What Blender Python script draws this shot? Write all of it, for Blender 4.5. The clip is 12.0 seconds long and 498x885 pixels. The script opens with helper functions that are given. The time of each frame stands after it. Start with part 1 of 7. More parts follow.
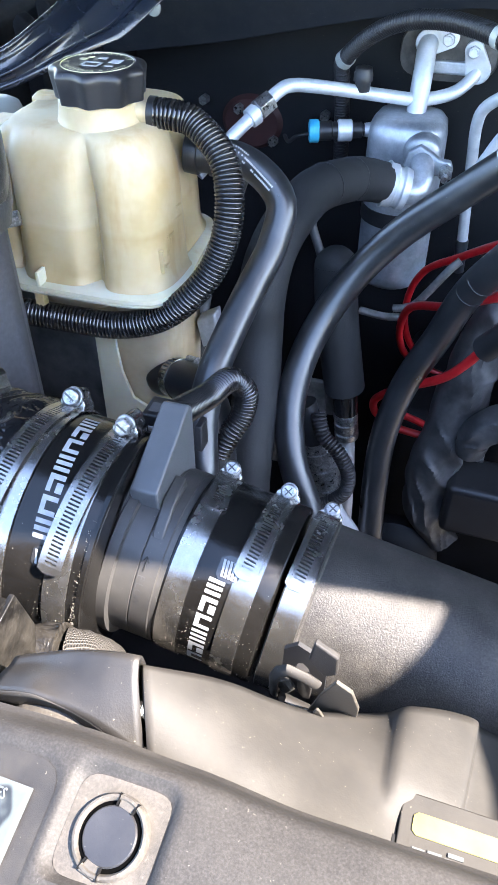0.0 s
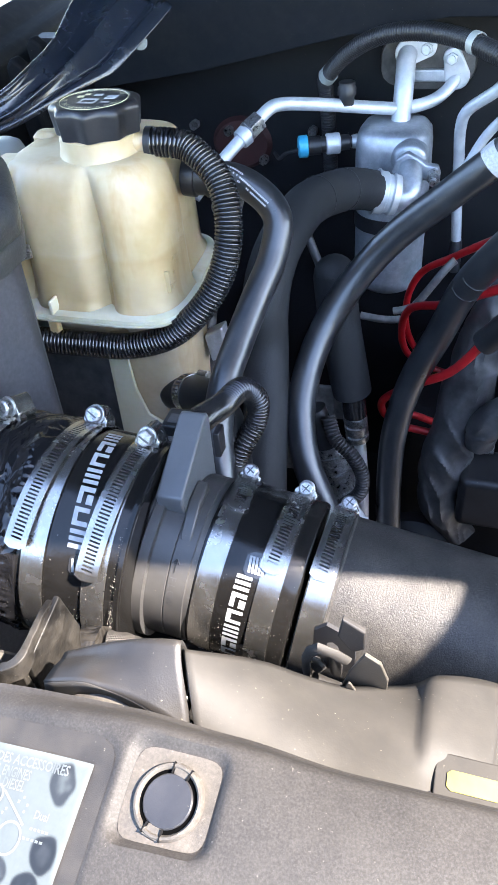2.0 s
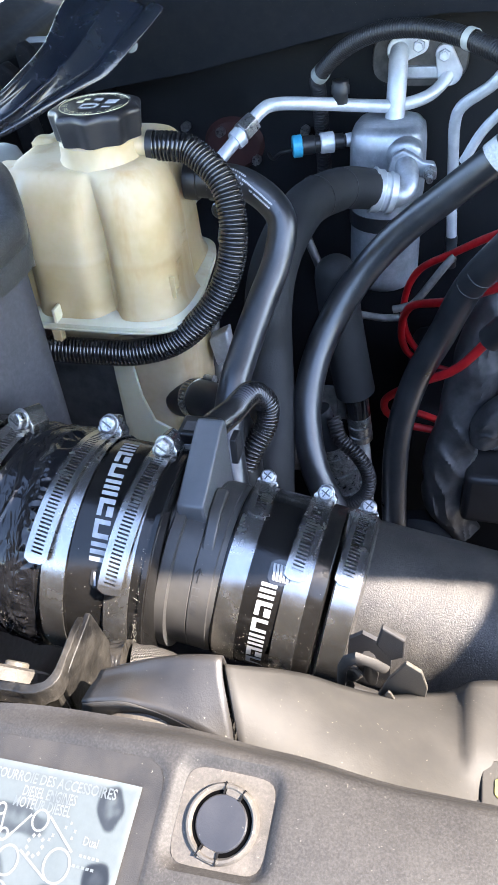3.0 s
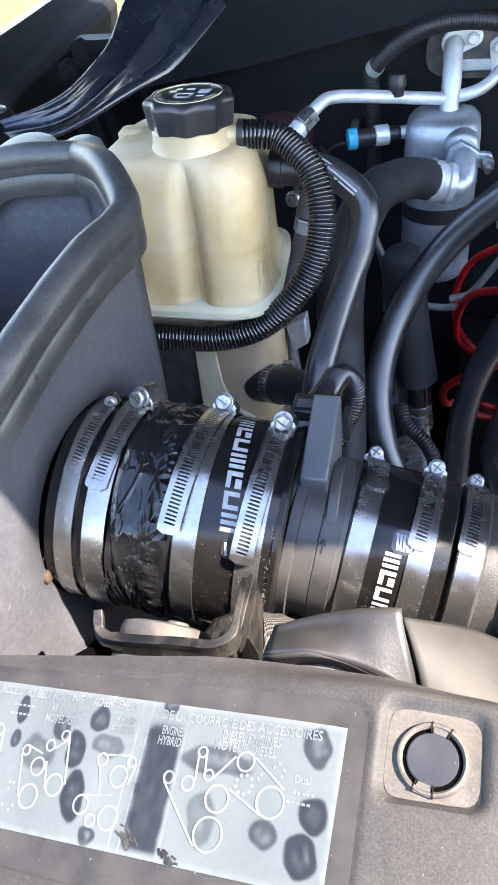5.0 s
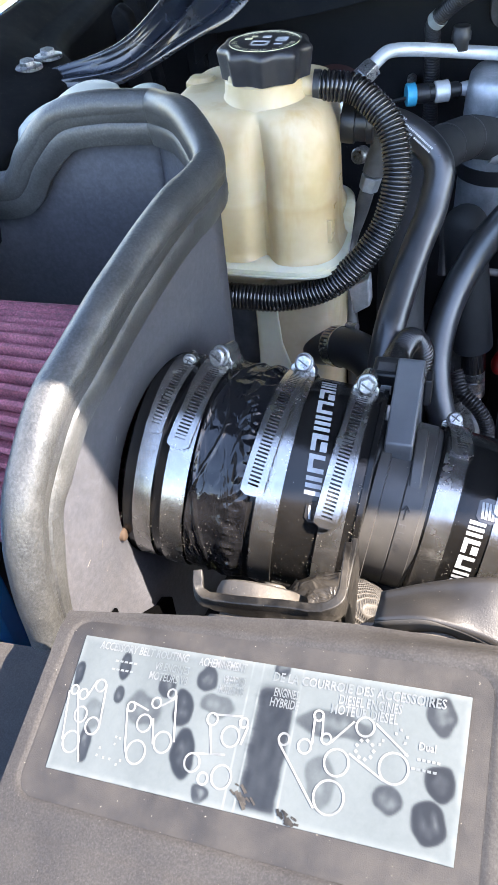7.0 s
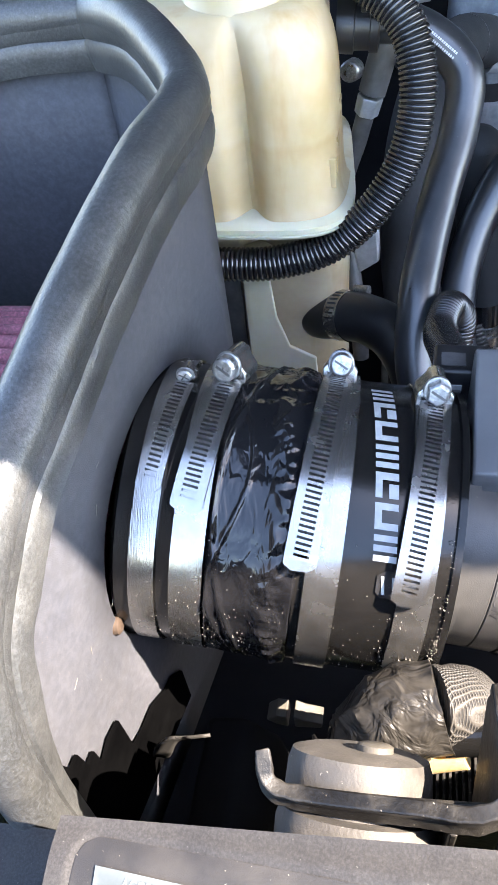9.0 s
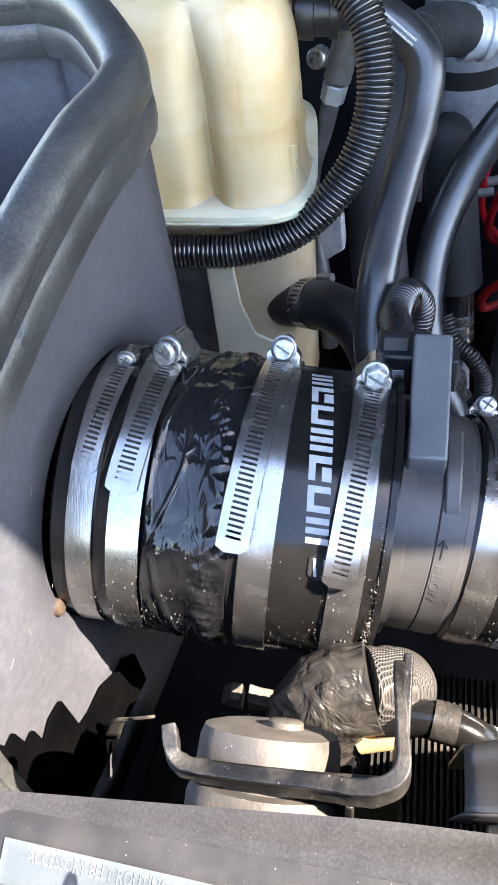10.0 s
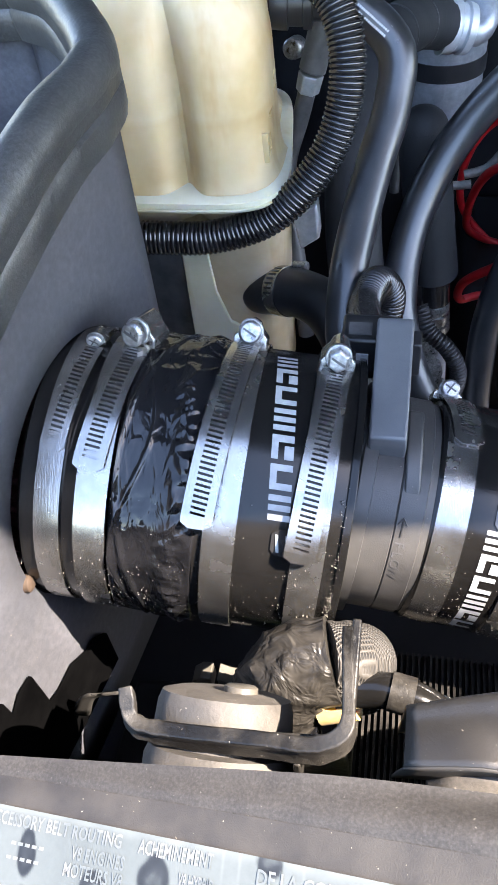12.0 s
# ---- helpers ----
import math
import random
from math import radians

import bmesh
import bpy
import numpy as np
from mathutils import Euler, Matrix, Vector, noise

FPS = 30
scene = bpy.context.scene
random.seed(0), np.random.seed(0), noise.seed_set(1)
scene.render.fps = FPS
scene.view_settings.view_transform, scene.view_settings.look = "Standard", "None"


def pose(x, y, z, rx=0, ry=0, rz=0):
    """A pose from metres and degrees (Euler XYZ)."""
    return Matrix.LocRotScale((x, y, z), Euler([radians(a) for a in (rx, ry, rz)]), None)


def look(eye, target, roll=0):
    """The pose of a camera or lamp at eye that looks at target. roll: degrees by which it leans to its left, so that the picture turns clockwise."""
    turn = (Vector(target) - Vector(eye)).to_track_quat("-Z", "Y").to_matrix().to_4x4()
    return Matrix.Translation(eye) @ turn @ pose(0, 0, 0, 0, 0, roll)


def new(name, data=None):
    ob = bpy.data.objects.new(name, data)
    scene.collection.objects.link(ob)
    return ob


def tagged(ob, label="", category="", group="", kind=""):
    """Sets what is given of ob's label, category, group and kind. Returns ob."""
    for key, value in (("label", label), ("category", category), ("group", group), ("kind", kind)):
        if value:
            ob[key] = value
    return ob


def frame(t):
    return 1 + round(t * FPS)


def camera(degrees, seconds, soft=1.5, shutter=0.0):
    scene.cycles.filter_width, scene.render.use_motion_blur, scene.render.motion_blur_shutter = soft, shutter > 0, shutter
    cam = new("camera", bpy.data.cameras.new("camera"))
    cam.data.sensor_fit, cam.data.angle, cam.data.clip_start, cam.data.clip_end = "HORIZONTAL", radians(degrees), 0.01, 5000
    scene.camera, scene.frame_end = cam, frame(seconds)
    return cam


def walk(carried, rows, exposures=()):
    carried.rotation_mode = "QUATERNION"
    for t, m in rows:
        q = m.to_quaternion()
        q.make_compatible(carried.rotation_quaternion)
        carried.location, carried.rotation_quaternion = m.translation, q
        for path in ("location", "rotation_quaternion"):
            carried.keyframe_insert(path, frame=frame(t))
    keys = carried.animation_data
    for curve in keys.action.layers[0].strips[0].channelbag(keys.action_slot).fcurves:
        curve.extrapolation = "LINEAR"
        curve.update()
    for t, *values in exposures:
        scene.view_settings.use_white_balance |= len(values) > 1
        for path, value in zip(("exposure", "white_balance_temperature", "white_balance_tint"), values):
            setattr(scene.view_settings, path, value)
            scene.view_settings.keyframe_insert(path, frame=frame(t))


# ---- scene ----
cam = camera(36.5, 12.0)
METRES, EYE, TILT, LEAN, TURN = 0.42, 1.42, -41.0, 0.0, 18.0
ROWS = [
    (0.0, 0.0, 0.0, 0.0, 0.0, 0.0, -0.0),
    (0.5, -0.0149, -0.018, -0.0144, 1.01, 0.43, 0.02),
    (1.0, 0.0274, -0.0424, -0.0168, 1.09, 0.98, 1.34),
    (1.5, 0.0288, -0.0522, -0.0231, 1.11, 1.22, 2.88),
    (2.0, -0.0063, -0.0493, -0.0195, 0.94, 1.35, 4.28),
    (2.5, -0.0304, -0.0412, -0.0058, 0.38, 1.29, 5.27),
    (4.5, -0.1307, -0.044, -0.0346, 0.05, 1.21, 6.52),
    (5.0, -0.1955, -0.0637, -0.0268, 0.53, 1.43, 6.29),
    (5.5, -0.2516, -0.0795, -0.0344, 0.85, 1.5, 5.77),
    (6.0, -0.275, -0.0863, -0.0481, 1.11, 1.13, 5.11),
    (6.5, -0.2945, -0.0719, -0.0475, 1.18, 0.12, 4.56),
    (7.0, -0.2848, -0.0498, -0.0193, 1.53, -1.31, 4.63),
    (9.0, -0.3511, 0.2382, 0.0789, -2.32, -6.23, 9.66),
    (9.5, -0.312, 0.2321, 0.0727, -2.55, -6.52, 9.82),
    (10.0, -0.2965, 0.2299, 0.0623, -2.34, -6.84, 9.41),
    (10.5, -0.2654, 0.2145, 0.0536, -2.03, -6.8, 8.89),
    (11.0, -0.3136, 0.201, 0.0599, -1.85, -6.88, 8.51),
    (11.5, -0.3164, 0.1952, 0.0667, -2.1, -6.99, 8.54),
    (12.0, -0.279, 0.2113, 0.048, -3.28, -7.45, 8.98),
]
walk(cam, [(t, pose(0, 0, EYE, TILT, LEAN, TURN) @ pose(METRES * x, METRES * y, METRES * z, 90 + pitch, roll, yaw)) for t, x, y, z, yaw, pitch, roll in ROWS],
     [(0.0, 3.28, 6750, 14), (2.5, 3.14, 6800, 14), (4.5, 2.99, 6950, 15), (7.0, 3.00, 7050, 15), (9.0, 3.29, 7100, 15), (9.5, 3.28, 7100, 15), (10.5, 3.20, 7100, 15), (12.0, 3.10, 7100, 15)])

# world, sun and sky: sun from the truck's left side, high; the open hood shades the rear of the bay
SUN_WAY = Vector((0.66, -0.10, 0.74)).normalized()
world = bpy.data.worlds.new("sky")
scene.world = world
world.use_nodes = True
wn = world.node_tree.nodes
sky = wn.new("ShaderNodeTexSky")
sky.sky_type = "NISHITA"
sky.sun_disc = False
sky.ozone_density, sky.dust_density = 1.7, 0.5
sky.sun_elevation = math.asin(SUN_WAY.z)
sky.sun_rotation = math.atan2(SUN_WAY.x, SUN_WAY.y)
world.node_tree.links.new(sky.outputs[0], wn["Background"].inputs[0])
wn["Background"].inputs[1].default_value = 0.165
sun_data = bpy.data.lights.new("sun", "SUN")
sun_data.energy, sun_data.angle, sun_data.color = 4.8, radians(0.3), (1.0, 0.94, 0.86)
sun = new("sun", sun_data)
sun.matrix_world = look(SUN_WAY * 10, (0, 0, 0))


# ---- materials ----
def shader(name):
    m = bpy.data.materials.new(name)
    m.use_nodes = True
    return m, m.node_tree, m.node_tree.nodes["Principled BSDF"]


def link(tree, a, b):
    tree.links.new(a, b)


def coords(tree, scale, detail=6.0, rough=0.6, stretch=(1, 1, 1)):
    """Noise in the world's own metres."""
    geo = tree.nodes.new("ShaderNodeNewGeometry")
    mp = tree.nodes.new("ShaderNodeMapping")
    mp.inputs["Scale"].default_value = stretch
    link(tree, geo.outputs["Position"], mp.inputs[0])
    n = tree.nodes.new("ShaderNodeTexNoise")
    n.inputs["Scale"].default_value, n.inputs["Detail"].default_value, n.inputs["Roughness"].default_value = scale, detail, rough
    link(tree, mp.outputs[0], n.inputs["Vector"])
    return n


def ramp(tree, source, stops):
    r = tree.nodes.new("ShaderNodeValToRGB")
    e = r.color_ramp.elements
    while len(e) < len(stops):
        e.new(0.5)
    for k, (at, c) in zip(e, stops):
        k.position = at
        k.color = (*c, 1) if len(c) == 3 else c
    link(tree, source, r.inputs[0])
    return r


def grey(v):
    return (v, v, v)


def surface(name, dark, light, rough=(0.4, 0.6), metal=0.0, scale=25.0, fine=900.0, bump=0.15, depth=0.0004, dust=0.0,
            dust_colour=(0.20, 0.175, 0.14), spec=0.5, coat=0.0, lo=0.35, hi=0.65, stretch=(1, 1, 1), mottle=0.0, mottle_scale=900.0):
    """A plain material: colour between two tones at a broad scale, fine relief, patchy gloss, and dust lying on upward faces' specks."""
    m, t, b = shader(name)
    broad = coords(t, scale, stretch=stretch)
    small = coords(t, fine, 3.0)
    colour = ramp(t, broad.outputs[0], [(lo, dark), (hi, light)]).outputs[0]
    if mottle:
        grit = coords(t, mottle_scale, 4.0, 0.7)
        mo = t.nodes.new("ShaderNodeMixRGB")
        mo.blend_type = "MULTIPLY"
        mo.inputs[0].default_value = 1.0
        link(t, colour, mo.inputs[1])
        link(t, ramp(t, grit.outputs[0], [(0.36, grey(1 - mottle)), (0.5, grey(1.0)), (0.66, grey(1 + mottle * 1.6))]).outputs[0], mo.inputs[2])
        colour = mo.outputs[0]
    if dust:
        speck = coords(t, 900.0, 2.0, 0.5)
        film = coords(t, 60.0, 5.0, 0.65)
        grain = ramp(t, speck.outputs[0], [(0.74 - 0.10 * dust, grey(0.0)), (0.80 - 0.10 * dust, grey(0.9))])
        veil = ramp(t, film.outputs[0], [(0.40, grey(0.0)), (0.80, grey(0.55 * dust))])
        mask = t.nodes.new("ShaderNodeMixRGB")
        mask.blend_type = "LIGHTEN"
        mask.inputs[0].default_value = 1.0
        link(t, grain.outputs[0], mask.inputs[1])
        link(t, veil.outputs[0], mask.inputs[2])
        mix = t.nodes.new("ShaderNodeMixRGB")
        mix.inputs[2].default_value = (*dust_colour, 1)
        link(t, mask.outputs[0], mix.inputs[0])
        link(t, colour, mix.inputs[1])
        colour = mix.outputs[0]
    link(t, colour, b.inputs["Base Color"])
    link(t, ramp(t, broad.outputs[0], [(0.3, grey(rough[0])), (0.7, grey(rough[1]))]).outputs[0], b.inputs["Roughness"])
    b.inputs["Metallic"].default_value = metal
    b.inputs["Specular IOR Level"].default_value = spec
    b.inputs["Coat Weight"].default_value = coat
    bp = t.nodes.new("ShaderNodeBump")
    bp.inputs["Strength"].default_value, bp.inputs["Distance"].default_value = bump, depth
    link(t, small.outputs[0], bp.inputs["Height"])
    link(t, bp.outputs[0], b.inputs["Normal"])
    return m


def brushed_steel():
    """Stainless band: fine scratches run round the band, with faint dull patches."""
    m, t, b = shader("stainless_band")
    patch = coords(t, 70.0, 4.0)
    lines = coords(t, 2600.0, 2.0, 0.5, (1.0, 0.04, 0.04))
    link(t, ramp(t, patch.outputs[0], [(0.35, (0.35, 0.337, 0.318)), (0.65, (0.45, 0.436, 0.413))]).outputs[0], b.inputs["Base Color"])
    link(t, ramp(t, patch.outputs[0], [(0.3, grey(0.20)), (0.7, grey(0.30))]).outputs[0], b.inputs["Roughness"])
    b.inputs["Metallic"].default_value = 0.94
    bp = t.nodes.new("ShaderNodeBump")
    bp.inputs["Strength"].default_value, bp.inputs["Distance"].default_value = 0.25, 0.0002
    link(t, lines.outputs[0], bp.inputs["Height"])
    link(t, bp.outputs[0], b.inputs["Normal"])
    return m


MAT = {}
MAT["cover"] = surface("cover_plastic", (0.0228, 0.02113, 0.02014), (0.03192, 0.02926, 0.02736), (0.6, 0.75), scale=16, fine=1500, bump=0.22, depth=0.0004, dust=0.25, spec=0.3, dust_colour=(0.10, 0.092, 0.080), mottle=0.28, mottle_scale=1200)
MAT["cover_smooth"] = surface("cover_smooth_plastic", (0.01824, 0.01672, 0.01596), (0.02584, 0.02356, 0.02204), (0.55, 0.7), scale=60, fine=2500, bump=0.3, dust=0.12, spec=0.35, dust_colour=(0.24, 0.21, 0.17))
MAT["shroud"] = surface("dusty_shroud_plastic", (0.0265, 0.0248, 0.0226), (0.0365, 0.0337, 0.0302), (0.55, 0.7), scale=14, fine=500, bump=0.2, spec=0.3, dust=0.12, lo=0.36, hi=0.64)
MAT["band"] = surface("ring_shroud_plastic", (0.0150, 0.0141, 0.0137), (0.0240, 0.0221, 0.0208), (0.34, 0.46), scale=25, fine=1500, bump=0.2, dust=0.12, spec=0.4)
MAT["black_plastic"] = surface("black_plastic", (0.012, 0.012, 0.013), (0.020, 0.020, 0.022), (0.32, 0.5), scale=40, dust=0.02, bump=0.15)
MAT["black_satin"] = surface("satin_black_plastic", (0.034, 0.0330, 0.0328), (0.053, 0.0515, 0.050), (0.28, 0.42), scale=30, fine=1800, bump=0.25, dust=0.08)
MAT["gloss_black"] = surface("glossy_black_plastic", (0.010, 0.010, 0.011), (0.018, 0.018, 0.019), (0.14, 0.24), scale=40, fine=2000, bump=0.1, dust=0.03, spec=0.9)
MAT["cap_black"] = surface("cap_plastic", (0.015, 0.015, 0.017), (0.026, 0.026, 0.029), (0.30, 0.42), scale=30, fine=1800, bump=0.2, dust=0.05)
MAT["pale_pad"] = surface("dusty_recess", (0.0395, 0.0350, 0.0305), (0.0620, 0.0545, 0.0468), (0.6, 0.75), scale=80, fine=2200, bump=0.3, dust=0.4, mottle=0.2)
MAT["rubber"] = surface("hose_rubber", (0.012, 0.0132, 0.0155), (0.022, 0.0235, 0.027), (0.27, 0.40), scale=30, fine=1500, bump=0.14, dust=0.2, dust_colour=(0.13, 0.134, 0.138), spec=0.9, coat=0.1)
MAT["coupler"] = surface("coupler_rubber", (0.0065, 0.0062, 0.0060), (0.0100, 0.0094, 0.0089), (0.13, 0.22), scale=40, fine=1200, bump=0.06, spec=0.36)
MAT["hose_dark"] = surface("dark_hose_rubber", (0.009, 0.0095, 0.011), (0.017, 0.0175, 0.019), (0.32, 0.46), scale=40, fine=1400, bump=0.12, dust=0.06, spec=0.6)
MAT["sensor"] = surface("grey_black_sensor_plastic", (0.074, 0.078, 0.084), (0.100, 0.104, 0.110), (0.28, 0.40), scale=30, fine=1800, bump=0.2, dust=0.04)
MAT["liner"] = surface("matt_hood_liner", (0.004, 0.004, 0.005), (0.009, 0.009, 0.010), (0.9, 1.0), scale=15, fine=500, bump=0.3, spec=0.0)
MAT["cowl"] = surface("dull_black_cowl", (0.0035, 0.0045, 0.0065), (0.007, 0.0085, 0.0115), (0.6, 0.75), scale=9, fine=500, bump=0.2, dust=0.05, spec=0.12)
MAT["foam"] = surface("foam_insulation", (0.010, 0.0105, 0.012), (0.020, 0.021, 0.023), (0.6, 0.8), scale=40, fine=500, bump=0.6, dust=0.12, dust_colour=(0.10, 0.10, 0.10))
MAT["trim"] = surface("bulb_trim_rubber", (0.027, 0.028, 0.0285), (0.046, 0.047, 0.0465), (0.36, 0.5), scale=22, fine=900, bump=0.45, dust=0.26, dust_colour=(0.15, 0.145, 0.13), mottle=0.35, mottle_scale=700, coat=0.06, spec=0.6)
MAT["shield"] = surface("painted_steel_shield", (0.051, 0.0525, 0.060), (0.065, 0.066, 0.075), (0.42, 0.56), scale=9, fine=2600, bump=0.35, depth=0.0003, dust=0.10, mottle=0.12, mottle_scale=300, spec=0.15)
MAT["pipe"] = surface("grained_intake_plastic", (0.026, 0.0248, 0.0235), (0.043, 0.0400, 0.0370), (0.36, 0.48), scale=45, fine=1300, bump=0.7, depth=0.0005, dust=0.2, spec=0.35, mottle=0.35, mottle_scale=1000)
MAT["steel"] = brushed_steel()
MAT["zinc"] = surface("zinc_screw", (0.27, 0.27, 0.275), (0.43, 0.43, 0.425), (0.24, 0.42), metal=0.9, scale=200, fine=2500, bump=0.2, mottle=0.3, mottle_scale=500)
# band steel darkened for the shade inside the tail's slots
MAT["shaded_slot_steel"] = surface("shaded_inner_band", (0.035, 0.034, 0.033), (0.080, 0.078, 0.075), (0.3, 0.45), metal=0.5, scale=150, bump=0.15)
MAT["aluminium"] = surface("cast_aluminium", (0.33, 0.355, 0.385), (0.54, 0.565, 0.60), (0.36, 0.52), metal=0.7, scale=30, fine=700, bump=0.3, dust=0.12, mottle=0.08, mottle_scale=160)
MAT["plate_metal"] = surface("weathered_plate", (0.050, 0.046, 0.042), (0.115, 0.108, 0.100), (0.5, 0.7), metal=0.2, scale=60, fine=500, bump=0.4, dust=0.2)
MAT["alu_pipe"] = surface("aluminium_pipe", (0.52, 0.545, 0.57), (0.70, 0.72, 0.74), (0.42, 0.58), metal=0.45, scale=45, fine=800, bump=0.15, dust=0.12)
MAT["black_paint"] = surface("glossy_black_paint", (0.009, 0.012, 0.019), (0.015, 0.020, 0.029), (0.22, 0.30), scale=30, fine=300, bump=0.05, dust=0.04, spec=0.7, coat=0.12)
MAT["rail_black"] = surface("satin_black_rail", (0.006, 0.0065, 0.0075), (0.012, 0.0125, 0.014), (0.7, 0.85), scale=8, fine=600, bump=0.15, dust=0.06, spec=0.02)
MAT["bay_black"] = surface("dull_black_body", (0.0035, 0.004, 0.005), (0.008, 0.0085, 0.0105), (0.45, 0.7), scale=15, fine=500, bump=0.3, dust=0.02, spec=0.3)
MAT["blue_paint"] = surface("blue_body_paint", (0.01, 0.14, 0.36), (0.015, 0.17, 0.42), (0.1, 0.2), scale=20, bump=0.02, coat=0.8)
MAT["red_wire"] = surface("red_wire_sleeve", (0.42, 0.008, 0.012), (0.58, 0.015, 0.02), (0.3, 0.42), scale=60, dust=0.05)
MAT["filter"] = surface("oiled_filter_gauze", (0.145, 0.035, 0.054), (0.255, 0.075, 0.104), (0.6, 0.85), scale=80, fine=1500, bump=0.9, depth=0.0006, dust=0.18, dust_colour=(0.34, 0.24, 0.25), mottle=0.4, mottle_scale=800)
MAT["white_ink"] = surface("white_print", (0.2584, 0.2698, 0.2812), (0.3496, 0.3572, 0.3648), (0.4, 0.55), scale=220, bump=0.05)
MAT["gold_ink"] = surface("gold_print", (0.60, 0.55, 0.32), (0.75, 0.70, 0.48), (0.4, 0.5), scale=300, bump=0.05)
MAT["grey_ink"] = surface("faded_print", (0.34, 0.35, 0.36), (0.5, 0.5, 0.51), (0.5, 0.6), scale=500, bump=0.05)
MAT["yellow"] = surface("yellow_label", (0.215, 0.190, 0.040), (0.275, 0.245, 0.070), (0.4, 0.55), scale=45, bump=0.05)
MAT["blue_cap"] = surface("blue_connector_lock", (0.02, 0.34, 0.55), (0.04, 0.45, 0.66), (0.35, 0.5), scale=90)
MAT["white_plastic"] = surface("milky_plastic", (0.33, 0.35, 0.325), (0.42, 0.44, 0.41), (0.35, 0.5), scale=20, dust=0.12)
MAT["grey_rubber"] = surface("dusty_mount_rubber", (0.0369, 0.0328, 0.02788), (0.06396, 0.05576, 0.04756), (0.6, 0.8), scale=60, fine=700, bump=0.5, dust=0.3)
MAT["worn_black"] = surface("dusty_black_strap", (0.0045, 0.0042, 0.0040), (0.0125, 0.0115, 0.0105), (0.36, 0.58), scale=60, fine=500, bump=0.7, dust=0.3, spec=0.3, mottle=0.3, mottle_scale=500)
MAT["tape_grey"] = surface("grey_loom_tape", (0.030, 0.030, 0.032), (0.085, 0.085, 0.087), (0.38, 0.6), scale=50, fine=300, bump=0.5, dust=0.1)
MAT["rust"] = surface("rusty_steel", (0.036, 0.0204, 0.012), (0.066, 0.045, 0.03), (0.6, 0.8), metal=0.3, scale=120, bump=0.4)
MAT["dull_metal"] = surface("dull_bare_metal", (0.13, 0.125, 0.12), (0.26, 0.25, 0.24), (0.45, 0.65), metal=0.4, scale=90, fine=700, bump=0.3, dust=0.2)
MAT["label_print"] = surface("worn_label_print", (0.080, 0.090, 0.091), (0.122, 0.126, 0.126), (0.4, 0.55), scale=70, bump=0.05, lo=0.44, hi=0.58)
MAT["diagram_ink"] = surface("white_diagram_print", (0.085, 0.090, 0.090), (0.135, 0.138, 0.137), (0.4, 0.55), scale=120, bump=0.05, lo=0.36, hi=0.52)


MAT["clear_clip"] = surface("yellowed_clear_plastic", (0.046, 0.041, 0.033), (0.080, 0.072, 0.059), (0.35, 0.5), scale=60, dust=0.25)
MAT["dust"] = surface("pale_dust", (0.12, 0.11, 0.09), (0.24, 0.22, 0.19), (0.8, 0.9), scale=300, bump=0.1)
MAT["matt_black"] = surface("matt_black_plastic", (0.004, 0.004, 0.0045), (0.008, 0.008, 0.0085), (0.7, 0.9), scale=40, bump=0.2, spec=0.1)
# near-black for painted shade: shadow shape on the shield, gap in the push plug
MAT["dead_black"] = surface("shade_black", (0.0012, 0.0012, 0.0013), (0.0024, 0.0024, 0.0025), (0.9, 1.0), scale=40, bump=0.2, spec=0.0)
MAT["maroon"] = surface("maroon_sealer", (0.03, 0.008, 0.007), (0.05, 0.014, 0.012), (0.5, 0.7), scale=50)
MAT["grass"] = surface("sunlit_lawn", (0.045, 0.060, 0.010), (0.105, 0.110, 0.022), (0.8, 0.95), scale=2.0, fine=60, bump=0.6, depth=0.02, dust=0.2, dust_colour=(0.16, 0.15, 0.05))


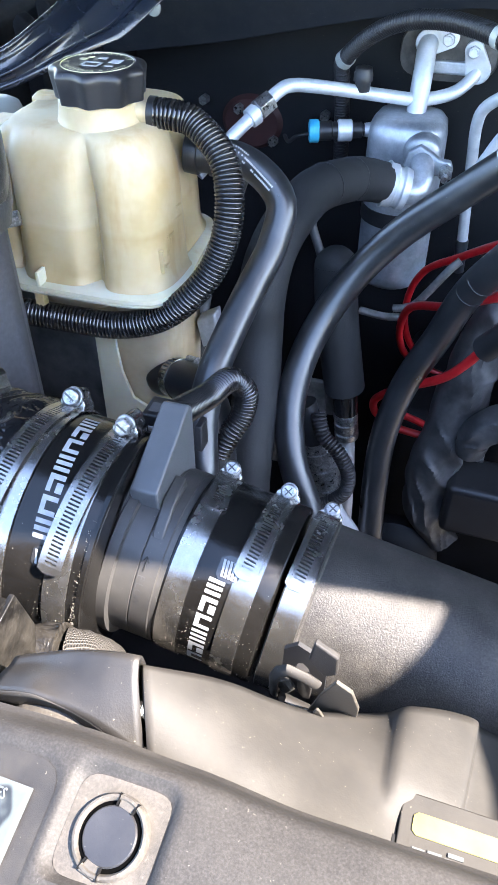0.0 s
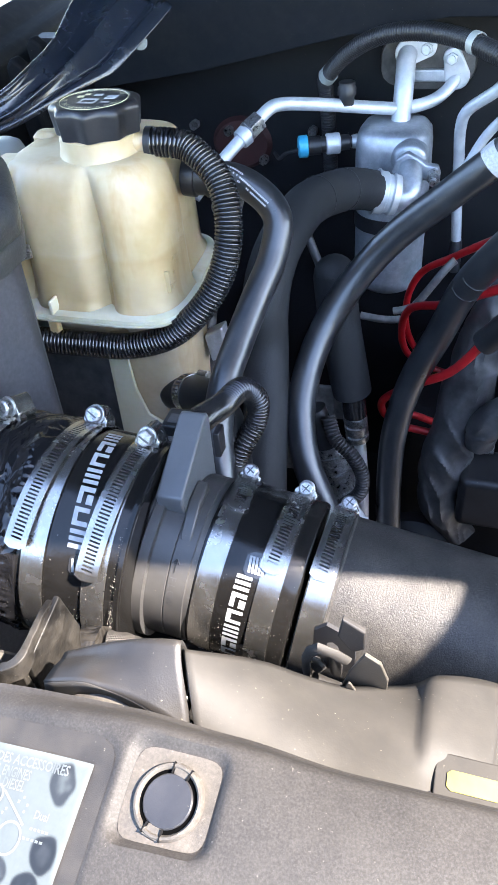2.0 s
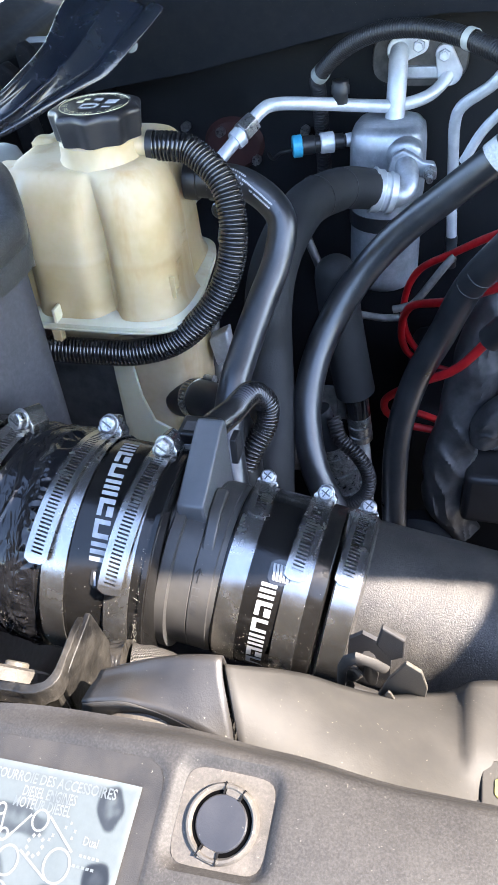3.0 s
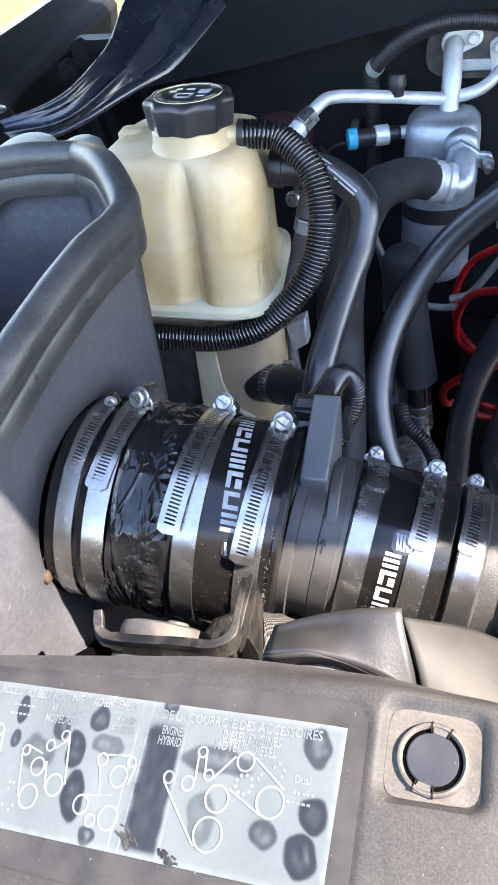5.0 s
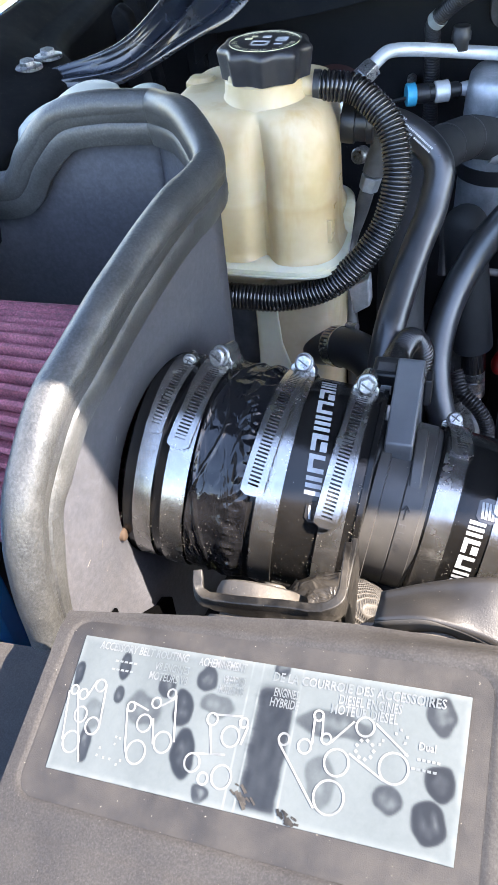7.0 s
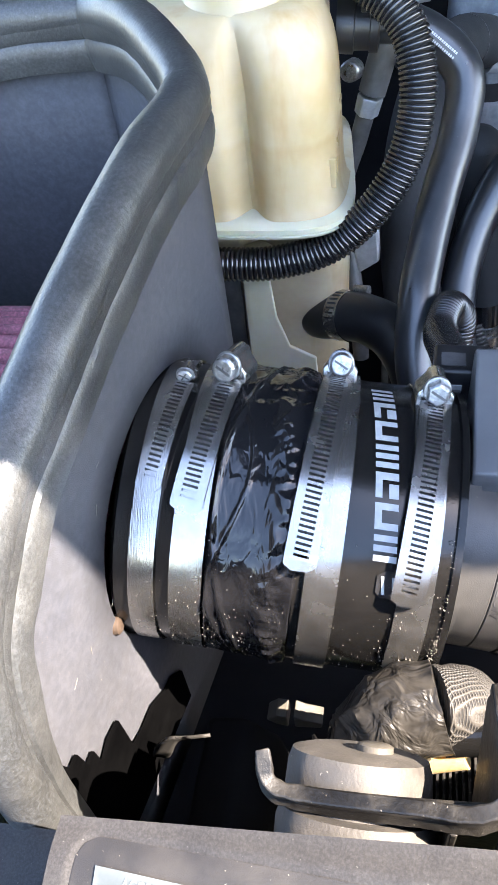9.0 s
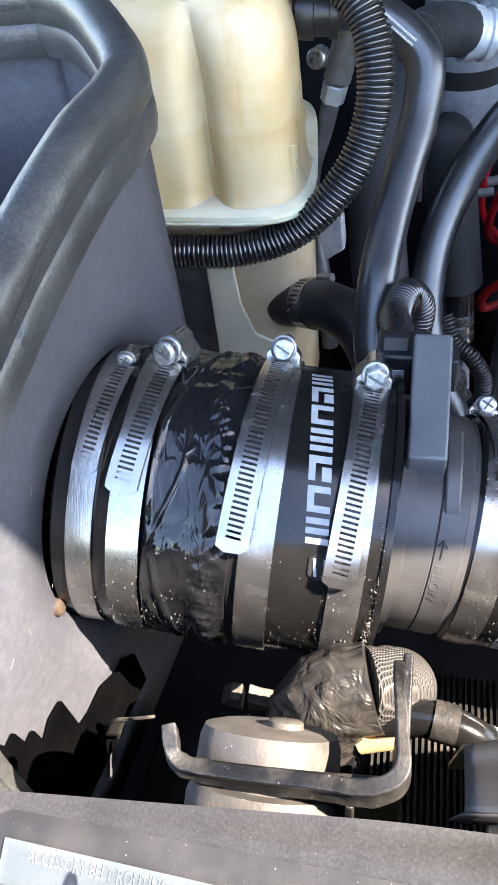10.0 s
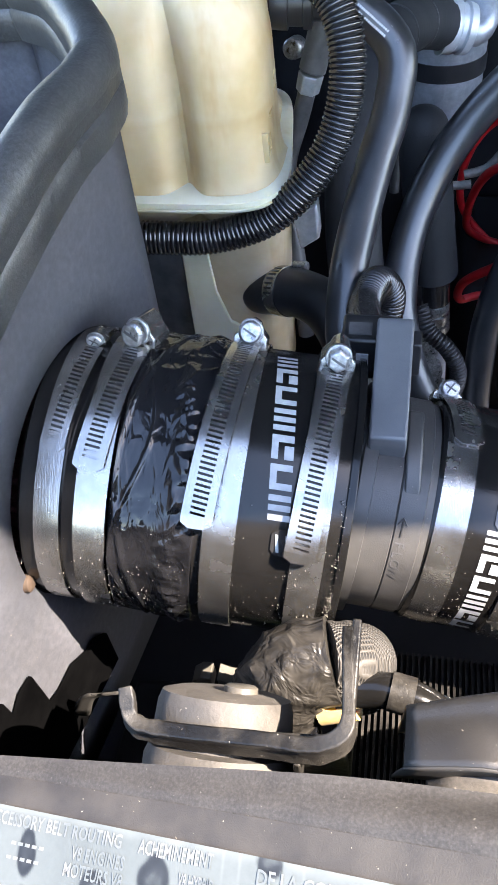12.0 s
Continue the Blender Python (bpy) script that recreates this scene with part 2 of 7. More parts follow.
def tank_plastic(name="aged_translucent_plastic", level=True, tones=((0.43, 0.32, 0.165), (0.52, 0.41, 0.25), (0.575, 0.475, 0.32))):
    """Milky aged plastic; the coolant inside tints it up to its level, and brown stains run down the mould lines."""
    m, t, b = shader(name)
    n = coords(t, 16.0, 4.0)
    colour = ramp(t, n.outputs[0], [(0.32, tones[0]), (0.5, tones[1]), (0.68, tones[2])]).outputs[0]
    stain = coords(t, 40.0, 4.0, 0.6, (1.0, 1.0, 0.22))
    st = t.nodes.new("ShaderNodeMixRGB")
    st.blend_type = "MULTIPLY"
    st.inputs[2].default_value = (0.80, 0.62, 0.38, 1)
    link(t, ramp(t, stain.outputs[0], [(0.55, grey(0.0)), (0.75, grey(0.7))]).outputs[0], st.inputs[0])
    link(t, colour, st.inputs[1])
    colour = st.outputs[0]
    if level:
        geo = t.nodes.new("ShaderNodeNewGeometry")
        sep = t.nodes.new("ShaderNodeSeparateXYZ")
        link(t, geo.outputs["Position"], sep.inputs[0])
        mp = t.nodes.new("ShaderNodeMapRange")
        mp.inputs["From Min"].default_value, mp.inputs["From Max"].default_value = 1.179, 1.183
        mp.inputs["To Min"].default_value, mp.inputs["To Max"].default_value = 0.55, 0.0
        link(t, sep.outputs["Z"], mp.inputs["Value"])
        mu = t.nodes.new("ShaderNodeMixRGB")
        mu.blend_type = "MULTIPLY"
        mu.inputs[2].default_value = (0.86, 0.76, 0.58, 1)
        link(t, mp.outputs[0], mu.inputs[0])
        link(t, colour, mu.inputs[1])
        colour = mu.outputs[0]
    link(t, colour, b.inputs["Base Color"])
    b.inputs["Roughness"].default_value = 0.42
    b.inputs["Subsurface Weight"].default_value = 0.35
    b.inputs["Subsurface Radius"].default_value = (0.02, 0.014, 0.007)
    b.inputs["Subsurface Scale"].default_value = 0.6
    fine = coords(t, 320.0, 3.0)
    bp = t.nodes.new("ShaderNodeBump")
    bp.inputs["Strength"].default_value, bp.inputs["Distance"].default_value = 0.12, 0.0005
    link(t, fine.outputs[0], bp.inputs["Height"])
    link(t, bp.outputs[0], b.inputs["Normal"])
    return m


def tape_film():
    m, t, b = shader("black_vinyl_tape")
    b.inputs["Base Color"].default_value = (0.008, 0.008, 0.009, 1)
    n = coords(t, 90.0, 3.0)
    link(t, ramp(t, n.outputs[0], [(0.3, grey(0.06)), (0.75, grey(0.24))]).outputs[0], b.inputs["Roughness"])
    w = coords(t, 130.0, 2.5, 0.5, (1.2, 0.5, 0.5))
    w.inputs["Distortion"].default_value = 0.8
    bp = t.nodes.new("ShaderNodeBump")
    bp.inputs["Strength"].default_value, bp.inputs["Distance"].default_value = 0.7, 0.0020
    link(t, w.outputs[0], bp.inputs["Height"])
    link(t, bp.outputs[0], b.inputs["Normal"])
    return m


def foil_tape():
    """Dull brown-grey tape with long crossing creases."""
    m, t, b = shader("crumpled_dusty_tape")
    n = coords(t, 110.0, 5.0, 0.6)
    link(t, ramp(t, n.outputs[0], [(0.35, (0.010, 0.009, 0.008)), (0.65, (0.036, 0.032, 0.027))]).outputs[0], b.inputs["Base Color"])
    link(t, ramp(t, n.outputs[0], [(0.3, grey(0.32)), (0.7, grey(0.5))]).outputs[0], b.inputs["Roughness"])
    crease = coords(t, 95.0, 2.6, 0.55)
    crease.inputs["Distortion"].default_value = 1.1
    bp = t.nodes.new("ShaderNodeBump")
    bp.inputs["Strength"].default_value, bp.inputs["Distance"].default_value = 0.9, 0.003
    link(t, crease.outputs[0], bp.inputs["Height"])
    link(t, bp.outputs[0], b.inputs["Normal"])
    b.inputs["Specular IOR Level"].default_value = 0.3
    return m


def braid():
    m, t, b = shader("braided_sleeve")
    geo = t.nodes.new("ShaderNodeNewGeometry")
    parts = []
    for turn in (40, -40):
        mp = t.nodes.new("ShaderNodeMapping")
        mp.inputs["Rotation"].default_value = (0.3, radians(turn), radians(turn))
        link(t, geo.outputs["Position"], mp.inputs[0])
        w = t.nodes.new("ShaderNodeTexWave")
        w.inputs["Scale"].default_value = 260.0
        link(t, mp.outputs[0], w.inputs["Vector"])
        parts.append(w.outputs["Fac"])
    mul = t.nodes.new("ShaderNodeMath")
    mul.operation = "MAXIMUM"
    link(t, parts[0], mul.inputs[0])
    link(t, parts[1], mul.inputs[1])
    link(t, ramp(t, mul.outputs[0], [(0.45, (0.007, 0.0063, 0.0056)), (0.85, (0.042, 0.037, 0.031))]).outputs[0], b.inputs["Base Color"])
    b.inputs["Roughness"].default_value = 0.6
    bp = t.nodes.new("ShaderNodeBump")
    bp.inputs["Strength"].default_value, bp.inputs["Distance"].default_value = 0.7, 0.001
    link(t, mul.outputs[0], bp.inputs["Height"])
    link(t, bp.outputs[0], b.inputs["Normal"])
    return m


def label_film():
    """Silvery label film: pale where the print holds, dark where it has worn off."""
    m, t, b = shader("worn_silver_label")
    at = t.nodes.new("ShaderNodeAttribute")
    at.attribute_name = "wear"
    fine = coords(t, 420.0, 5.0, 0.7)
    broad = coords(t, 26.0, 3.0, 0.5, (1.4, 0.5, 0.5))
    half = t.nodes.new("ShaderNodeMath")
    half.operation = "MULTIPLY_ADD"
    half.inputs[1].default_value, half.inputs[2].default_value = 0.5, 0.30
    link(t, at.outputs["Fac"], half.inputs[0])
    grain = t.nodes.new("ShaderNodeMath")
    grain.operation = "MULTIPLY_ADD"
    grain.inputs[1].default_value = 0.13
    link(t, fine.outputs[0], grain.inputs[0])
    link(t, half.outputs[0], grain.inputs[2])
    cloud = t.nodes.new("ShaderNodeMath")
    cloud.operation = "MULTIPLY_ADD"
    cloud.inputs[1].default_value = 0.34
    link(t, broad.outputs[0], cloud.inputs[0])
    link(t, grain.outputs[0], cloud.inputs[2])
    col = ramp(t, cloud.outputs[0], [(0.18, (0.130, 0.132, 0.125)), (0.42, (0.094, 0.106, 0.106)), (0.55, (0.072, 0.083, 0.084)), (0.67, (0.050, 0.058, 0.060)), (0.84, (0.0185, 0.0212, 0.0245)), (1.0, (0.0085, 0.0102, 0.0126))])
    link(t, col.outputs[0], b.inputs["Base Color"])
    b.inputs["Roughness"].default_value = 0.5
    b.inputs["Specular IOR Level"].default_value = 0.3
    return m


MAT["tank"] = tank_plastic()
MAT["tank_pale"] = tank_plastic("pale_translucent_plastic", False, ((0.50, 0.46, 0.32), (0.58, 0.545, 0.40), (0.64, 0.61, 0.48)))
MAT["tank_low"] = tank_plastic("stained_lower_plastic", False, ((0.36, 0.27, 0.16), (0.46, 0.36, 0.23), (0.56, 0.46, 0.32)))
MAT["tape"] = tape_film()
MAT["foil"] = foil_tape()
MAT["braid"] = braid()
MAT["label"] = label_film()


# ---- building helpers ----
def part(name, bm, material, parent=None, label="", smooth=True, bevel=0.0, thick=0.0):
    """One bmesh, in world metres, as one mesh object, under a thing or a part if given."""
    bmesh.ops.recalc_face_normals(bm, faces=bm.faces)
    me = bpy.data.meshes.new(name)
    bm.to_mesh(me)
    bm.free()
    for p in me.polygons:
        p.use_smooth = smooth
    me.materials.append(MAT[material])
    ob = new(name, me)
    if thick:
        s = ob.modifiers.new("thickness", "SOLIDIFY")
        s.thickness, s.offset = thick, 0.0
    if bevel:
        b = ob.modifiers.new("edges", "BEVEL")
        b.width, b.segments, b.limit_method, b.angle_limit = bevel, 3, "ANGLE", radians(40)
    if smooth:
        me.set_sharp_from_angle(angle=radians(42))
    if parent is not None:
        ob.parent = parent
        root = parent
        ob.matrix_parent_inverse = parent_matrix(root).inverted()
    if label:
        tagged(ob, label)
    return ob


def parent_matrix(ob):
    m = ob.matrix_basis.copy()
    while ob.parent is not None:
        m = ob.parent.matrix_basis @ ob.matrix_parent_inverse @ m
        ob = ob.parent
    return m


def thing(name, base, label, category, group="", kind=""):
    ob = new(name)
    ob.empty_display_size = 0.01
    ob.location = base
    return tagged(ob, label, category, group, kind)


def single(name, bm, material, label, category, kind="", group="", **more):
    return tagged(part(name, bm, material, **more), label, category, group, kind)


def spline(pts, n=10):
    """A smooth curve through the points."""
    c = [Vector(p) for p in pts]
    p = [c[0] * 2 - c[1], *c, c[-1] * 2 - c[-2]]
    out = []
    for i in range(len(c) - 1):
        a, b, d, e = p[i:i + 4]
        for k in range(n):
            s = k / n
            out.append(0.5 * (2 * b + (d - a) * s + (2 * a - 5 * b + 4 * d - e) * s * s + (3 * b - a - 3 * d + e) * s ** 3))
    return out + [c[-1]]


def even(path, step):
    """The path resampled at even steps."""
    at = [0.0]
    for a, b in zip(path, path[1:]):
        at.append(at[-1] + (b - a).length)
    n = max(2, round(at[-1] / step))
    out, i = [], 0
    for k in range(n + 1):
        s = at[-1] * k / n
        while i < len(path) - 2 and at[i + 1] < s:
            i += 1
        f = (s - at[i]) / max(1e-9, at[i + 1] - at[i])
        out.append(path[i].lerp(path[i + 1], min(1, f)))
    return out


def sweep(path, radius, segs=20, bm=None, squash=1.0):
    """A round tube along the path; radius: a number or a function of the step's index and of the share of the way."""
    bm = bm or bmesh.new()
    n = len(path)
    way = [(path[min(i + 1, n - 1)] - path[max(i - 1, 0)]).normalized() for i in range(n)]
    side = way[0].orthogonal().normalized()
    rings = []
    for i in range(n):
        side = (side - way[i] * side.dot(way[i])).normalized()
        up = way[i].cross(side)
        r = radius(i, i / (n - 1)) if callable(radius) else radius
        rings.append([bm.verts.new(path[i] + (side * math.cos(a) + up * math.sin(a) * squash) * r) for a in (2 * math.pi * k / segs for k in range(segs))])
    for a, b in zip(rings, rings[1:]):
        for k in range(segs):
            bm.faces.new((a[k], a[(k + 1) % segs], b[(k + 1) % segs], b[k]))
    bm.faces.new(rings[0][::-1])
    bm.faces.new(rings[-1])
    return bm


def corrugated(path, r, pitch=0.0034, deep=0.0016):
    return sweep(even(path, pitch / 6), lambda i, f: r - deep * (0.0, 0.06, 0.40, 1.0, 0.40, 0.06)[i % 6], 20)


def axes(way):
    """Two directions across an axis that runs along the truck's width: towards the firewall, and up."""
    u = Vector(way).normalized()
    e1 = (Vector((0, 1, 0)) - u * u.y).normalized()
    return u, e1, u.cross(e1)


def upright_axes(way):
    u = Vector(way).normalized()
    e1 = (Vector((1, 0, 0)) - u * u.x).normalized()
    return u, e1, u.cross(e1)


def revolve(centre, way, profile, segs=64, closed=False, bm=None, wobble=None):
    """profile: pairs of place along the axis and radius."""
    bm = bm or bmesh.new()
    u, e1, e2 = axes(way) if abs(Vector(way).normalized().z) < 0.9 else upright_axes(way)
    c = Vector(centre)
    rings = []
    for s, r in profile:
        ring = []
        for k in range(segs):
            a = 2 * math.pi * k / segs
            rr = r + (wobble(s, a) if wobble else 0.0)
            ring.append(bm.verts.new(c + u * s + (e1 * math.cos(a) + e2 * math.sin(a)) * rr))
        rings.append(ring)
    pairs = list(zip(rings, rings[1:])) + ([(rings[-1], rings[0])] if closed else [])
    for a, b in pairs:
        for k in range(segs):
            bm.faces.new((a[k], a[(k + 1) % segs], b[(k + 1) % segs], b[k]))
    if not closed:
        bm.faces.new(rings[0][::-1])
        bm.faces.new(rings[-1])
    return bm


def box(lo, hi, m=None, bm=None):
    bm = bm or bmesh.new()
    v = [bm.verts.new((x, y, z)) for x in (lo[0], hi[0]) for y in (lo[1], hi[1]) for z in (lo[2], hi[2])]
    for f in ((0, 1, 3, 2), (4, 6, 7, 5), (0, 4, 5, 1), (2, 3, 7, 6), (0, 2, 6, 4), (1, 5, 7, 3)):
        bm.faces.new([v[k] for k in f])
    if m is not None:
        bmesh.ops.transform(bm, matrix=m, verts=v)
    return bm


def prism(outline, lo, hi, place, bm=None):
    """An outline in a plane drawn out from lo to hi; place(a, b, h) gives the point."""
    bm = bm or bmesh.new()
    a = [bm.verts.new(place(p, q, lo)) for p, q in outline]
    b = [bm.verts.new(place(p, q, hi)) for p, q in outline]
    bm.faces.new(a[::-1])
    bm.faces.new(b)
    for k in range(len(a)):
        bm.faces.new((a[k], a[(k + 1) % len(a)], b[(k + 1) % len(a)], b[k]))
    return bm


def loft(top, bottom, rows, bm=None, bulge=0.0, up=Vector((0, 0, 1))):
    """A sheet between two curves with the same number of points."""
    bm = bm or bmesh.new()
    grid = []
    for j in range(rows + 1):
        f = j / rows
        grid.append([bm.verts.new(a.lerp(b, f) + up * bulge * math.sin(math.pi * f)) for a, b in zip(top, bottom)])
    for a, b in zip(grid, grid[1:]):
        for k in range(len(a) - 1):
            bm.faces.new((a[k], a[k + 1], b[k + 1], b[k]))
    return bm


def disc_screw(centre, way, r, length, sides=6):
    """A bolt head, its axis along way."""
    w = Vector(way).normalized()
    q = w.to_track_quat("Z", "Y").to_matrix().to_4x4()
    bm = bmesh.new()
    bmesh.ops.create_cone(bm, cap_ends=True, segments=sides, radius1=r, radius2=r * 0.94, depth=length, matrix=Matrix.Translation(Vector(centre)) @ q)
    return bm


def text_mesh(words, size, m, spacing=1.0, bold=0.0):
    """Words as a flat mesh, laid by the matrix m."""
    cu = bpy.data.curves.new("words", "FONT")
    cu.body, cu.size, cu.align_x, cu.align_y, cu.space_character = words, size, "CENTER", "CENTER", spacing
    cu.resolution_u = 2
    cu.offset = bold * size
    ob = bpy.data.objects.new("words", cu)
    scene.collection.objects.link(ob)
    me = bpy.data.meshes.new_from_object(ob.evaluated_get(bpy.context.evaluated_depsgraph_get()))
    bm = bmesh.new()
    bm.from_mesh(me)
    bmesh.ops.transform(bm, matrix=m, verts=bm.verts)
    bpy.data.objects.remove(ob)
    bpy.data.meshes.remove(me)
    return bm


# ---- the setting: lawn, engine bay walls, open hood ----
bm = bmesh.new()
bmesh.ops.create_grid(bm, x_segments=4, y_segments=4, size=300)
single("ground", bm, "grass", "sunlit dry yellow-green lawn round the truck", "lawn", "structure")



def mesh_panel():
    """Uneven upright sheet between the fender and the engine."""
    bm = bmesh.new()
    grid = []
    for j in range(19):
        z = 0.74 + 0.345 * j / 18
        grid.append([bm.verts.new((x, 0.461 + 0.004 * noise.noise(Vector((x * 14, z * 16, 2.0))) + 0.0015 * noise.noise(Vector((x * 50, z * 46, 5.0))), z)) for x in (-0.61 + 0.331 * k / 30 for k in range(31))])
    for a, b in zip(grid, grid[1:]):
        for k in range(30):
            bm.faces.new((a[k], a[k + 1], b[k + 1], b[k]))
    return bm


single("floor", box((-0.70, 0.10, 0.52), (1.10, 1.10, 0.56)), "bay_black", "dark underside of the engine bay", "floor", "structure")
single("wall_firewall", box((-0.50, 0.985, 0.55), (1.15, 1.02, 1.33), None, box((-0.625, 0.985, 0.55), (-0.50, 1.02, 1.215))), "bay_black", "dull black painted firewall behind the engine", "firewall", "structure")
single("wall_inner_fender", box((-0.66, 0.10, 0.55), (-0.62, 1.02, 1.17)), "bay_black", "black inner fender panel of the engine bay", "inner fender", "structure")
single("wall_inner_fender_far", box((1.06, 0.10, 0.55), (1.10, 0.985, 1.20)), "bay_black", "black inner fender panel on the far side", "inner fender", "structure")
single("wall_radiator_support", box((-0.70, 0.055, 0.55), (1.10, 0.085, 1.08)), "bay_black", "dark radiator behind the front cover", "radiator", "structure")

single("wall_splash_panel", mesh_panel(), "tape_grey", "dusty dark grey splash panel below the coolant tank", "splash panel", "structure", thick=0.004)

# cowl panel that hangs over the firewall, its lower edge rising towards the middle
cowl = [(-0.475, 1.145), (-0.474, 1.176), (-0.33, 1.198), (-0.16, 1.233), (-0.05, 1.25), (1.15, 1.25), (1.15, 1.345), (-0.475, 1.345)]
single("wall_cowl", prism(cowl, 0.895, 0.985, lambda a, b, h: (a, h, b)), "cowl", "smooth black plastic cowl panel over the firewall", "cowl panel", "structure", bevel=0.004)
single("body_plug", revolve((-0.405, 0.8945, 1.229), (0, -1, 0.01), [(-0.001, 0.0088), (0.0012, 0.0088), (0.002, 0.0075), (0.002, 0.0)][:3], 24), "white_plastic", "round white plastic plug in the cowl", "plug")

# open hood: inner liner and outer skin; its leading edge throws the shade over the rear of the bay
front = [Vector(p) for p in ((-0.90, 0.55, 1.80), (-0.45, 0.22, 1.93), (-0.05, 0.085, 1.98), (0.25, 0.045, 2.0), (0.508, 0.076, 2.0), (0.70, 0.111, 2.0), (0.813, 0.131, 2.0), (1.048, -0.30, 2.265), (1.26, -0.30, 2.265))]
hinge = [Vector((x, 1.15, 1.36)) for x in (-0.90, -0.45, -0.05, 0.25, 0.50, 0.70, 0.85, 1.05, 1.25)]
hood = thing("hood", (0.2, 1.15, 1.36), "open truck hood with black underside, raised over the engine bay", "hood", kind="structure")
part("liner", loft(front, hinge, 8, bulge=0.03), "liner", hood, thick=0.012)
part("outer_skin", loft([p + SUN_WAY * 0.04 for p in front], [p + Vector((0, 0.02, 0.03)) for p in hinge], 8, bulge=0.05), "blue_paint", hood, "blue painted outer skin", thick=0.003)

# fender rail with two bolts, outer fender skin
rail = thing("fender_rail", (-0.56, 0.7, 1.15), "black painted steel fender rail along the engine bay", "fender rail", kind="structure")
outline = [(-0.515, 1.150), (-0.500, 1.212), (-0.512, 1.222), (-0.548, 1.226), (-0.562, 1.237), (-0.596, 1.247), (-0.608, 1.243), (-0.610, 1.15)]
sections = []
for y in (0.20, 0.62, 0.66, 0.68, 0.70, 0.74, 0.95, 1.25):
    narrow = 1 - 0.36 * (0 if y < 0.65 else min(1.0, (y - 0.65) / 0.06))
    sections.append([Vector((-0.610 + (a + 0.610) * narrow + 0.008 - 0.17 * (y - 0.6), y, b)) for a, b in outline])
bm = bmesh.new()
rings = [[bm.verts.new(p) for p in ring] for ring in sections]
for a, b in zip(rings, rings[1:]):
    for k in range(len(outline)):
        bm.faces.new((a[k], a[(k + 1) % len(outline)], b[(k + 1) % len(outline)], b[k]))
bm.faces.new(rings[0][::-1])
bm.faces.new(rings[-1])
part("rail_body", bm, "rail_black", rail, bevel=0.003)
for y in (0.74, 0.84, 0.95):
    part("rib", prism([(-0.512, 1.19), (-0.505, 1.215), (-0.53, 1.218), (-0.535, 1.195)], y - 0.006, y + 0.006, lambda a, b, h: (a - 0.032 - 0.17 * (h - 0.6), h, b)), "rail_black", rail, bevel=0.002)
skin = [Vector((-0.6020 - 0.17 * (y - 0.6), y, 1.2425)) for y in (-0.3, 0.2, 0.6, 1.25)]
skin2 = [Vector((-0.6125 - 0.17 * (y - 0.6), y, 1.2435)) for y in (-0.3, 0.2, 0.6, 1.25)]
skin3 = [Vector((-0.88, y, 0.75)) for y in (-0.3, 0.2, 0.6, 1.25)]
bm = loft(skin, skin2, 4, bulge=0.003)
loft(skin2, skin3, 4, bm)
single("fender", bm, "blue_paint", "blue painted outer front fender", "fender", "structure", thick=0.002)

for place in ((-0.5340, 0.6130, 1.2262), (-0.5275, 0.6420, 1.2275)):
    bolt = thing("fender_bolt", place, "zinc plated hex bolt with a wide washer on the fender rail", "bolt", "fender bolts")
    part("washer", revolve(place, (0, 0, 1), [(-0.002, 0.0135), (0.0005, 0.0135), (0.0015, 0.011)], 28), "zinc", bolt)
    part("hex_head", disc_screw(Vector(place) + Vector((0, 0, 0.0035)), (0.05, -0.1, 1), 0.0078, 0.005), "zinc", bolt, smooth=False, bevel=0.0008)

# stamped brace from the rail to the cowl
low_edge = even(spline([(-0.530, 0.585, 1.214), (-0.4935, 0.5987, 1.2117), (-0.4467, 0.6301, 1.2083), (-0.4065, 0.6715, 1.2268), (-0.3726, 0.7202, 1.2534), (-0.3441, 0.7702, 1.2831), (-0.33, 0.80, 1.300)], 10), 0.006)
up_edge = spline([(-0.545, 0.615, 1.216), (-0.5054, 0.624, 1.2238), (-0.4499, 0.6411, 1.2384), (-0.4298, 0.6924, 1.2578), (-0.4383, 0.7552, 1.2648), (-0.4489, 0.8151, 1.2799), (-0.45, 0.85, 1.29)], 10)
step = len(low_edge)
total = [0.0]
for a, b in zip(up_edge, up_edge[1:]):
    total.append(total[-1] + (b - a).length)
shape = [(p.x, p.y) for p in spline([(-0.01, -0.016, 0), (0.0, -0.006, 0), (0.035, 0.0008, 0), (0.075, 0.0008, 0), (0.12, -0.0025, 0), (0.19, -0.0050, 0), (0.235, -0.0048, 0), (0.275, -0.0060, 0), (0.34, -0.0090, 0), (0.48, -0.0090, 0), (0.57, -0.0050, 0), (0.605, -0.0002, 0), (0.625, 0.0006, 0), (0.645, -0.0012, 0), (0.70, -0.0090, 0), (0.79, -0.0160, 0)], 5)]
flange = [(p.x, p.y) for p in spline([(0.785, -0.0162, 0), (0.83, -0.0178, 0), (0.87, -0.0160, 0), (0.92, -0.0150, 0), (0.97, -0.0178, 0), (1.0, -0.0225, 0)], 5)]
up_even = even(up_edge, total[-1] / (step - 1))
brace = thing("hood_brace", tuple(low_edge[0]), "glossy black stamped steel brace between rail and cowl", "brace")
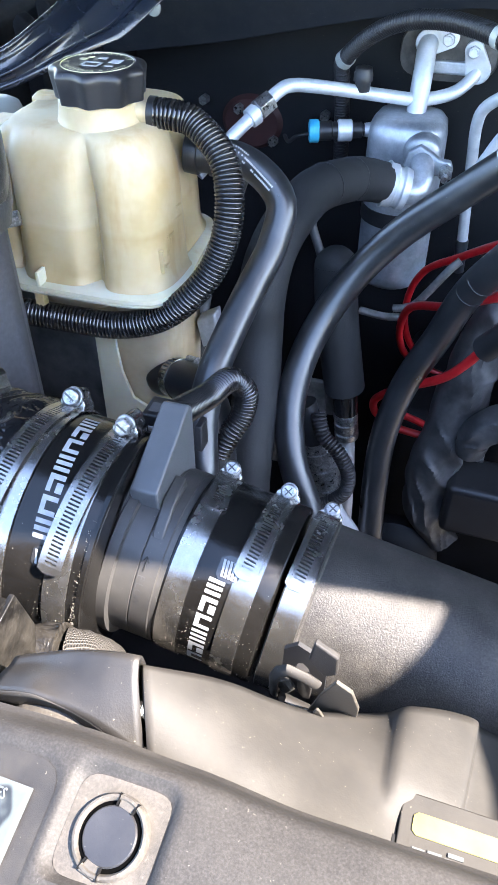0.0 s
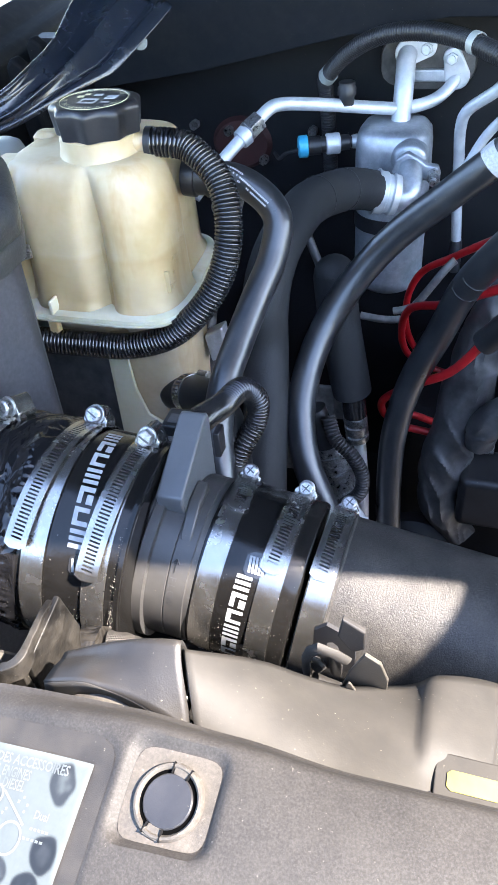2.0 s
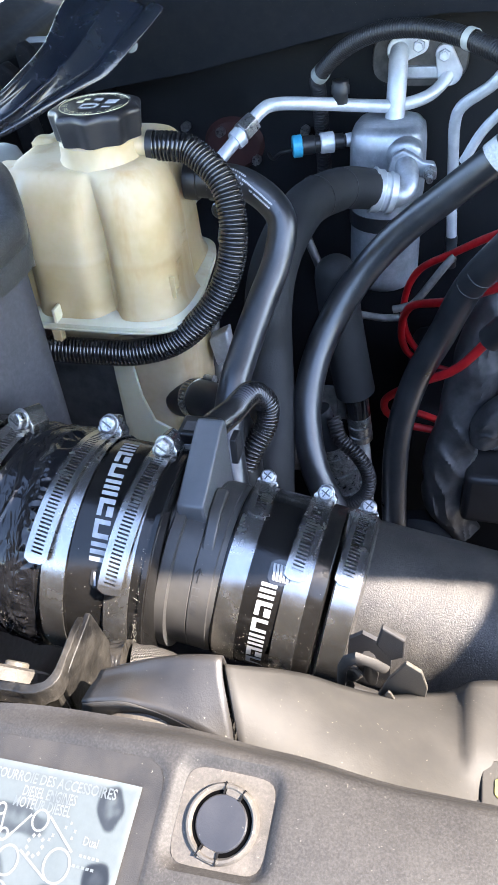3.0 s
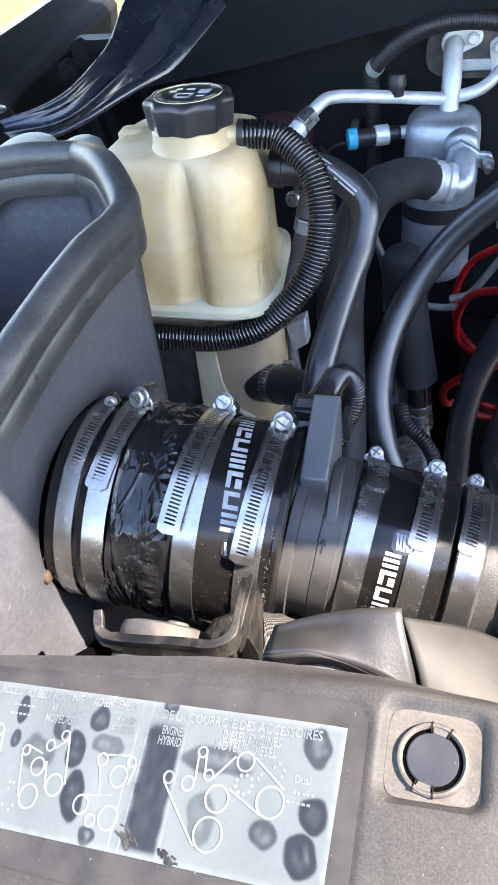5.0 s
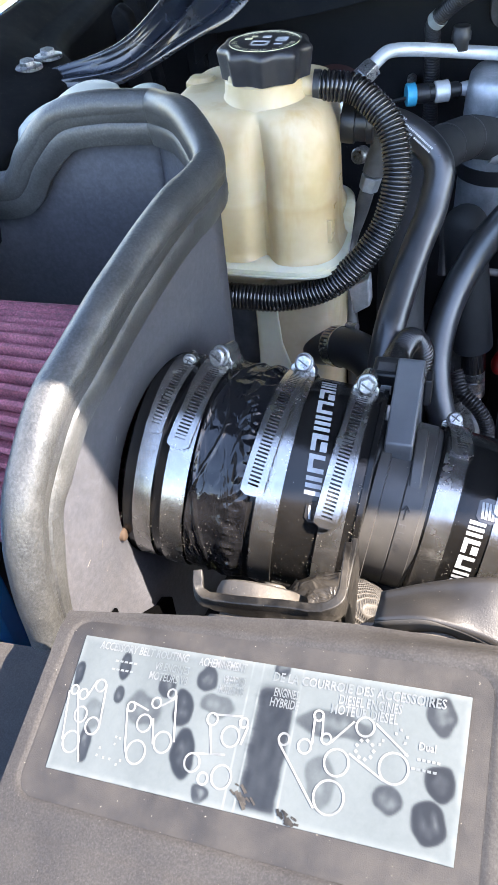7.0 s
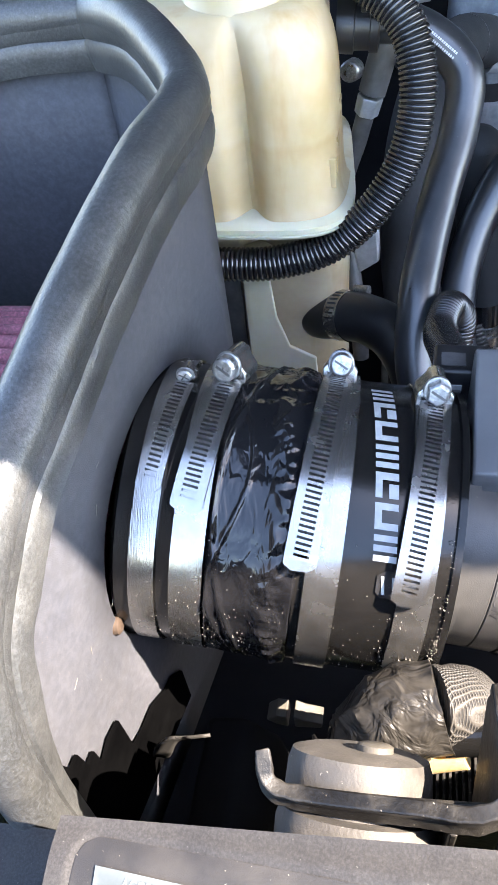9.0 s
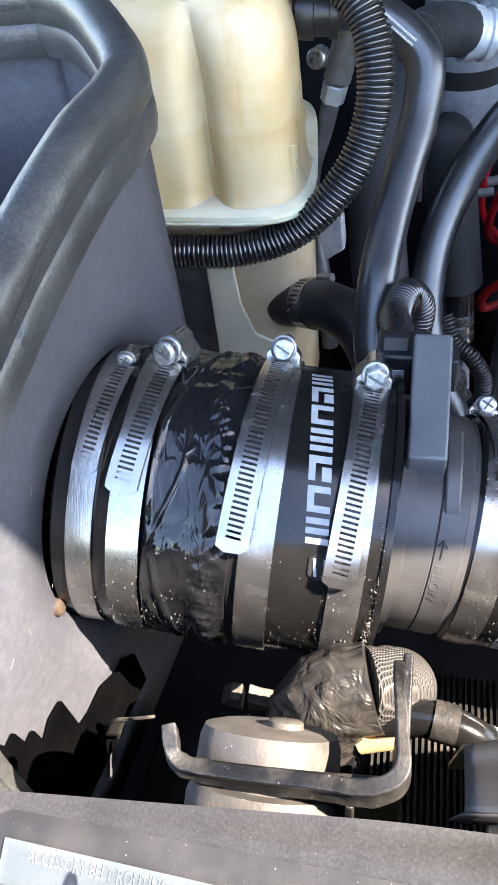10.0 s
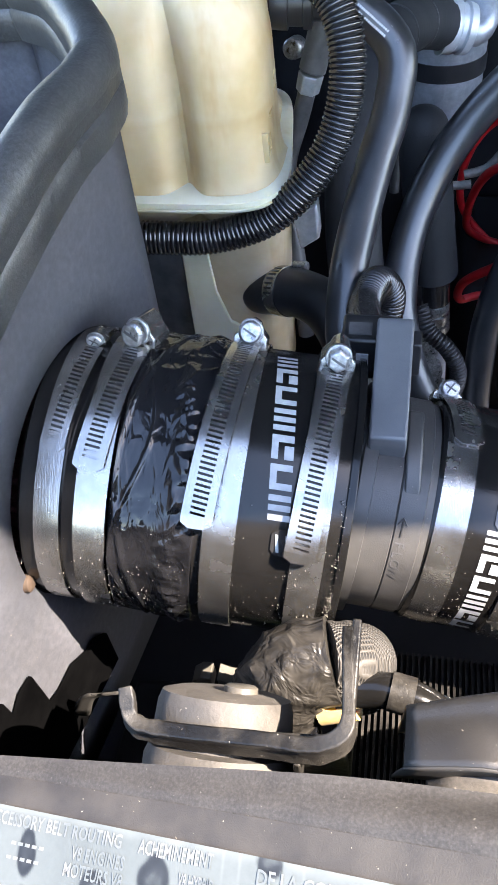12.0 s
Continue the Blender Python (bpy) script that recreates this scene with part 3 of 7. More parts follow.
for name, profile in (("channel", shape), ("lower_flange", flange)):
    bm = bmesh.new()
    rows = []
    for i in range(step):
        a, b = up_even[min(i, len(up_even) - 1)], low_edge[i]
        w = (low_edge[min(i + 1, step - 1)] - low_edge[max(i - 1, 0)]).normalized()
        n = (b - a).cross(w).normalized()
        n = n if n.z > 0 else -n
        flat = min(1.0, 0.15 + 0.85 * ((b - a).length / 0.075) ** 2)
        rows.append([bm.verts.new(a.lerp(b, f) + n * hgt * flat) for f, hgt in profile])
    for a, b in zip(rows, rows[1:]):
        for k in range(len(profile) - 1):
            bm.faces.new((a[k], a[k + 1], b[k + 1], b[k]))
    part(name, bm, "black_paint", brace, thick=0.002)
hung = thing("inner_struts", (-0.53, 0.88, 1.05), "dark stamped struts below the fender rail", "strut", kind="structure")
for x, y in ((-0.515, 0.80), (-0.545, 0.90), (-0.50, 0.96)):
    part("strut", prism([(x - 0.022, 1.05), (x - 0.016, 1.225), (x - 0.006, 1.236), (x + 0.006, 1.225), (x + 0.012, 1.05)], y, y + 0.02, lambda a, b, h: (a, h + (1.2 - b) * 0.2, b)), "rail_black", hung, bevel=0.004)


# ---- front cover with its belt label, plug and neighbours ----
def swell(x, a, b):
    t = min(1, max(0, (x - a) / (b - a)))
    return t * t * (3 - 2 * t)


def cover_base(x, y):
    """Height of the cover's upper face: rising to the truck's middle, falling to the grille."""
    z = 1.2059 + 0.28 * (y - 0.087)
    if x < -0.11:
        z += 0.266 * (x + 0.09)
    elif x < -0.03:
        t = (x + 0.11) / 0.08
        z += 0.266 * (-0.02) + 0.266 * 0.08 * (t - t * t / 2)
    else:
        z += 0.266 * (-0.02) + 0.266 * 0.04
    if y < -0.02:
        z -= 1.2 * (y + 0.02) ** 2
    return z


def rounded_gap(x, y, x0, x1, y0, y1, r):
    """Distance inside a rounded rectangle (positive inside)."""
    cx, cy, hx, hy = (x0 + x1) / 2, (y0 + y1) / 2, (x1 - x0) / 2 - r, (y1 - y0) / 2 - r
    dx, dy = abs(x - cx) - hx, abs(y - cy) - hy
    return r - (math.hypot(max(dx, 0), max(dy, 0)) + min(max(dx, dy), 0))


def label_uv(u, v):
    """Plan of the label: u along the truck's width, v from its rear edge to the front one."""
    tl, tr, br, bl = Vector((-0.2399, 0.0873)), Vector((-0.0898, 0.0749)), Vector((-0.0904, 0.0282)), Vector((-0.237, 0.0379))
    return tl.lerp(tr, u).lerp(bl.lerp(br, u), v)


def label_depth(x, y):
    """Distance inside the smooth border round the label."""
    yy = y + 0.073 * (x + 0.165)
    return rounded_gap(x, yy, -0.2475, -0.0825, 0.0215, 0.0895, 0.008)


PLUG = Vector((-0.0628, 0.0700))


def cover_height(x, y):
    z = cover_base(x, y)
    z -= 0.0012 * swell(label_depth(x, y), -0.0008, 0.0012)
    z -= 0.0034 * swell(rounded_gap(x, y, -0.0795, -0.0465, 0.0555, 0.0865, 0.006), -0.001, 0.003)
    z -= (0.0025 + 0.0105 * swell(x, -0.15, -0.07)) * swell(y, 0.0865, 0.0985) ** 1.5
    z -= (0.0065 * swell(x, -0.085, -0.05) + 0.0075 * swell(x, -0.055, -0.01)) * max(0.0, (y - 0.055) / 0.0435) ** 2
    z -= 0.0006 * (1 - swell(abs(y - (0.010 - 0.05 * (x + 0.1))), 0.0003, 0.0012))
    return z


def mesh_grid(xs, ys, height, skirt=None):
    bm = bmesh.new()
    g = [[bm.verts.new((x, y, height(x, y))) for x in xs] for y in ys]
    for a, b in zip(g, g[1:]):
        for k in range(len(xs) - 1):
            bm.faces.new((a[k], a[k + 1], b[k + 1], b[k]))
    if skirt:
        for line in (g[-1], [r[0] for r in g]):
            low = [bm.verts.new(v.co + Vector(skirt)) for v in line]
            for k in range(len(line) - 1):
                bm.faces.new((line[k], line[k + 1], low[k + 1], low[k]))
    return bm


def steps(a, b, n):
    return [a + (b - a) * k / n for k in range(n + 1)]


xs = steps(-0.2544, -0.03, 150) + steps(-0.028, 0.12, 50) + steps(0.14, 0.9, 12)
ys = steps(-0.30, -0.04, 14)[:-1] + steps(-0.04, 0.0985, 96)
cover = thing("radiator_cover", (-0.05, 0.0, 1.10), "dusty dark grey textured plastic radiator cover", "radiator cover")
bm = mesh_grid(xs, ys, cover_height, (0, 0.001, -0.03))
part("panel", bm, "cover", cover)

bm = bmesh.new()
rim = []
for k in range(160):
    a = 2 * math.pi * k / 160
    lo, hi = 0.0, 0.2
    for _ in range(30):
        r = (lo + hi) / 2
        x, y = -0.165 + r * math.cos(a), 0.0555 + r * math.sin(a)
        lo, hi = (r, hi) if label_depth(x, y) > 0.0008 else (lo, r)
    rim.append((math.cos(a) * lo, math.sin(a) * lo))
rings = []
for f in [k / 24 for k in range(1, 25)]:
    rings.append([bm.verts.new((-0.165 + a * f, 0.0555 + b * f, cover_height(-0.165 + a * f, 0.0555 + b * f) + 0.0004)) for a, b in rim])
for a, b in zip(rings, rings[1:]):
    for k in range(160):
        bm.faces.new((a[k], a[(k + 1) % 160], b[(k + 1) % 160], b[k]))
bm.faces.new(rings[0])
part("label_border", bm, "cover_smooth", cover, "smooth dark border round the label")
bm = bmesh.new()
pad = []
for f in (0.42, 0.6, 0.8, 1.0):
    ring = []
    for k in range(64):
        a = 2 * math.pi * k / 64
        rad = (abs(math.cos(a)) ** 6 + abs(math.sin(a)) ** 6) ** (-1 / 6)
        x, y = PLUG.x + 0.0142 * f * rad * math.cos(a), 0.0710 + 0.0132 * f * rad * math.sin(a)
        ring.append(bm.verts.new((x, y, cover_height(x, y) + 0.0004)))
    pad.append(ring)
for a, b in zip(pad, pad[1:]):
    for k in range(64):
        bm.faces.new((a[k], a[(k + 1) % 64], b[(k + 1) % 64], b[k]))
part("recess_floor", bm, "pale_pad", cover, "paler dusty recess floor")

# lower wing of the cover, on the filter's side
single("side_cover", mesh_grid(steps(-0.62, -0.258, 20), steps(-0.30, 0.105, 20), lambda x, y: 1.112 + 0.12 * (x + 0.26) + 0.22 * (y - 0.1), (0, 0.001, -0.02)), "cover", "dusty dark grey plastic side cover below the radiator cover", "side cover", thick=0.002)
single("front_grille", prism([(-0.255, 1.16), (-0.30, 1.05), (-0.32, 0.55), (-0.28, 0.55), (-0.24, 1.05), (-0.21, 1.155)], -0.65, 0.9, lambda a, b, h: (h, a, b)), "bay_black", "dark front grille below the cover", "grille", "structure")

# push plug in its square recess
zc = cover_height(PLUG.x, PLUG.y)
nrm = Vector((-0.10, -0.28, 1)).normalized()
plug = thing("push_plug", (PLUG.x, PLUG.y, zc), "round black plastic push plug in a square recess of the cover", "plug")
part("collar", revolve((PLUG.x, PLUG.y, zc), nrm, [(-0.002, 0.0114), (0.0012, 0.0112), (0.0021, 0.0106), (0.0022, 0.0099), (0.0017, 0.0093), (0.0004, 0.0090)], 64), "pale_pad", plug, "dusty collar")
part("cap", revolve((PLUG.x, PLUG.y, zc), nrm, [(0.0004, 0.0079), (0.0014, 0.0079), (0.0018, 0.0075), (0.0019, 0.0040)], 64), "cap_black", plug, "slightly sunken black cap")
# black disc below the cap, painting the shade of the ring gap
part("gap", revolve((PLUG.x, PLUG.y, zc), nrm, [(0.0005, 0.0094), (0.0009, 0.0094)], 48), "dead_black", plug)
for side in (-1, 1):
    turned = Matrix.Translation((PLUG.x, PLUG.y, zc)) @ nrm.to_track_quat("Z", "Y").to_matrix().to_4x4() @ pose(0, 0, 0, 0, 0, 90 + 90 * side + 6)
    part("tab", prism([(-0.0030, 0.0110), (-0.0022, 0.0074), (0.0022, 0.0074), (0.0030, 0.0110)], 0.0006, 0.0018, lambda a, b, h: turned @ Vector((a, b, h))), "pale_pad", plug, smooth=False, bevel=0.0003)
    for q in (-1, 1):
        part("tab_slit", prism([(q * 0.0031, 0.0108), (q * 0.0024, 0.0074), (q * 0.0028, 0.0074), (q * 0.0034, 0.0108)], 0.0010, 0.0024, lambda a, b, h: turned @ Vector((a, b, h))), "matt_black", plug, smooth=False)


# belt routing label
def on_label(u, v, lift=0.0):
    p = label_uv(u, v)
    return Vector((p.x, p.y, cover_base(p.x, p.y) - 0.0012 + 0.0007 + lift))


belt = thing("belt_label", tuple(on_label(0.5, 0.5)), "worn silver belt routing label with white diagrams and dark blotches", "label")
bm = bmesh.new()
g = []
for j in range(25):
    g.append([bm.verts.new(on_label(i / 72, j / 24)) for i in range(73)])
for a, b in zip(g, g[1:]):
    for k in range(72):
        bm.faces.new((a[k], a[k + 1], b[k + 1], b[k]))
part("sheet", bm, "label", belt, thick=0.0003, smooth=False)


def ribbon(pts, width, lift, place=on_label, closed=False, bm=None):
    """A flat line drawn on the label."""
    bm = bm or bmesh.new()
    p = [place(u, v, lift) for u, v in pts]
    if closed:
        p.append(p[0])
    rows = []
    for i, q in enumerate(p):
        a = p[i - 1] if i else (p[-2] if closed else p[0])
        b = p[i + 1] if i < len(p) - 1 else (p[1] if closed else p[-1])
        w = (b - a).normalized()
        s = w.cross(Vector((0, -0.28, 1))).normalized() * width / 2
        rows.append((bm.verts.new(q - s), bm.verts.new(q + s)))
    for a, b in zip(rows, rows[1:]):
        bm.faces.new((a[0], a[1], b[1], b[0]))
    return bm


ASPECT = 3.1


def ringlet(u, v, r, n=28):
    """A circle on the label, r in shares of its height."""
    return [(u + r / ASPECT * math.cos(2 * math.pi * k / n), v + r * math.sin(2 * math.pi * k / n)) for k in range(n)]


# patches where the print has worn off: place, half width, half height, depth of wear
PATCHES = [(0.016, 0.297, 0.015, 0.100, 0.9), (0.150, 0.183, 0.018, 0.105, 0.9), (0.151, 0.402, 0.016, 0.071, 0.8), (0.093, 0.778, 0.019, 0.126, 0.8), (0.093, 0.562, 0.031, 0.105, 0.35),
           (0.283, 0.282, 0.026, 0.074, 0.7), (0.341, 0.410, 0.025, 0.126, 0.9), (0.371, 0.712, 0.033, 0.163, 1), (0.233, 0.472, 0.052, 0.118, 0.4), (0.435, 0.936, 0.023, 0.063, 0.8),
           (0.388, 0.181, 0.029, 0.095, 0.8), (0.429, 0.357, 0.046, 0.068, 0.5), (0.717, 0.335, 0.089, 0.089, 0.55), (0.709, 0.698, 0.033, 0.153, 0.4), (0.944, 0.153, 0.031, 0.121, 0.7),
           (0.857, 0.721, 0.029, 0.079, 0.6), (0.956, 0.567, 0.031, 0.111, 0.95), (0.944, 0.808, 0.035, 0.121, 0.95), (0.575, 0.015, 0.019, 0.058, 0.8)]


def label_wear(u, v):
    """Wear of the print: dark soft-edged patches, a bare strip, pale seams and edges."""
    shift = Vector((u * 26, v * 9, 4.0))
    du, dv = 0.007 * noise.noise(shift), 0.035 * noise.noise(shift + Vector((9, 2, 5)))
    w = 0.0
    for n, (pu, pv, hu, hv, deep) in enumerate(PATCHES):
        d = math.hypot((u + du - pu - 0.04 * (v - pv)) / hu, (v + dv - pv) / hv)
        if d < 1.3:
            core = 0.55 * (1 - swell(d, 0.25, 0.80)) * (0.5 + noise.noise(Vector((u * 60, v * 14, n))))
            w = max(w, deep * (1 - swell(d, 0.86, 1.16)) * (1 - max(0.0, core)))
    jag = 0.006 * noise.noise(Vector((0, v * 11, 1.0))) + 0.003 * noise.noise(Vector((0, v * 45, 3.0)))
    bare = swell(u + jag, 0.515, 0.548) * (1 - swell(u - jag * 0.6, 0.612, 0.626)) * swell(v + 4 * jag, 0.10, 0.22) * (1 - swell(v + 3 * jag, 0.93, 0.99))
    w = max(w, bare * (0.88 + 0.25 * noise.noise(Vector((u * 55, v * 7, 2.0)))))
    for seam, thin in ((0.500, 0.0022), (0.527, 0.0018), (0.626, 0.0030)):
        line = max(0.0, 1 - abs(u + 0.2 * jag - seam) / thin) * max(0.0, 0.6 + 0.8 * noise.noise(Vector((seam, v * 9, 7.0))))
        w = w * (1 - 0.8 * line) - 0.7 * line
    rim = min(u * ASPECT, (1 - u) * ASPECT, v, 1 - v)
    w -= 0.40 * (1 - swell(rim, 0.004, 0.050)) * (0.6 + 0.6 * noise.noise(Vector((u * 30, v * 12, 8.0))))
    return w


bm = bmesh.new()
wear = bm.verts.layers.float.new("wear")
rows = []
for i in range(261):
    row = []
    for j in range(91):
        q = bm.verts.new(on_label(i / 260, j / 90, 0.0003))
        q[wear] = label_wear(i / 260, j / 90)
        row.append(q)
    rows.append(row)
for a, b in zip(rows, rows[1:]):
    for j in range(90):
        bm.faces.new((a[j], b[j], b[j + 1], a[j + 1]))
part("printed_film", bm, "label", belt)

# pulleys (u, v, radius) and belt runs of the four diagrams
DIAGRAMS = [
    ([(0.017, 0.428, 0.034), (0.047, 0.449, 0.038), (0.057, 0.596, 0.057), (0.092, 0.364, 0.046), (0.101, 0.659, 0.061), (0.052, 0.795, 0.076)],
     [(0.001, 0.443), (0.024, 0.792)], [(0.109, 0.349), (0.123, 0.666)], [(0.059, 0.471), (0.078, 0.328)], [(0.027, 0.435), (0.092, 0.916)]),
    ([(0.199, 0.471, 0.034), (0.247, 0.567, 0.061), (0.267, 0.412, 0.038), (0.303, 0.329, 0.034), (0.31, 0.668, 0.072), (0.245, 0.77, 0.08)],
     [(0.189, 0.49), (0.215, 0.786)], [(0.316, 0.334), (0.34, 0.653)], [(0.2, 0.435), (0.251, 0.476)], [(0.282, 0.427), (0.316, 0.356)], [(0.269, 0.523), (0.285, 0.693)]),
    ([(0.426, 0.448, 0.042), (0.507, 0.433, 0.032), (0.481, 0.54, 0.069), (0.4, 0.756, 0.061), (0.436, 0.841, 0.038), (0.481, 0.806, 0.076)],
     [(0.427, 0.415), (0.502, 0.393)], [(0.52, 0.449), (0.51, 0.58)], [(0.423, 0.482), (0.443, 0.676)], [(0.396, 0.696), (0.478, 0.663)]),
    ([(0.611, 0.487, 0.038), (0.661, 0.506, 0.046), (0.681, 0.294, 0.034), (0.707, 0.433, 0.034), (0.788, 0.312, 0.061), (0.86, 0.533, 0.095), (0.738, 0.567, 0.084), (0.734, 0.784, 0.103)],
     [(0.673, 0.306), (0.677, 0.483)], [(0.691, 0.284), (0.697, 0.424)], [(0.719, 0.448), (0.763, 0.29)], [(0.809, 0.278), (0.886, 0.444)], [(0.601, 0.516), (0.705, 0.865)], [(0.762, 0.496), (0.843, 0.619)]),
]
for wheels, *runs in DIAGRAMS:
    bm = bmesh.new()
    for u, v, r in wheels:
        ribbon(ringlet(u, v, r), 0.00075, 0.00050, closed=True, bm=bm)
    for a, b in runs:
        ribbon([a, b], 0.00075, 0.00052, bm=bm)
    part("diagram", bm, "diagram_ink", belt, "white belt diagram")
for k in range(9):
    a = 2 * math.pi * k / 9
    u, v = 0.794 + 0.06 / ASPECT * math.cos(a), 0.448 + 0.06 * math.sin(a)
    part("dot", ribbon([(u - 0.003, v), (u + 0.003, v + 0.012)], 0.0010, 0.00054, bm=None), "diagram_ink", belt)
for u, v in ((0.855, 0.32), (0.865, 0.29), (0.879, 0.33), (0.876, 0.37), (0.881, 0.436), (0.83, 0.378), (0.824, 0.405), (0.18, 0.699), (0.192, 0.702), (0.181, 0.749), (0.142, 0.794), (0.139, 0.846), (0.159, 0.853), (0.178, 0.853), (0.2, 0.879), (0.209, 0.847)):
    part("dot", ribbon([(u - 0.003, v), (u + 0.003, v)], 0.0009, 0.00054), "diagram_ink", belt)


def label_words(words, u0, u1, v, size):
    """Words fitted between two places along the label."""
    p, q = on_label((u0 + u1) / 2, v, 0.0005), on_label((u0 + u1) / 2 + 0.01, v, 0.0005)
    x = (q - p).normalized()
    n = x.cross((on_label((u0 + u1) / 2, v + 0.02, 0.0005) - p) * -1).normalized()
    m = Matrix((x, n.cross(x), n)).transposed().to_4x4()
    m.translation = p
    bm = text_mesh(words, size, Matrix.Identity(4), 1.0, 0.022)
    wide = max(w.co.x for w in bm.verts) - min(w.co.x for w in bm.verts)
    full = (on_label(u1, v) - on_label(u0, v)).length
    bmesh.ops.transform(bm, matrix=m @ Matrix.Diagonal((full / wide, 1, 1, 1)), verts=bm.verts)
    part("inscription", bm, "label_print", belt, smooth=False)


label_words("ACCESSORY BELT ROUTING", 0.055, 0.325, 0.060, 0.0044)
label_words("ACHEMINEMENT", 0.355, 0.485, 0.062, 0.0044)
label_words("DE LA COURROIE DES ACCESSOIRES", 0.555, 0.95, 0.085, 0.0044)
label_words("V8 ENGINES", 0.235, 0.335, 0.150, 0.0042)
label_words("MOTEURS V8", 0.225, 0.335, 0.225, 0.0042)
label_words("V8 HYBRID", 0.430, 0.490, 0.165, 0.0042)
label_words("MOTEURS V8", 0.425, 0.490, 0.235, 0.0042)
label_words("ENGINES", 0.565, 0.625, 0.190, 0.0042)
label_words("HYBRIDE", 0.560, 0.630, 0.260, 0.0042)
label_words("DIESEL ENGINES", 0.720, 0.860, 0.165, 0.0044)
label_words("MOTEUR DIESEL", 0.705, 0.855, 0.235, 0.0044)
label_words("Dual", 0.905, 0.940, 0.370, 0.0034)
for u0, u1, v in ((0.115, 0.185, 0.15), (0.11, 0.18, 0.215), (0.905, 0.955, 0.44), (0.895, 0.95, 0.50)):
    for k in range(5):
        a, b = u0 + (u1 - u0) * k / 5, u0 + (u1 - u0) * (k + 0.7) / 5
        part("unread_line", ribbon([(a, v + 0.01), (b, v + 0.01)], 0.0008, 0.0005), "label_print", belt)
bm = bmesh.new()
rng = random.Random(4)
for u, v, s in ((0.535, 0.86, 0.030), (0.55, 0.90, 0.022), (0.645, 0.94, 0.018), (0.66, 0.97, 0.014)):
    for k in range(7):
        du, dv = rng.uniform(-s, s), rng.uniform(-s, s) * 1.4
        ribbon([(u + du, min(0.99, v + dv)), (u + du + rng.uniform(0.004, 0.016), min(0.995, v + dv + rng.uniform(0.0, 0.05)))], rng.uniform(0.0005, 0.0014), 0.00056, bm=bm)
part("grease_mark", bm, "worn_black", belt, "dark rusty smear")

# shroud behind the cover: a curved band, then a draped dusty sheet
shroud = thing("fan_shroud", (-0.04, 0.13, 1.08), "dusty grey-beige plastic fan shroud behind the radiator cover", "fan shroud")
lip_line = spline([(-0.1250, 0.1030, 1.1915), (-0.1094, 0.1030, 1.1978), (-0.1007, 0.1030, 1.1970), (-0.0902, 0.1027, 1.1943), (-0.0801, 0.1015, 1.1906), (-0.0676, 0.1000, 1.1818)], 18)
lip_line = [lip_line[round(k * (len(lip_line) - 1) / 18)] for k in range(19)]
rim_low = spline([(-0.1275, 0.1045, 1.1795), (-0.1178, 0.1045, 1.1818), (-0.1131, 0.1045, 1.1866), (-0.1030, 0.1045, 1.1903), (-0.0964, 0.1042, 1.1898), (-0.0915, 0.1035, 1.1868), (-0.0820, 0.1020, 1.1840), (-0.0676, 0.1005, 1.1800)], 18)
rim_low = [rim_low[round(k * (len(rim_low) - 1) / 18)] for k in range(19)]
part("rim", loft(lip_line, rim_low, 3, bulge=0.0006), "shroud", shroud, "dusty turned-in rim", thick=0.0006)
part("sunlit_floor", loft(spline([(-0.1190, 0.1050, 1.1810), (-0.1131, 0.1052, 1.1868), (-0.1030, 0.1052, 1.1906), (-0.0964, 0.1049, 1.1900), (-0.0890, 0.1040, 1.1868)], 8), spline([(-0.1190, 0.0992, 1.1800), (-0.1131, 0.0992, 1.1840), (-0.1030, 0.0992, 1.1850), (-0.0964, 0.0992, 1.1850), (-0.0890, 0.0992, 1.1850)], 8), 3), "pale_pad", shroud, "tan dusty floor under the rim", thick=0.0008)
bm = bmesh.new()
rows = []
for k in range(19):
    f = k / 18
    x = -0.1245 + 0.0585 * f
    lip = lip_line[k]
    crest = Vector((x - 0.0115 * f, 0.1170 + 0.004 * f, 1.1868 + 0.0165 * math.sin(f * math.pi / 2)))
    rear = Vector((x - 0.010 * f, 0.1290 - 0.002 * f, 1.146 + 0.026 * f))
    line = [lip, lip.lerp(crest, 0.5) + Vector((0, -0.0006, 0.0012)), crest.lerp(lip, 0.15) + Vector((0, -0.0004, 0.0008)), crest + Vector((0, 0.002, 0.0004)), crest.lerp(rear, 0.3) + Vector((0, 0.002, 0.001)), crest.lerp(rear, 0.65) + Vector((0, 0.001, 0.0)), rear]
    rows.append([bm.verts.new(v) for v in spline([tuple(v) for v in line], 4)])
for a, b in zip(rows, rows[1:]):
    for k in range(len(a) - 1):
        bm.faces.new((a[k], a[k + 1], b[k + 1], b[k]))
part("curved_band", bm, "band", shroud, "smooth dark grey curved band", thick=0.0016)
top = spline([(-0.0770, 0.1225, 1.1990), (-0.054, 0.135, 1.182), (-0.0264, 0.1456, 1.1596), (-0.0017, 0.160, 1.1455), (0.014, 0.164, 1.149), (0.036, 0.172, 1.140), (0.052, 0.176, 1.128), (0.16, 0.18, 1.12)], 8)
bot = spline([(-0.0665, 0.1000, 1.184), (-0.045, 0.0995, 1.180), (-0.022, 0.0995, 1.174), (0.000, 0.1000, 1.166), (0.0145, 0.105, 1.154), (0.030, 0.108, 1.150), (0.048, 0.108, 1.148), (0.16, 0.108, 1.14)], 8)
bm = loft(top, bot, 14, bulge=0.004)
for v in bm.verts:
    v.co.z += 0.0012 * noise.noise(v.co * 45) + 0.003 * (swell(v.co.x, 0.006, 0.011) - swell(v.co.x, 0.036, 0.05)) * swell(v.co.y, 0.118, 0.13)
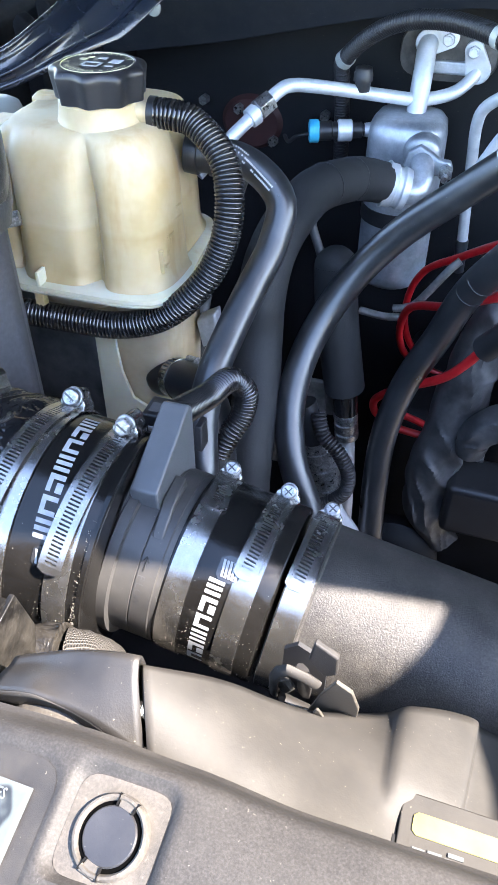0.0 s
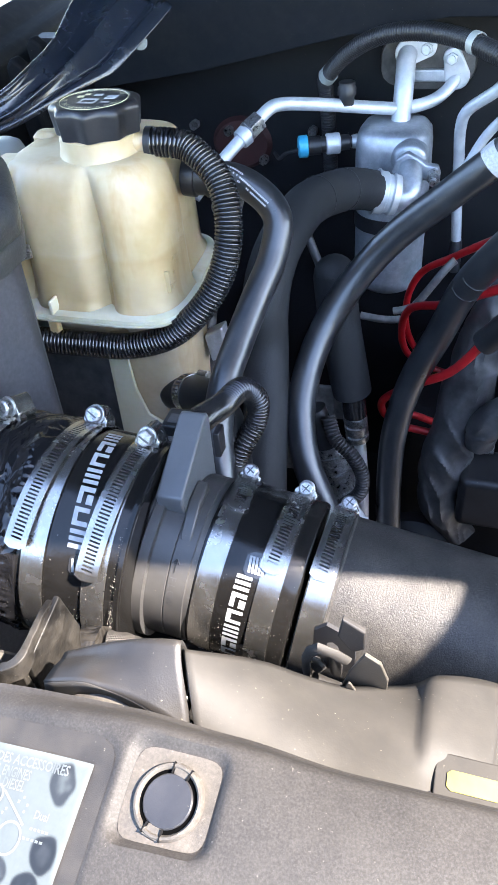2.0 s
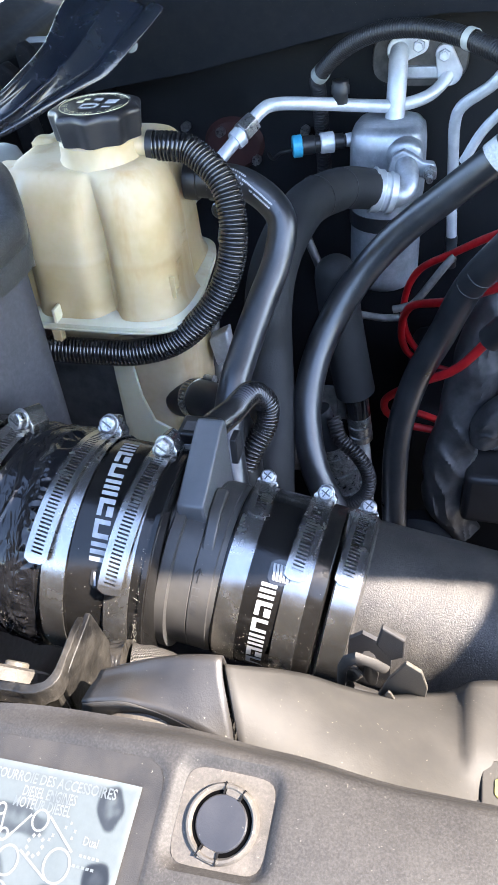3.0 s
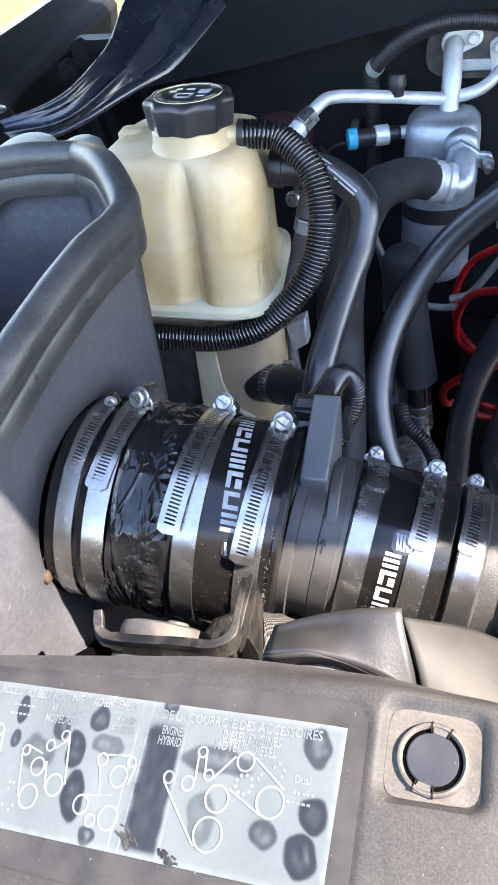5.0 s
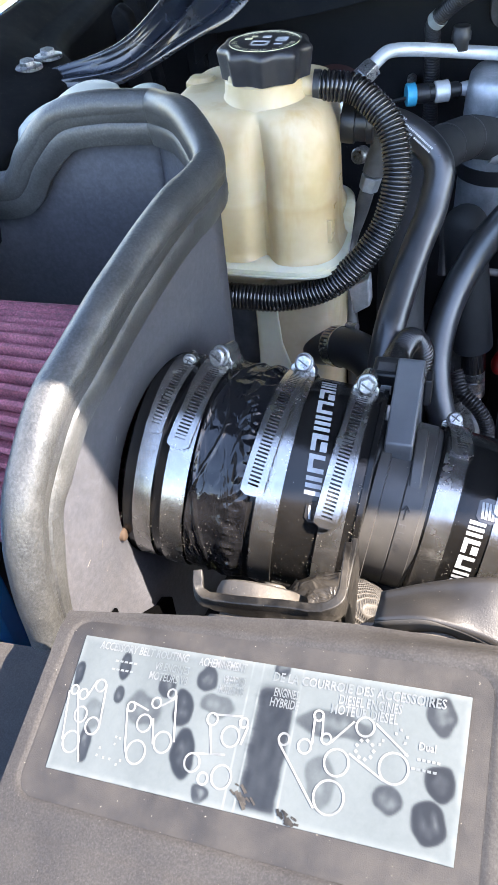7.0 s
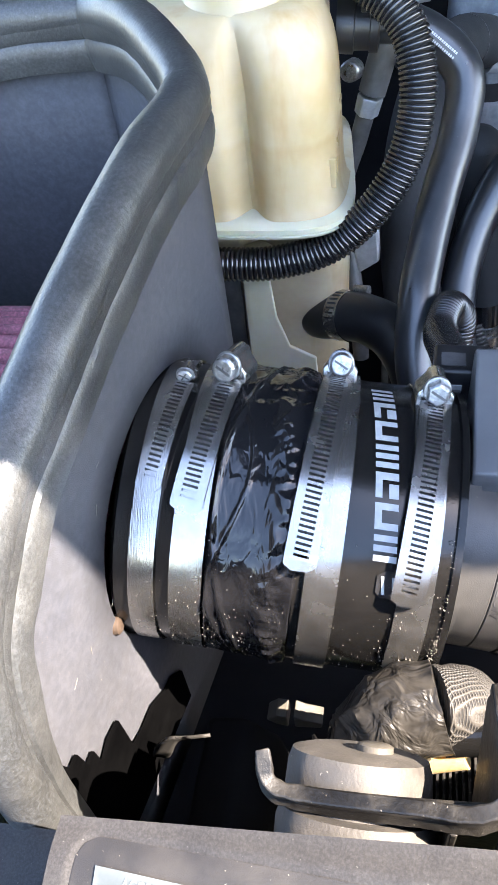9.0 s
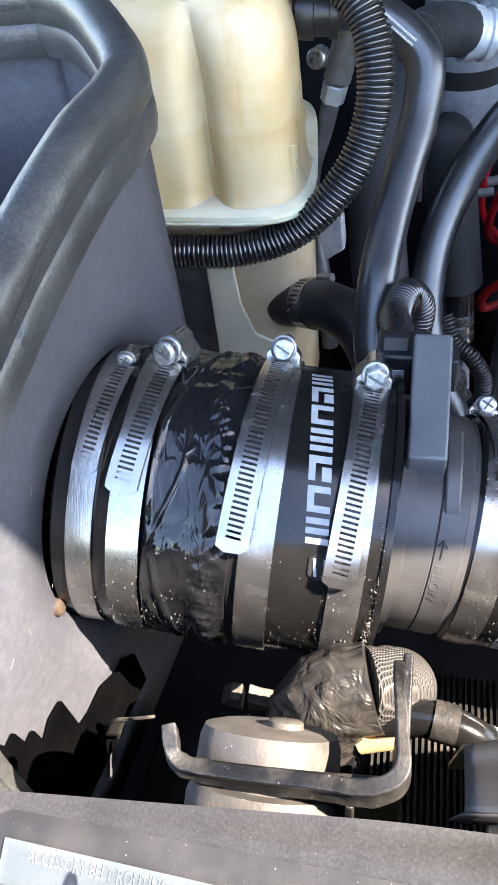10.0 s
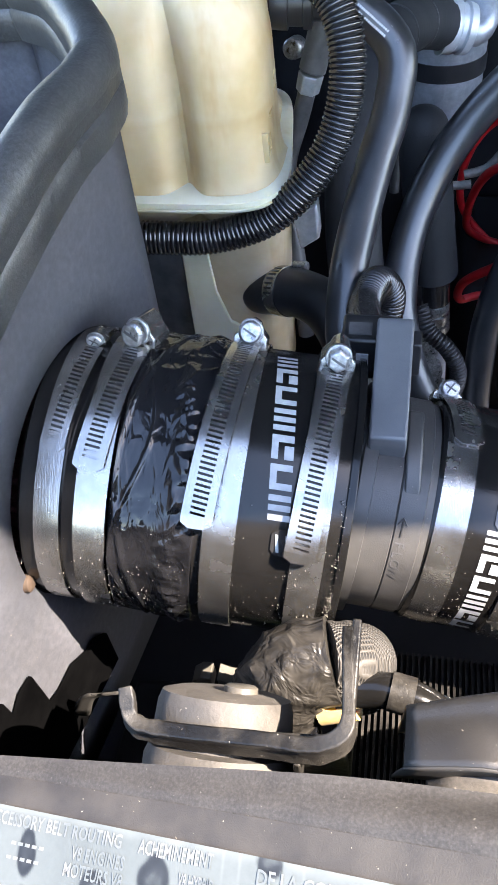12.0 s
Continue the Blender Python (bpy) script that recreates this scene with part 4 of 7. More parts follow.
part("draped_sheet", bm, "shroud", shroud, thick=0.0025)
back = [p + Vector((0, 0.004, -0.03)) for p in top]
part("rear_wall", loft(top, back, 3), "shroud", shroud, thick=0.0022)
under = spline([(-0.117, 0.1010, 1.181), (-0.10, 0.1010, 1.184), (-0.075, 0.1010, 1.178)], 8)
under2 = [p + Vector((0.0, 0.016, -0.004)) for p in under]
part("inner_lip", loft(under, under2, 2), "shroud", shroud, thick=0.002)

# yellow caution label on the sheet's edge
def on_strip(u, v, lift=0.0):
    """Plan of the strip at the cover's rear edge."""
    return Vector((0.0165 + 0.10 * u, 0.1095 + 0.017 * v, 1.1575 - 0.004 * u + 0.001 * v + lift))


strip = thing("caution_label", tuple(on_strip(0.3, 0.5)), "yellow caution label on a dusty grey strip", "label")
part("strip", prism([(-0.02, -0.15), (1.0, -0.15), (1.0, 1.15), (-0.02, 1.15)], -0.008, 0.0, lambda a, b, h: on_strip(a, b, h)), "shroud", strip, bevel=0.0006)
part("yellow_band", prism([(0.04, 0.34), (0.98, 0.34), (0.98, 0.78), (0.04, 0.78), (0.025, 0.70), (0.025, 0.42)], 0.0002, 0.0005, lambda a, b, h: on_strip(a, b, h)), "yellow", strip)
m = Matrix.Translation(on_strip(0.42, 0.56, 0.0008))
part("words", text_mesh("CAUTION", 0.0062, m, 1.05), "gold_ink", strip, smooth=False)
m = Matrix.Translation(on_strip(0.44, 0.06, 0.0008))
part("words", text_mesh("To help a", 0.0042, m), "white_ink", strip, smooth=False)
for u0, u1, v0, v1 in ((0.035, 0.075, 0.02, 0.12), (0.085, 0.13, 0.03, 0.14), (0.14, 0.19, -0.02, 0.10), (0.15, 0.20, 0.14, 0.22), (0.21, 0.25, 0.0, 0.10)):
    part("unread_line", prism([(u0, v0), (u1, v0), (u1, v1), (u0, v1)], 0.0002, 0.0006, lambda a, b, h: on_strip(a, b, h)), "label_print", strip)
single("black_gap_seal", box((0.0132, 0.1035, 1.146), (0.0146, 0.1140, 1.1570)), "black_plastic", "thin black rubber seal beside the caution strip", "seal", smooth=False)

# retainer clip standing on the sheet: a U-shaped frame, a clear wedge, a tab above
clip = thing("retainer_clip", (-0.028, 0.155, 1.13), "pale plastic retainer clip with a clear wedge on the shroud", "clip")


def clip_bar(name, pts, r, y, material, label=""):
    part(name, sweep([Vector((x, y - (z - 1.145) * 0.25, z)) for x, z in pts], r, 8, squash=1.6), material, clip, label, bevel=0.0)


clip_bar("frame", [(-0.0417, 1.1405), (-0.0408, 1.158), (-0.0385, 1.1665), (-0.0345, 1.1722), (-0.0285, 1.1695), (-0.0235, 1.1640)], 0.0016, 0.160, "shroud")
clip_bar("lower_bar", [(-0.0375, 1.1430), (-0.0330, 1.1395), (-0.0265, 1.1360)], 0.0022, 0.158, "band", "dark lower bar")
clip_bar("hook", [(-0.0400, 1.1600), (-0.0370, 1.1590), (-0.0352, 1.1520), (-0.0375, 1.1470)], 0.0018, 0.161, "shroud")
clip_bar("post", [(-0.0300, 1.1640), (-0.0292, 1.1540), (-0.0300, 1.1420)], 0.0024, 0.164, "band")
part("backing", prism([(-0.0405, 1.140), (-0.0395, 1.165), (-0.034, 1.170), (-0.022, 1.163), (-0.022, 1.140)], 0.166, 0.168, lambda a, b, h: (a, h, b)), "black_plastic", clip)
part("wedge", prism([(-0.0265, 1.1400), (-0.0215, 1.1640), (-0.0155, 1.1830), (-0.0095, 1.1760), (-0.0065, 1.1600), (-0.0070, 1.1480)], 0.1560, 0.1578, lambda a, b, h: (a, h - (b - 1.145) * 0.25, b)), "clear_clip", clip, "yellowed clear wedge", bevel=0.0004)
part("wedge_fold", prism([(-0.0265, 1.1400), (-0.0215, 1.1640), (-0.0205, 1.1640), (-0.0160, 1.1480)], 0.1500, 0.1512, lambda a, b, h: (a, h - (b - 1.145) * 0.25, b)), "clear_clip", clip, bevel=0.0003)
part("tab", prism([(-0.0275, 1.1800), (-0.0255, 1.1930), (-0.0165, 1.1860), (-0.0165, 1.1740), (-0.0215, 1.1700)], 0.158, 0.161, lambda a, b, h: (a, h - (b - 1.145) * 0.1, b)), "cover_smooth", clip, "dark grey tab", bevel=0.0008)


# ---- intake: filter, shield, couplers, clamps, sensor housing, pipe ----
WAY_A, WAY_B = Vector((1, 0.012, -0.12)), Vector((1, -0.05, -0.15))


def at_a(x):
    return Vector((x, 0.2475 + 0.012 * (x + 0.2), 1.1078 - 0.12 * (x + 0.2)))


def at_b(x):
    return Vector((x, 0.2541 - 0.05 * (x + 0.085), 1.0859 - 0.15 * (x + 0.085)))


def ring_point(c, way, s, phi, r):
    u, e1, e2 = axes(way)
    return c + u * s + (e1 * math.cos(phi) + e2 * math.sin(phi)) * r


def hose_clamp(x, at, way, r, phi_screw, phi_tail, head, wide=0.0125, skew=0.0, lap=0.0, turn=0.0, small=1.0, aside=0.0):
    """Worm-drive clamp: band, slotted tail, screw housing, screw."""
    c = at(x)
    p0, p1 = radians(phi_screw), radians(phi_tail)
    th = thing("hose_clamp", tuple(c), "stainless steel worm-drive hose clamp on the black intake coupler", "hose clamp", "intake hose clamps")
    h = wide / 2
    # band: whole round the back, slotted where the tail lies over it
    bm = bmesh.new()
    arc = [p0 + 0.10 + (p1 - p0 - 0.16) * k / 40 for k in range(41)] + [p1 - 0.06 + (2 * math.pi - (p1 - p0) + 0.16) * k / 90 for k in range(1, 91)]
    rows = []
    for k, ph in enumerate(arc):
        mid = aside + (skew - aside) * k / 40 if k < 40 else 0.0
        a, b = (max(-h + 0.0003, mid - h * 0.55), min(h - 0.0003, mid + h * 0.55)) if k < 40 else (-0.0002, 0.0002)
        rows.append([[bm.verts.new(ring_point(c, way, s, ph, r + e)) for e in (0.0002, 0.0011)] for s in (-h, a, b, h)])
    for k, (a, b) in enumerate(zip(rows, rows[1:])):
        for i, j in ((0, 1), (2, 3)) if k < 40 else ((0, 1), (1, 2), (2, 3)):
            bm.faces.new((a[i][1], a[j][1], b[j][1], b[i][1]))
        for i in (0, 3):
            bm.faces.new((a[i][0], a[i][1], b[i][1], b[i][0]))
    part("band", bm, "steel", th)
    # strip under the tail, its dark tone standing in for shade in the slots
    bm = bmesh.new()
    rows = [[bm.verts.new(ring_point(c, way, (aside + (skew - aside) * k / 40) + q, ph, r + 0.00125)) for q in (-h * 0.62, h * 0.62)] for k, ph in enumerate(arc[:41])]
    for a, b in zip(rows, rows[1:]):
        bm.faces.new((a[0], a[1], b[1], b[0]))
    part("inner_band", bm, "shaded_slot_steel", th)
    # slotted tail lying on the band
    pitch = 0.0020
    n = int((p1 - p0 - 0.10) * r / pitch)
    bm = bmesh.new()
    rail_w = wide * 0.26
    rows = []
    for k in range(n + 1):
        for sub in (0.0, 0.54):
            f = (k + sub) / (n + 0.54)
            ph = p0 + 0.10 + (p1 - p0 - 0.10) * f
            shift = aside + (skew - aside) * f
            tilt = 0.0007
            rr = r + 0.0021 + lap * f * f
            row = []
            for s, lean in ((-h, 0), (-h + rail_w, 0), (h - rail_w, tilt), (h, tilt)):
                row.append(bm.verts.new(ring_point(c, way, s * 0.97 + shift, ph + lean / r, rr)))
            rows.append(row)
    end = []
    for s, d in ((-h, 0.0022), (-h + rail_w, 0.0042), (h - rail_w, 0.0042), (h, 0.0022)):
        end.append(bm.verts.new(ring_point(c, way, s * 0.97 + skew, p1 + d / r, r + 0.0021 + lap)))
    for i, (a, b) in enumerate(zip(rows, rows[1:] + [end])):
        bm.faces.new((a[0], a[1], b[1], b[0]))
        bm.faces.new((a[2], a[3], b[3], b[2]))
        if i % 2 == 0 or i >= len(rows) - 1:
            bm.faces.new((a[1], a[2], b[2], b[1]))
    part("slotted_tail", bm, "steel", th, "slotted band end", smooth=False, thick=0.0005)
    # housing and screw, the screw along the band
    u, e1, e2 = axes(way)
    out = e1 * math.cos(p0) + e2 * math.sin(p0)
    along = (-e1 * math.sin(p0) + e2 * math.cos(p0))
    m = Matrix((u, along, out)).transposed().to_4x4()
    m.translation = c + out * r + u * aside
    m = m @ pose(0, 0, 0, 0, 0, turn) @ Matrix.Diagonal((small ** 0.5, small, small, 1))
    bm = bmesh.new()
    arch = [(-h * 1.08, 0.0), (-h * 1.08, 0.0032), (-h * 0.62, 0.0062), (-h * 0.45, 0.0086), (0, 0.0100), (h * 0.45, 0.0086), (h * 0.62, 0.0062), (h * 1.08, 0.0032), (h * 1.08, 0.0)]
    prism(arch, -0.0085, 0.0035, lambda a, b, k: m @ Vector((a, k, b)), bm)
    part("screw_housing", bm, "steel", th, bevel=0.0006)
    bm = bmesh.new()
    sides = 6 if head == "hex" else 24
    q = m @ Matrix.Translation((0, 0.0066, 0.0052)) @ pose(0, 0, 0, -90)
    bmesh.ops.create_cone(bm, cap_ends=True, segments=sides, radius1=0.0044, radius2=0.0044, depth=0.0042, matrix=q @ Matrix.Translation((0, 0, -0.0004)))
    bmesh.ops.create_cone(bm, cap_ends=True, segments=sides, radius1=0.0044, radius2=0.0035, depth=0.0008, matrix=q @ Matrix.Translation((0, 0, 0.0021)))
    bmesh.ops.create_cone(bm, cap_ends=True, segments=28, radius1=0.0052 if head != "phillips" else 0.0048, radius2=0.0049, depth=0.0012, matrix=m @ Matrix.Translation((0, 0.0043, 0.0052)) @ pose(0, 0, 0, -90))
    screw = part("screw", bm, "zinc", th, "zinc plated screw head", smooth=False, bevel=0.0004)
    for a in ((25,) if head != "phillips" else (25, 115)):
        part("slot", box((-0.0029, -0.0004, -0.0002), (0.0029, 0.0004, 0.0003), m @ Matrix.Translation((0, 0.00915, 0.0052)) @ pose(0, 0, 0, -90) @ pose(0, 0, 0, 0, 0, a)), "tape_grey", screw, smooth=False)
    return th


R_A, R_B = 0.0622, 0.0500
# air filter: a pleated cone inside the shield
PLEATS = 58
fc, fu = at_a(-0.286), Vector((-1, -0.02, 0.10))
filt = thing("air_filter", tuple(at_a(-0.36)), "conical air filter with dusty dark red pleats, inside the shield", "air filter")
bm = bmesh.new()
u, e1, e2 = axes(-fu)
rings = []
for j in range(9):
    f = j / 8
    ring = []
    for k in range(PLEATS * 6):
        a = 2 * math.pi * k / (PLEATS * 6)
        saw = (0.0, 0.55, 0.95, 1.0, 0.95, 0.55)[k % 6]
        r = 0.082 - 0.014 * f - 0.0070 * (1 - saw) + 0.0004 * noise.noise(Vector((a * 30, f * 9, 0)))
        ring.append(bm.verts.new(fc - u * (0.012 + 0.15 * f) + (e1 * math.cos(a) + e2 * math.sin(a)) * r))
    rings.append(ring)
for a, b in zip(rings, rings[1:]):
    for k in range(len(a)):
        bm.faces.new((a[k], a[(k + 1) % len(a)], b[(k + 1) % len(a)], b[k]))
part("pleats", bm, "filter", filt)
part("base_ring", revolve(fc, WAY_A, [(-0.014, 0.060), (-0.014, 0.086), (-0.002, 0.086), (-0.002, 0.060)], 64, closed=True), "coupler", filt, "black rubber base")
part("end_cap", revolve(fc - u * 0.162, -u, [(-0.004, 0.070), (0.0, 0.071), (0.012, 0.069), (0.014, 0.060)], 64), "coupler", filt, "black rubber end cap")

# shield: side panel with a sloping front edge, corner panel, back panel, bulb trim along the top
shield = thing("filter_shield", (-0.30, 0.30, 0.95), "black powder-coated steel heat shield round the air filter", "heat shield")


def on_panel(y, z, off=0.0):
    return Vector((-0.256 - 0.14 * (0.338 - y) + off, y, z))


edge = [(0.335, 1.253), (0.318, 1.253), (0.290, 1.252), (0.255, 1.246), (0.220, 1.237), (0.1837, 1.2251), (0.1628, 1.2176), (0.1425, 1.2014), (0.1305, 1.1878), (0.1233, 1.1713), (0.1201, 1.1606), (0.1161, 1.1383), (0.1148, 1.1169), (0.1132, 1.0887), (0.1122, 1.02), (0.1162, 0.95)]
hole_c, hole_r = at_a(-0.271), 0.0622
bm = bmesh.new()
outer, inner = [], []
N = 72
loop = [(0.338, 1.253)] + edge + [(0.338, 0.95)]
for k in range(N):
    a = 2 * math.pi * k / N
    dy, dz = math.cos(a), math.sin(a)
    best = None
    for (y0, z0), (y1, z1) in zip(loop, loop[1:] + loop[:1]):
        ry, rz, sy, sz = y0 - hole_c.y, z0 - hole_c.z, y1 - y0, z1 - z0
        det = dy * sz - dz * sy
        if abs(det) < 1e-9:
            continue
        t = (ry * sz - rz * sy) / det
        s = (ry * dz - rz * dy) / det
        if t > 0 and -1e-6 <= s <= 1 + 1e-6 and (best is None or t < best):
            best = t
    outer.append((hole_c.y + dy * best, hole_c.z + dz * best))
    inner.append((hole_c.y + dy * hole_r, hole_c.z + dz * hole_r))
rings = []
for f in (0.0, 0.25, 0.5, 0.75, 1.0):
    rings.append([bm.verts.new(on_panel(a[0] + (b[0] - a[0]) * f, a[1] + (b[1] - a[1]) * f)) for a, b in zip(inner, outer)])
for a, b in zip(rings, rings[1:]):
    for k in range(N):
        bm.faces.new((a[k], a[(k + 1) % N], b[(k + 1) % N], b[k]))
part("side_panel", bm, "shield", shield, thick=0.0022)
corner_top = spline([(-0.257, 0.334, 1.253), (-0.266, 0.352, 1.258), (-0.292, 0.388, 1.263), (-0.324, 0.420, 1.258)], 6)
part("corner_panel", loft(corner_top, [Vector((p.x, p.y, 0.95)) for p in corner_top], 4), "shield", shield, thick=0.0022)
back_top = spline([(-0.324, 0.420, 1.258), (-0.366, 0.420, 1.256), (-0.400, 0.420, 1.248), (-0.429, 0.420, 1.222), (-0.443, 0.420, 1.203), (-0.462, 0.420, 1.196), (-0.56, 0.42, 1.19)], 6)
part("back_panel", loft(back_top, [Vector((p.x, p.y, 0.95)) for p in back_top], 4), "shield", shield, thick=0.0022)
trim_line = [p + Vector((0, 0, 0.004)) for p in back_top[::-1]][:-1] + [p + Vector((0, 0, 0.004)) for p in corner_top[::-1]][:-1] + spline([on_panel(y, z + 0.004) for y, z in edge[1:]], 6)
trim_path = even(trim_line, 0.0025)
bm = sweep(trim_path, lambda i, f: 0.0096 + 0.0006 * noise.noise(trim_path[i] * 30), 28)
for v in bm.verts:
    v.co += Vector((0.6, -0.5, 0.6)) * (0.0006 * noise.noise(v.co * 55) + 0.0004 * noise.noise(v.co * 160))
part("bulb_trim", bm, "trim", shield, "worn black rubber bulb trim, dusty at its front")
# flat grip of the trim below the bulb
bm = bmesh.new()
rows = []
n = Vector((0, -1, 0))
for i, p in enumerate(trim_path):
    w = (trim_path[min(i + 1, len(trim_path) - 1)] - trim_path[max(0, i - 1)]).normalized()
    if math.hypot(w.x, w.y) > 0.3:
        n = Vector((w.y, -w.x, 0.0)).normalized()
    d = n.cross(w).normalized()
    if d.dot(Vector((0, 0.5, -1))) < 0:
        d = -d
    slim = 1 - 0.20 * max(0.0, min(1.0, (1.20 - p.z) / 0.02)) - 0.30 * max(0.0, min(1.0, (1.165 - p.z) / 0.05)) if p.y < 0.2 else 1.0
    rows.append([bm.verts.new(p + n * a + d * b * slim) for a, b in ((-0.0090, 0.0020), (-0.0090, 0.0080), (-0.0080, 0.0096), (-0.0092, 0.0112), (-0.0090, 0.0180), (-0.0074, 0.0245), (0.0074, 0.0245), (0.0090, 0.0180), (0.0092, 0.0112), (0.0080, 0.0096), (0.0090, 0.0080), (0.0090, 0.0020))])
for v in bm.verts:
    v.co += Vector((0.7, -0.4, 0.4)) * (0.0008 * noise.noise(v.co * 48) + 0.0005 * noise.noise(v.co * 150))
for a, b in zip(rows, rows[1:]):
    for k in range(11):
        bm.faces.new((a[k], a[k + 1], b[k + 1], b[k]))
part("trim_grip", bm, "trim", shield)
rng = random.Random(5)
for k in range(10):
    y, z, a, n = rng.uniform(0.150, 0.225), rng.uniform(1.10, 1.19), rng.uniform(0.2, 1.3), rng.uniform(0.0008, 0.0045)
    p, q = on_panel(y, z, 0.0013), on_panel(y + n * math.cos(a), z + n * math.sin(a), 0.0013)
    part("scratch", sweep([p, q], 0.0001, 4), "dust", shield, "fine pale scratch")
part("rivet", revolve(on_panel(0.1838, 1.1095, 0.0), (1, 0.14, 0), [(0.0, 0.0042), (0.002, 0.0040), (0.0032, 0.0026)], 20), "rust", shield, "small rusty rivet")
part("bolt", disc_screw((-0.3160, 0.430, 1.1888), (0.9, 0.5, 0.1), 0.0062, 0.012), "zinc", shield, "zinc hex bolt", smooth=False, bevel=0.0008)

# couplers and tape
coup = thing("intake_coupler", tuple(at_a(-0.2)), "large black rubber intake coupler, half wrapped in glossy tape", "coupler")
part("inlet_flange", revolve(at_a(-0.2645), WAY_A, [(-0.014, 0.0585), (-0.012, R_A - 0.001), (0.010, R_A - 0.001), (0.012, R_A), (0.022, R_A)], 96), "coupler", coup)


def wrinkle(s, a):
    """Flats, folds and a crinkled seam of the wound tape."""
    w = noise.noise(Vector((s * 60, a * 2.2, 0.3))) * 0.0012
    flat = noise.noise(Vector((s * 30 + 4, a * 6.0, 4.0))) * 0.0010
    seam = math.exp(-((s - 0.0085 + 0.0018 * math.sin(a * 5)) / 0.0048) ** 2)
    n1 = 1 - abs(noise.noise(Vector((s * 110 + 2 * math.sin(a * 7), a * 8 + s * 90, 2.0))))
    n2 = 1 - abs(noise.noise(Vector((s * 80 - a * 5, a * 11, 7.0))))
    fold = 0.0012 * (1 - min(1, abs(s + 0.006 - 0.010 * math.sin(1.7 * a + 1.0)) / 0.0018)) + 0.0008 * (1 - min(1, abs(s + 0.010 - 0.006 * math.sin(4 * a)) / 0.0014))
    return w + flat + seam * (0.0014 * n1 ** 2 + 0.0011 * n2 ** 2) + fold


part("tape_wrap", revolve(at_a(-0.2245), WAY_A, [(-0.0185 + 0.037 * k / 88, R_A + 0.0006 - 0.0045 * swell(abs(-0.0185 + 0.037 * k / 88), 0.0160, 0.0188)) for k in range(89)], 420, wobble=wrinkle), "tape", coup, "wrinkled glossy black tape")
part("sleeve", revolve(at_a(-0.182), WAY_A, [(-0.027, 0.0585), (-0.026, R_A), (0.030, R_A), (0.0325, R_A - 0.001), (0.033, 0.056)], 110), "coupler", coup, "black rubber sleeve with a faded white mark")


def wrap_bars(parent, at, way, r, x, phi0, phi1, cells, wide, badge, lean=0.0, material="white_ink"):
    """The maker's mark, as plain white bars along the coupler's round, with a small hatched badge at its end."""
    a0, a1 = radians(phi0), radians(phi1)

    def patch(bm, s0, s1, b0, b1, lift=0.00025):
        n = 4
        rows = []
        for k in range(n + 1):
            ph = b0 + (b1 - b0) * k / n
            c = at(x + lean * (ph - a0) / (a1 - a0))
            rows.append((bm.verts.new(ring_point(c, way, s0, ph, r + lift)), bm.verts.new(ring_point(c, way, s1, ph, r + lift))))
        for p, q in zip(rows, rows[1:]):
            bm.faces.new((p[0], q[0], q[1], p[1]))

    step = (a1 - a0) / cells
    h = wide / 2
    for k in range(cells):
        b0, b1 = a0 + step * k, a0 + step * (k + 0.84)
        d = b1 - b0
        bm = bmesh.new()
        if k % 3 == 0:
            for f in (0.0, 0.38, 0.76):
                patch(bm, -h, h, b0 + d * f, b0 + d * (f + 0.24))
        elif k % 3 == 1:
            patch(bm, -h, h, b0, b0 + d * 0.30)
            patch(bm, -h, -h + wide * 0.30, b0 + d * 0.30, b1)
            patch(bm, h - wide * 0.42, h, b0 + d * 0.44, b1)
        else:
            patch(bm, -h, -h + wide * 0.30, b0, b1)
            patch(bm, -h + wide * 0.30, h, b0, b0 + d * 0.26)
            patch(bm, -h + wide * 0.30, h, b1 - d * 0.26, b1)
        part("white_mark", bm, material, parent)
    bx, p0, p1, bw, bars = badge
    c = at(bx)
    p0, p1 = radians(p0), radians(p1)
    bm = bmesh.new()
    hexagon = [(-1, -0.6), (-0.4, -1), (0.6, -1), (1, -0.4), (1, 0.5), (0.4, 1), (-0.6, 1), (-1, 0.6)]
    bm.faces.new([bm.verts.new(ring_point(c, way, bw * a, (p0 + p1) / 2 + (p1 - p0) / 2 * b, r + 0.0006)) for a, b in hexagon])
    part("badge", bm, "gloss_black", parent, "small black badge")
    for k in range(bars):
        s0 = -bw * 0.75 + 1.5 * bw * k / bars
        bm = bmesh.new()
        q = [(s0, 0.2), (s0 + bw * 0.22, 0.2), (s0 + bw * 0.42, 0.85), (s0 + bw * 0.20, 0.85)]
        bm.faces.new([bm.verts.new(ring_point(c, way, a, p0 + (p1 - p0) * f, r + 0.0009)) for a, f in q])
        part("hatch_mark", bm, material, parent)


part("end_rim", revolve(at_a(-0.1512), WAY_A, [(-0.0018, R_A - 0.002), (-0.0016, R_A + 0.0010), (0.0010, R_A + 0.0012), (0.0014, R_A - 0.002)], 110, closed=True), "coupler", coup)
wrap_bars(coup, at_a, WAY_A, R_A, -0.1833, 66, 140, 7, 0.0085, (-0.1735, 141, 151, 0.0052, 2), 0.0066)

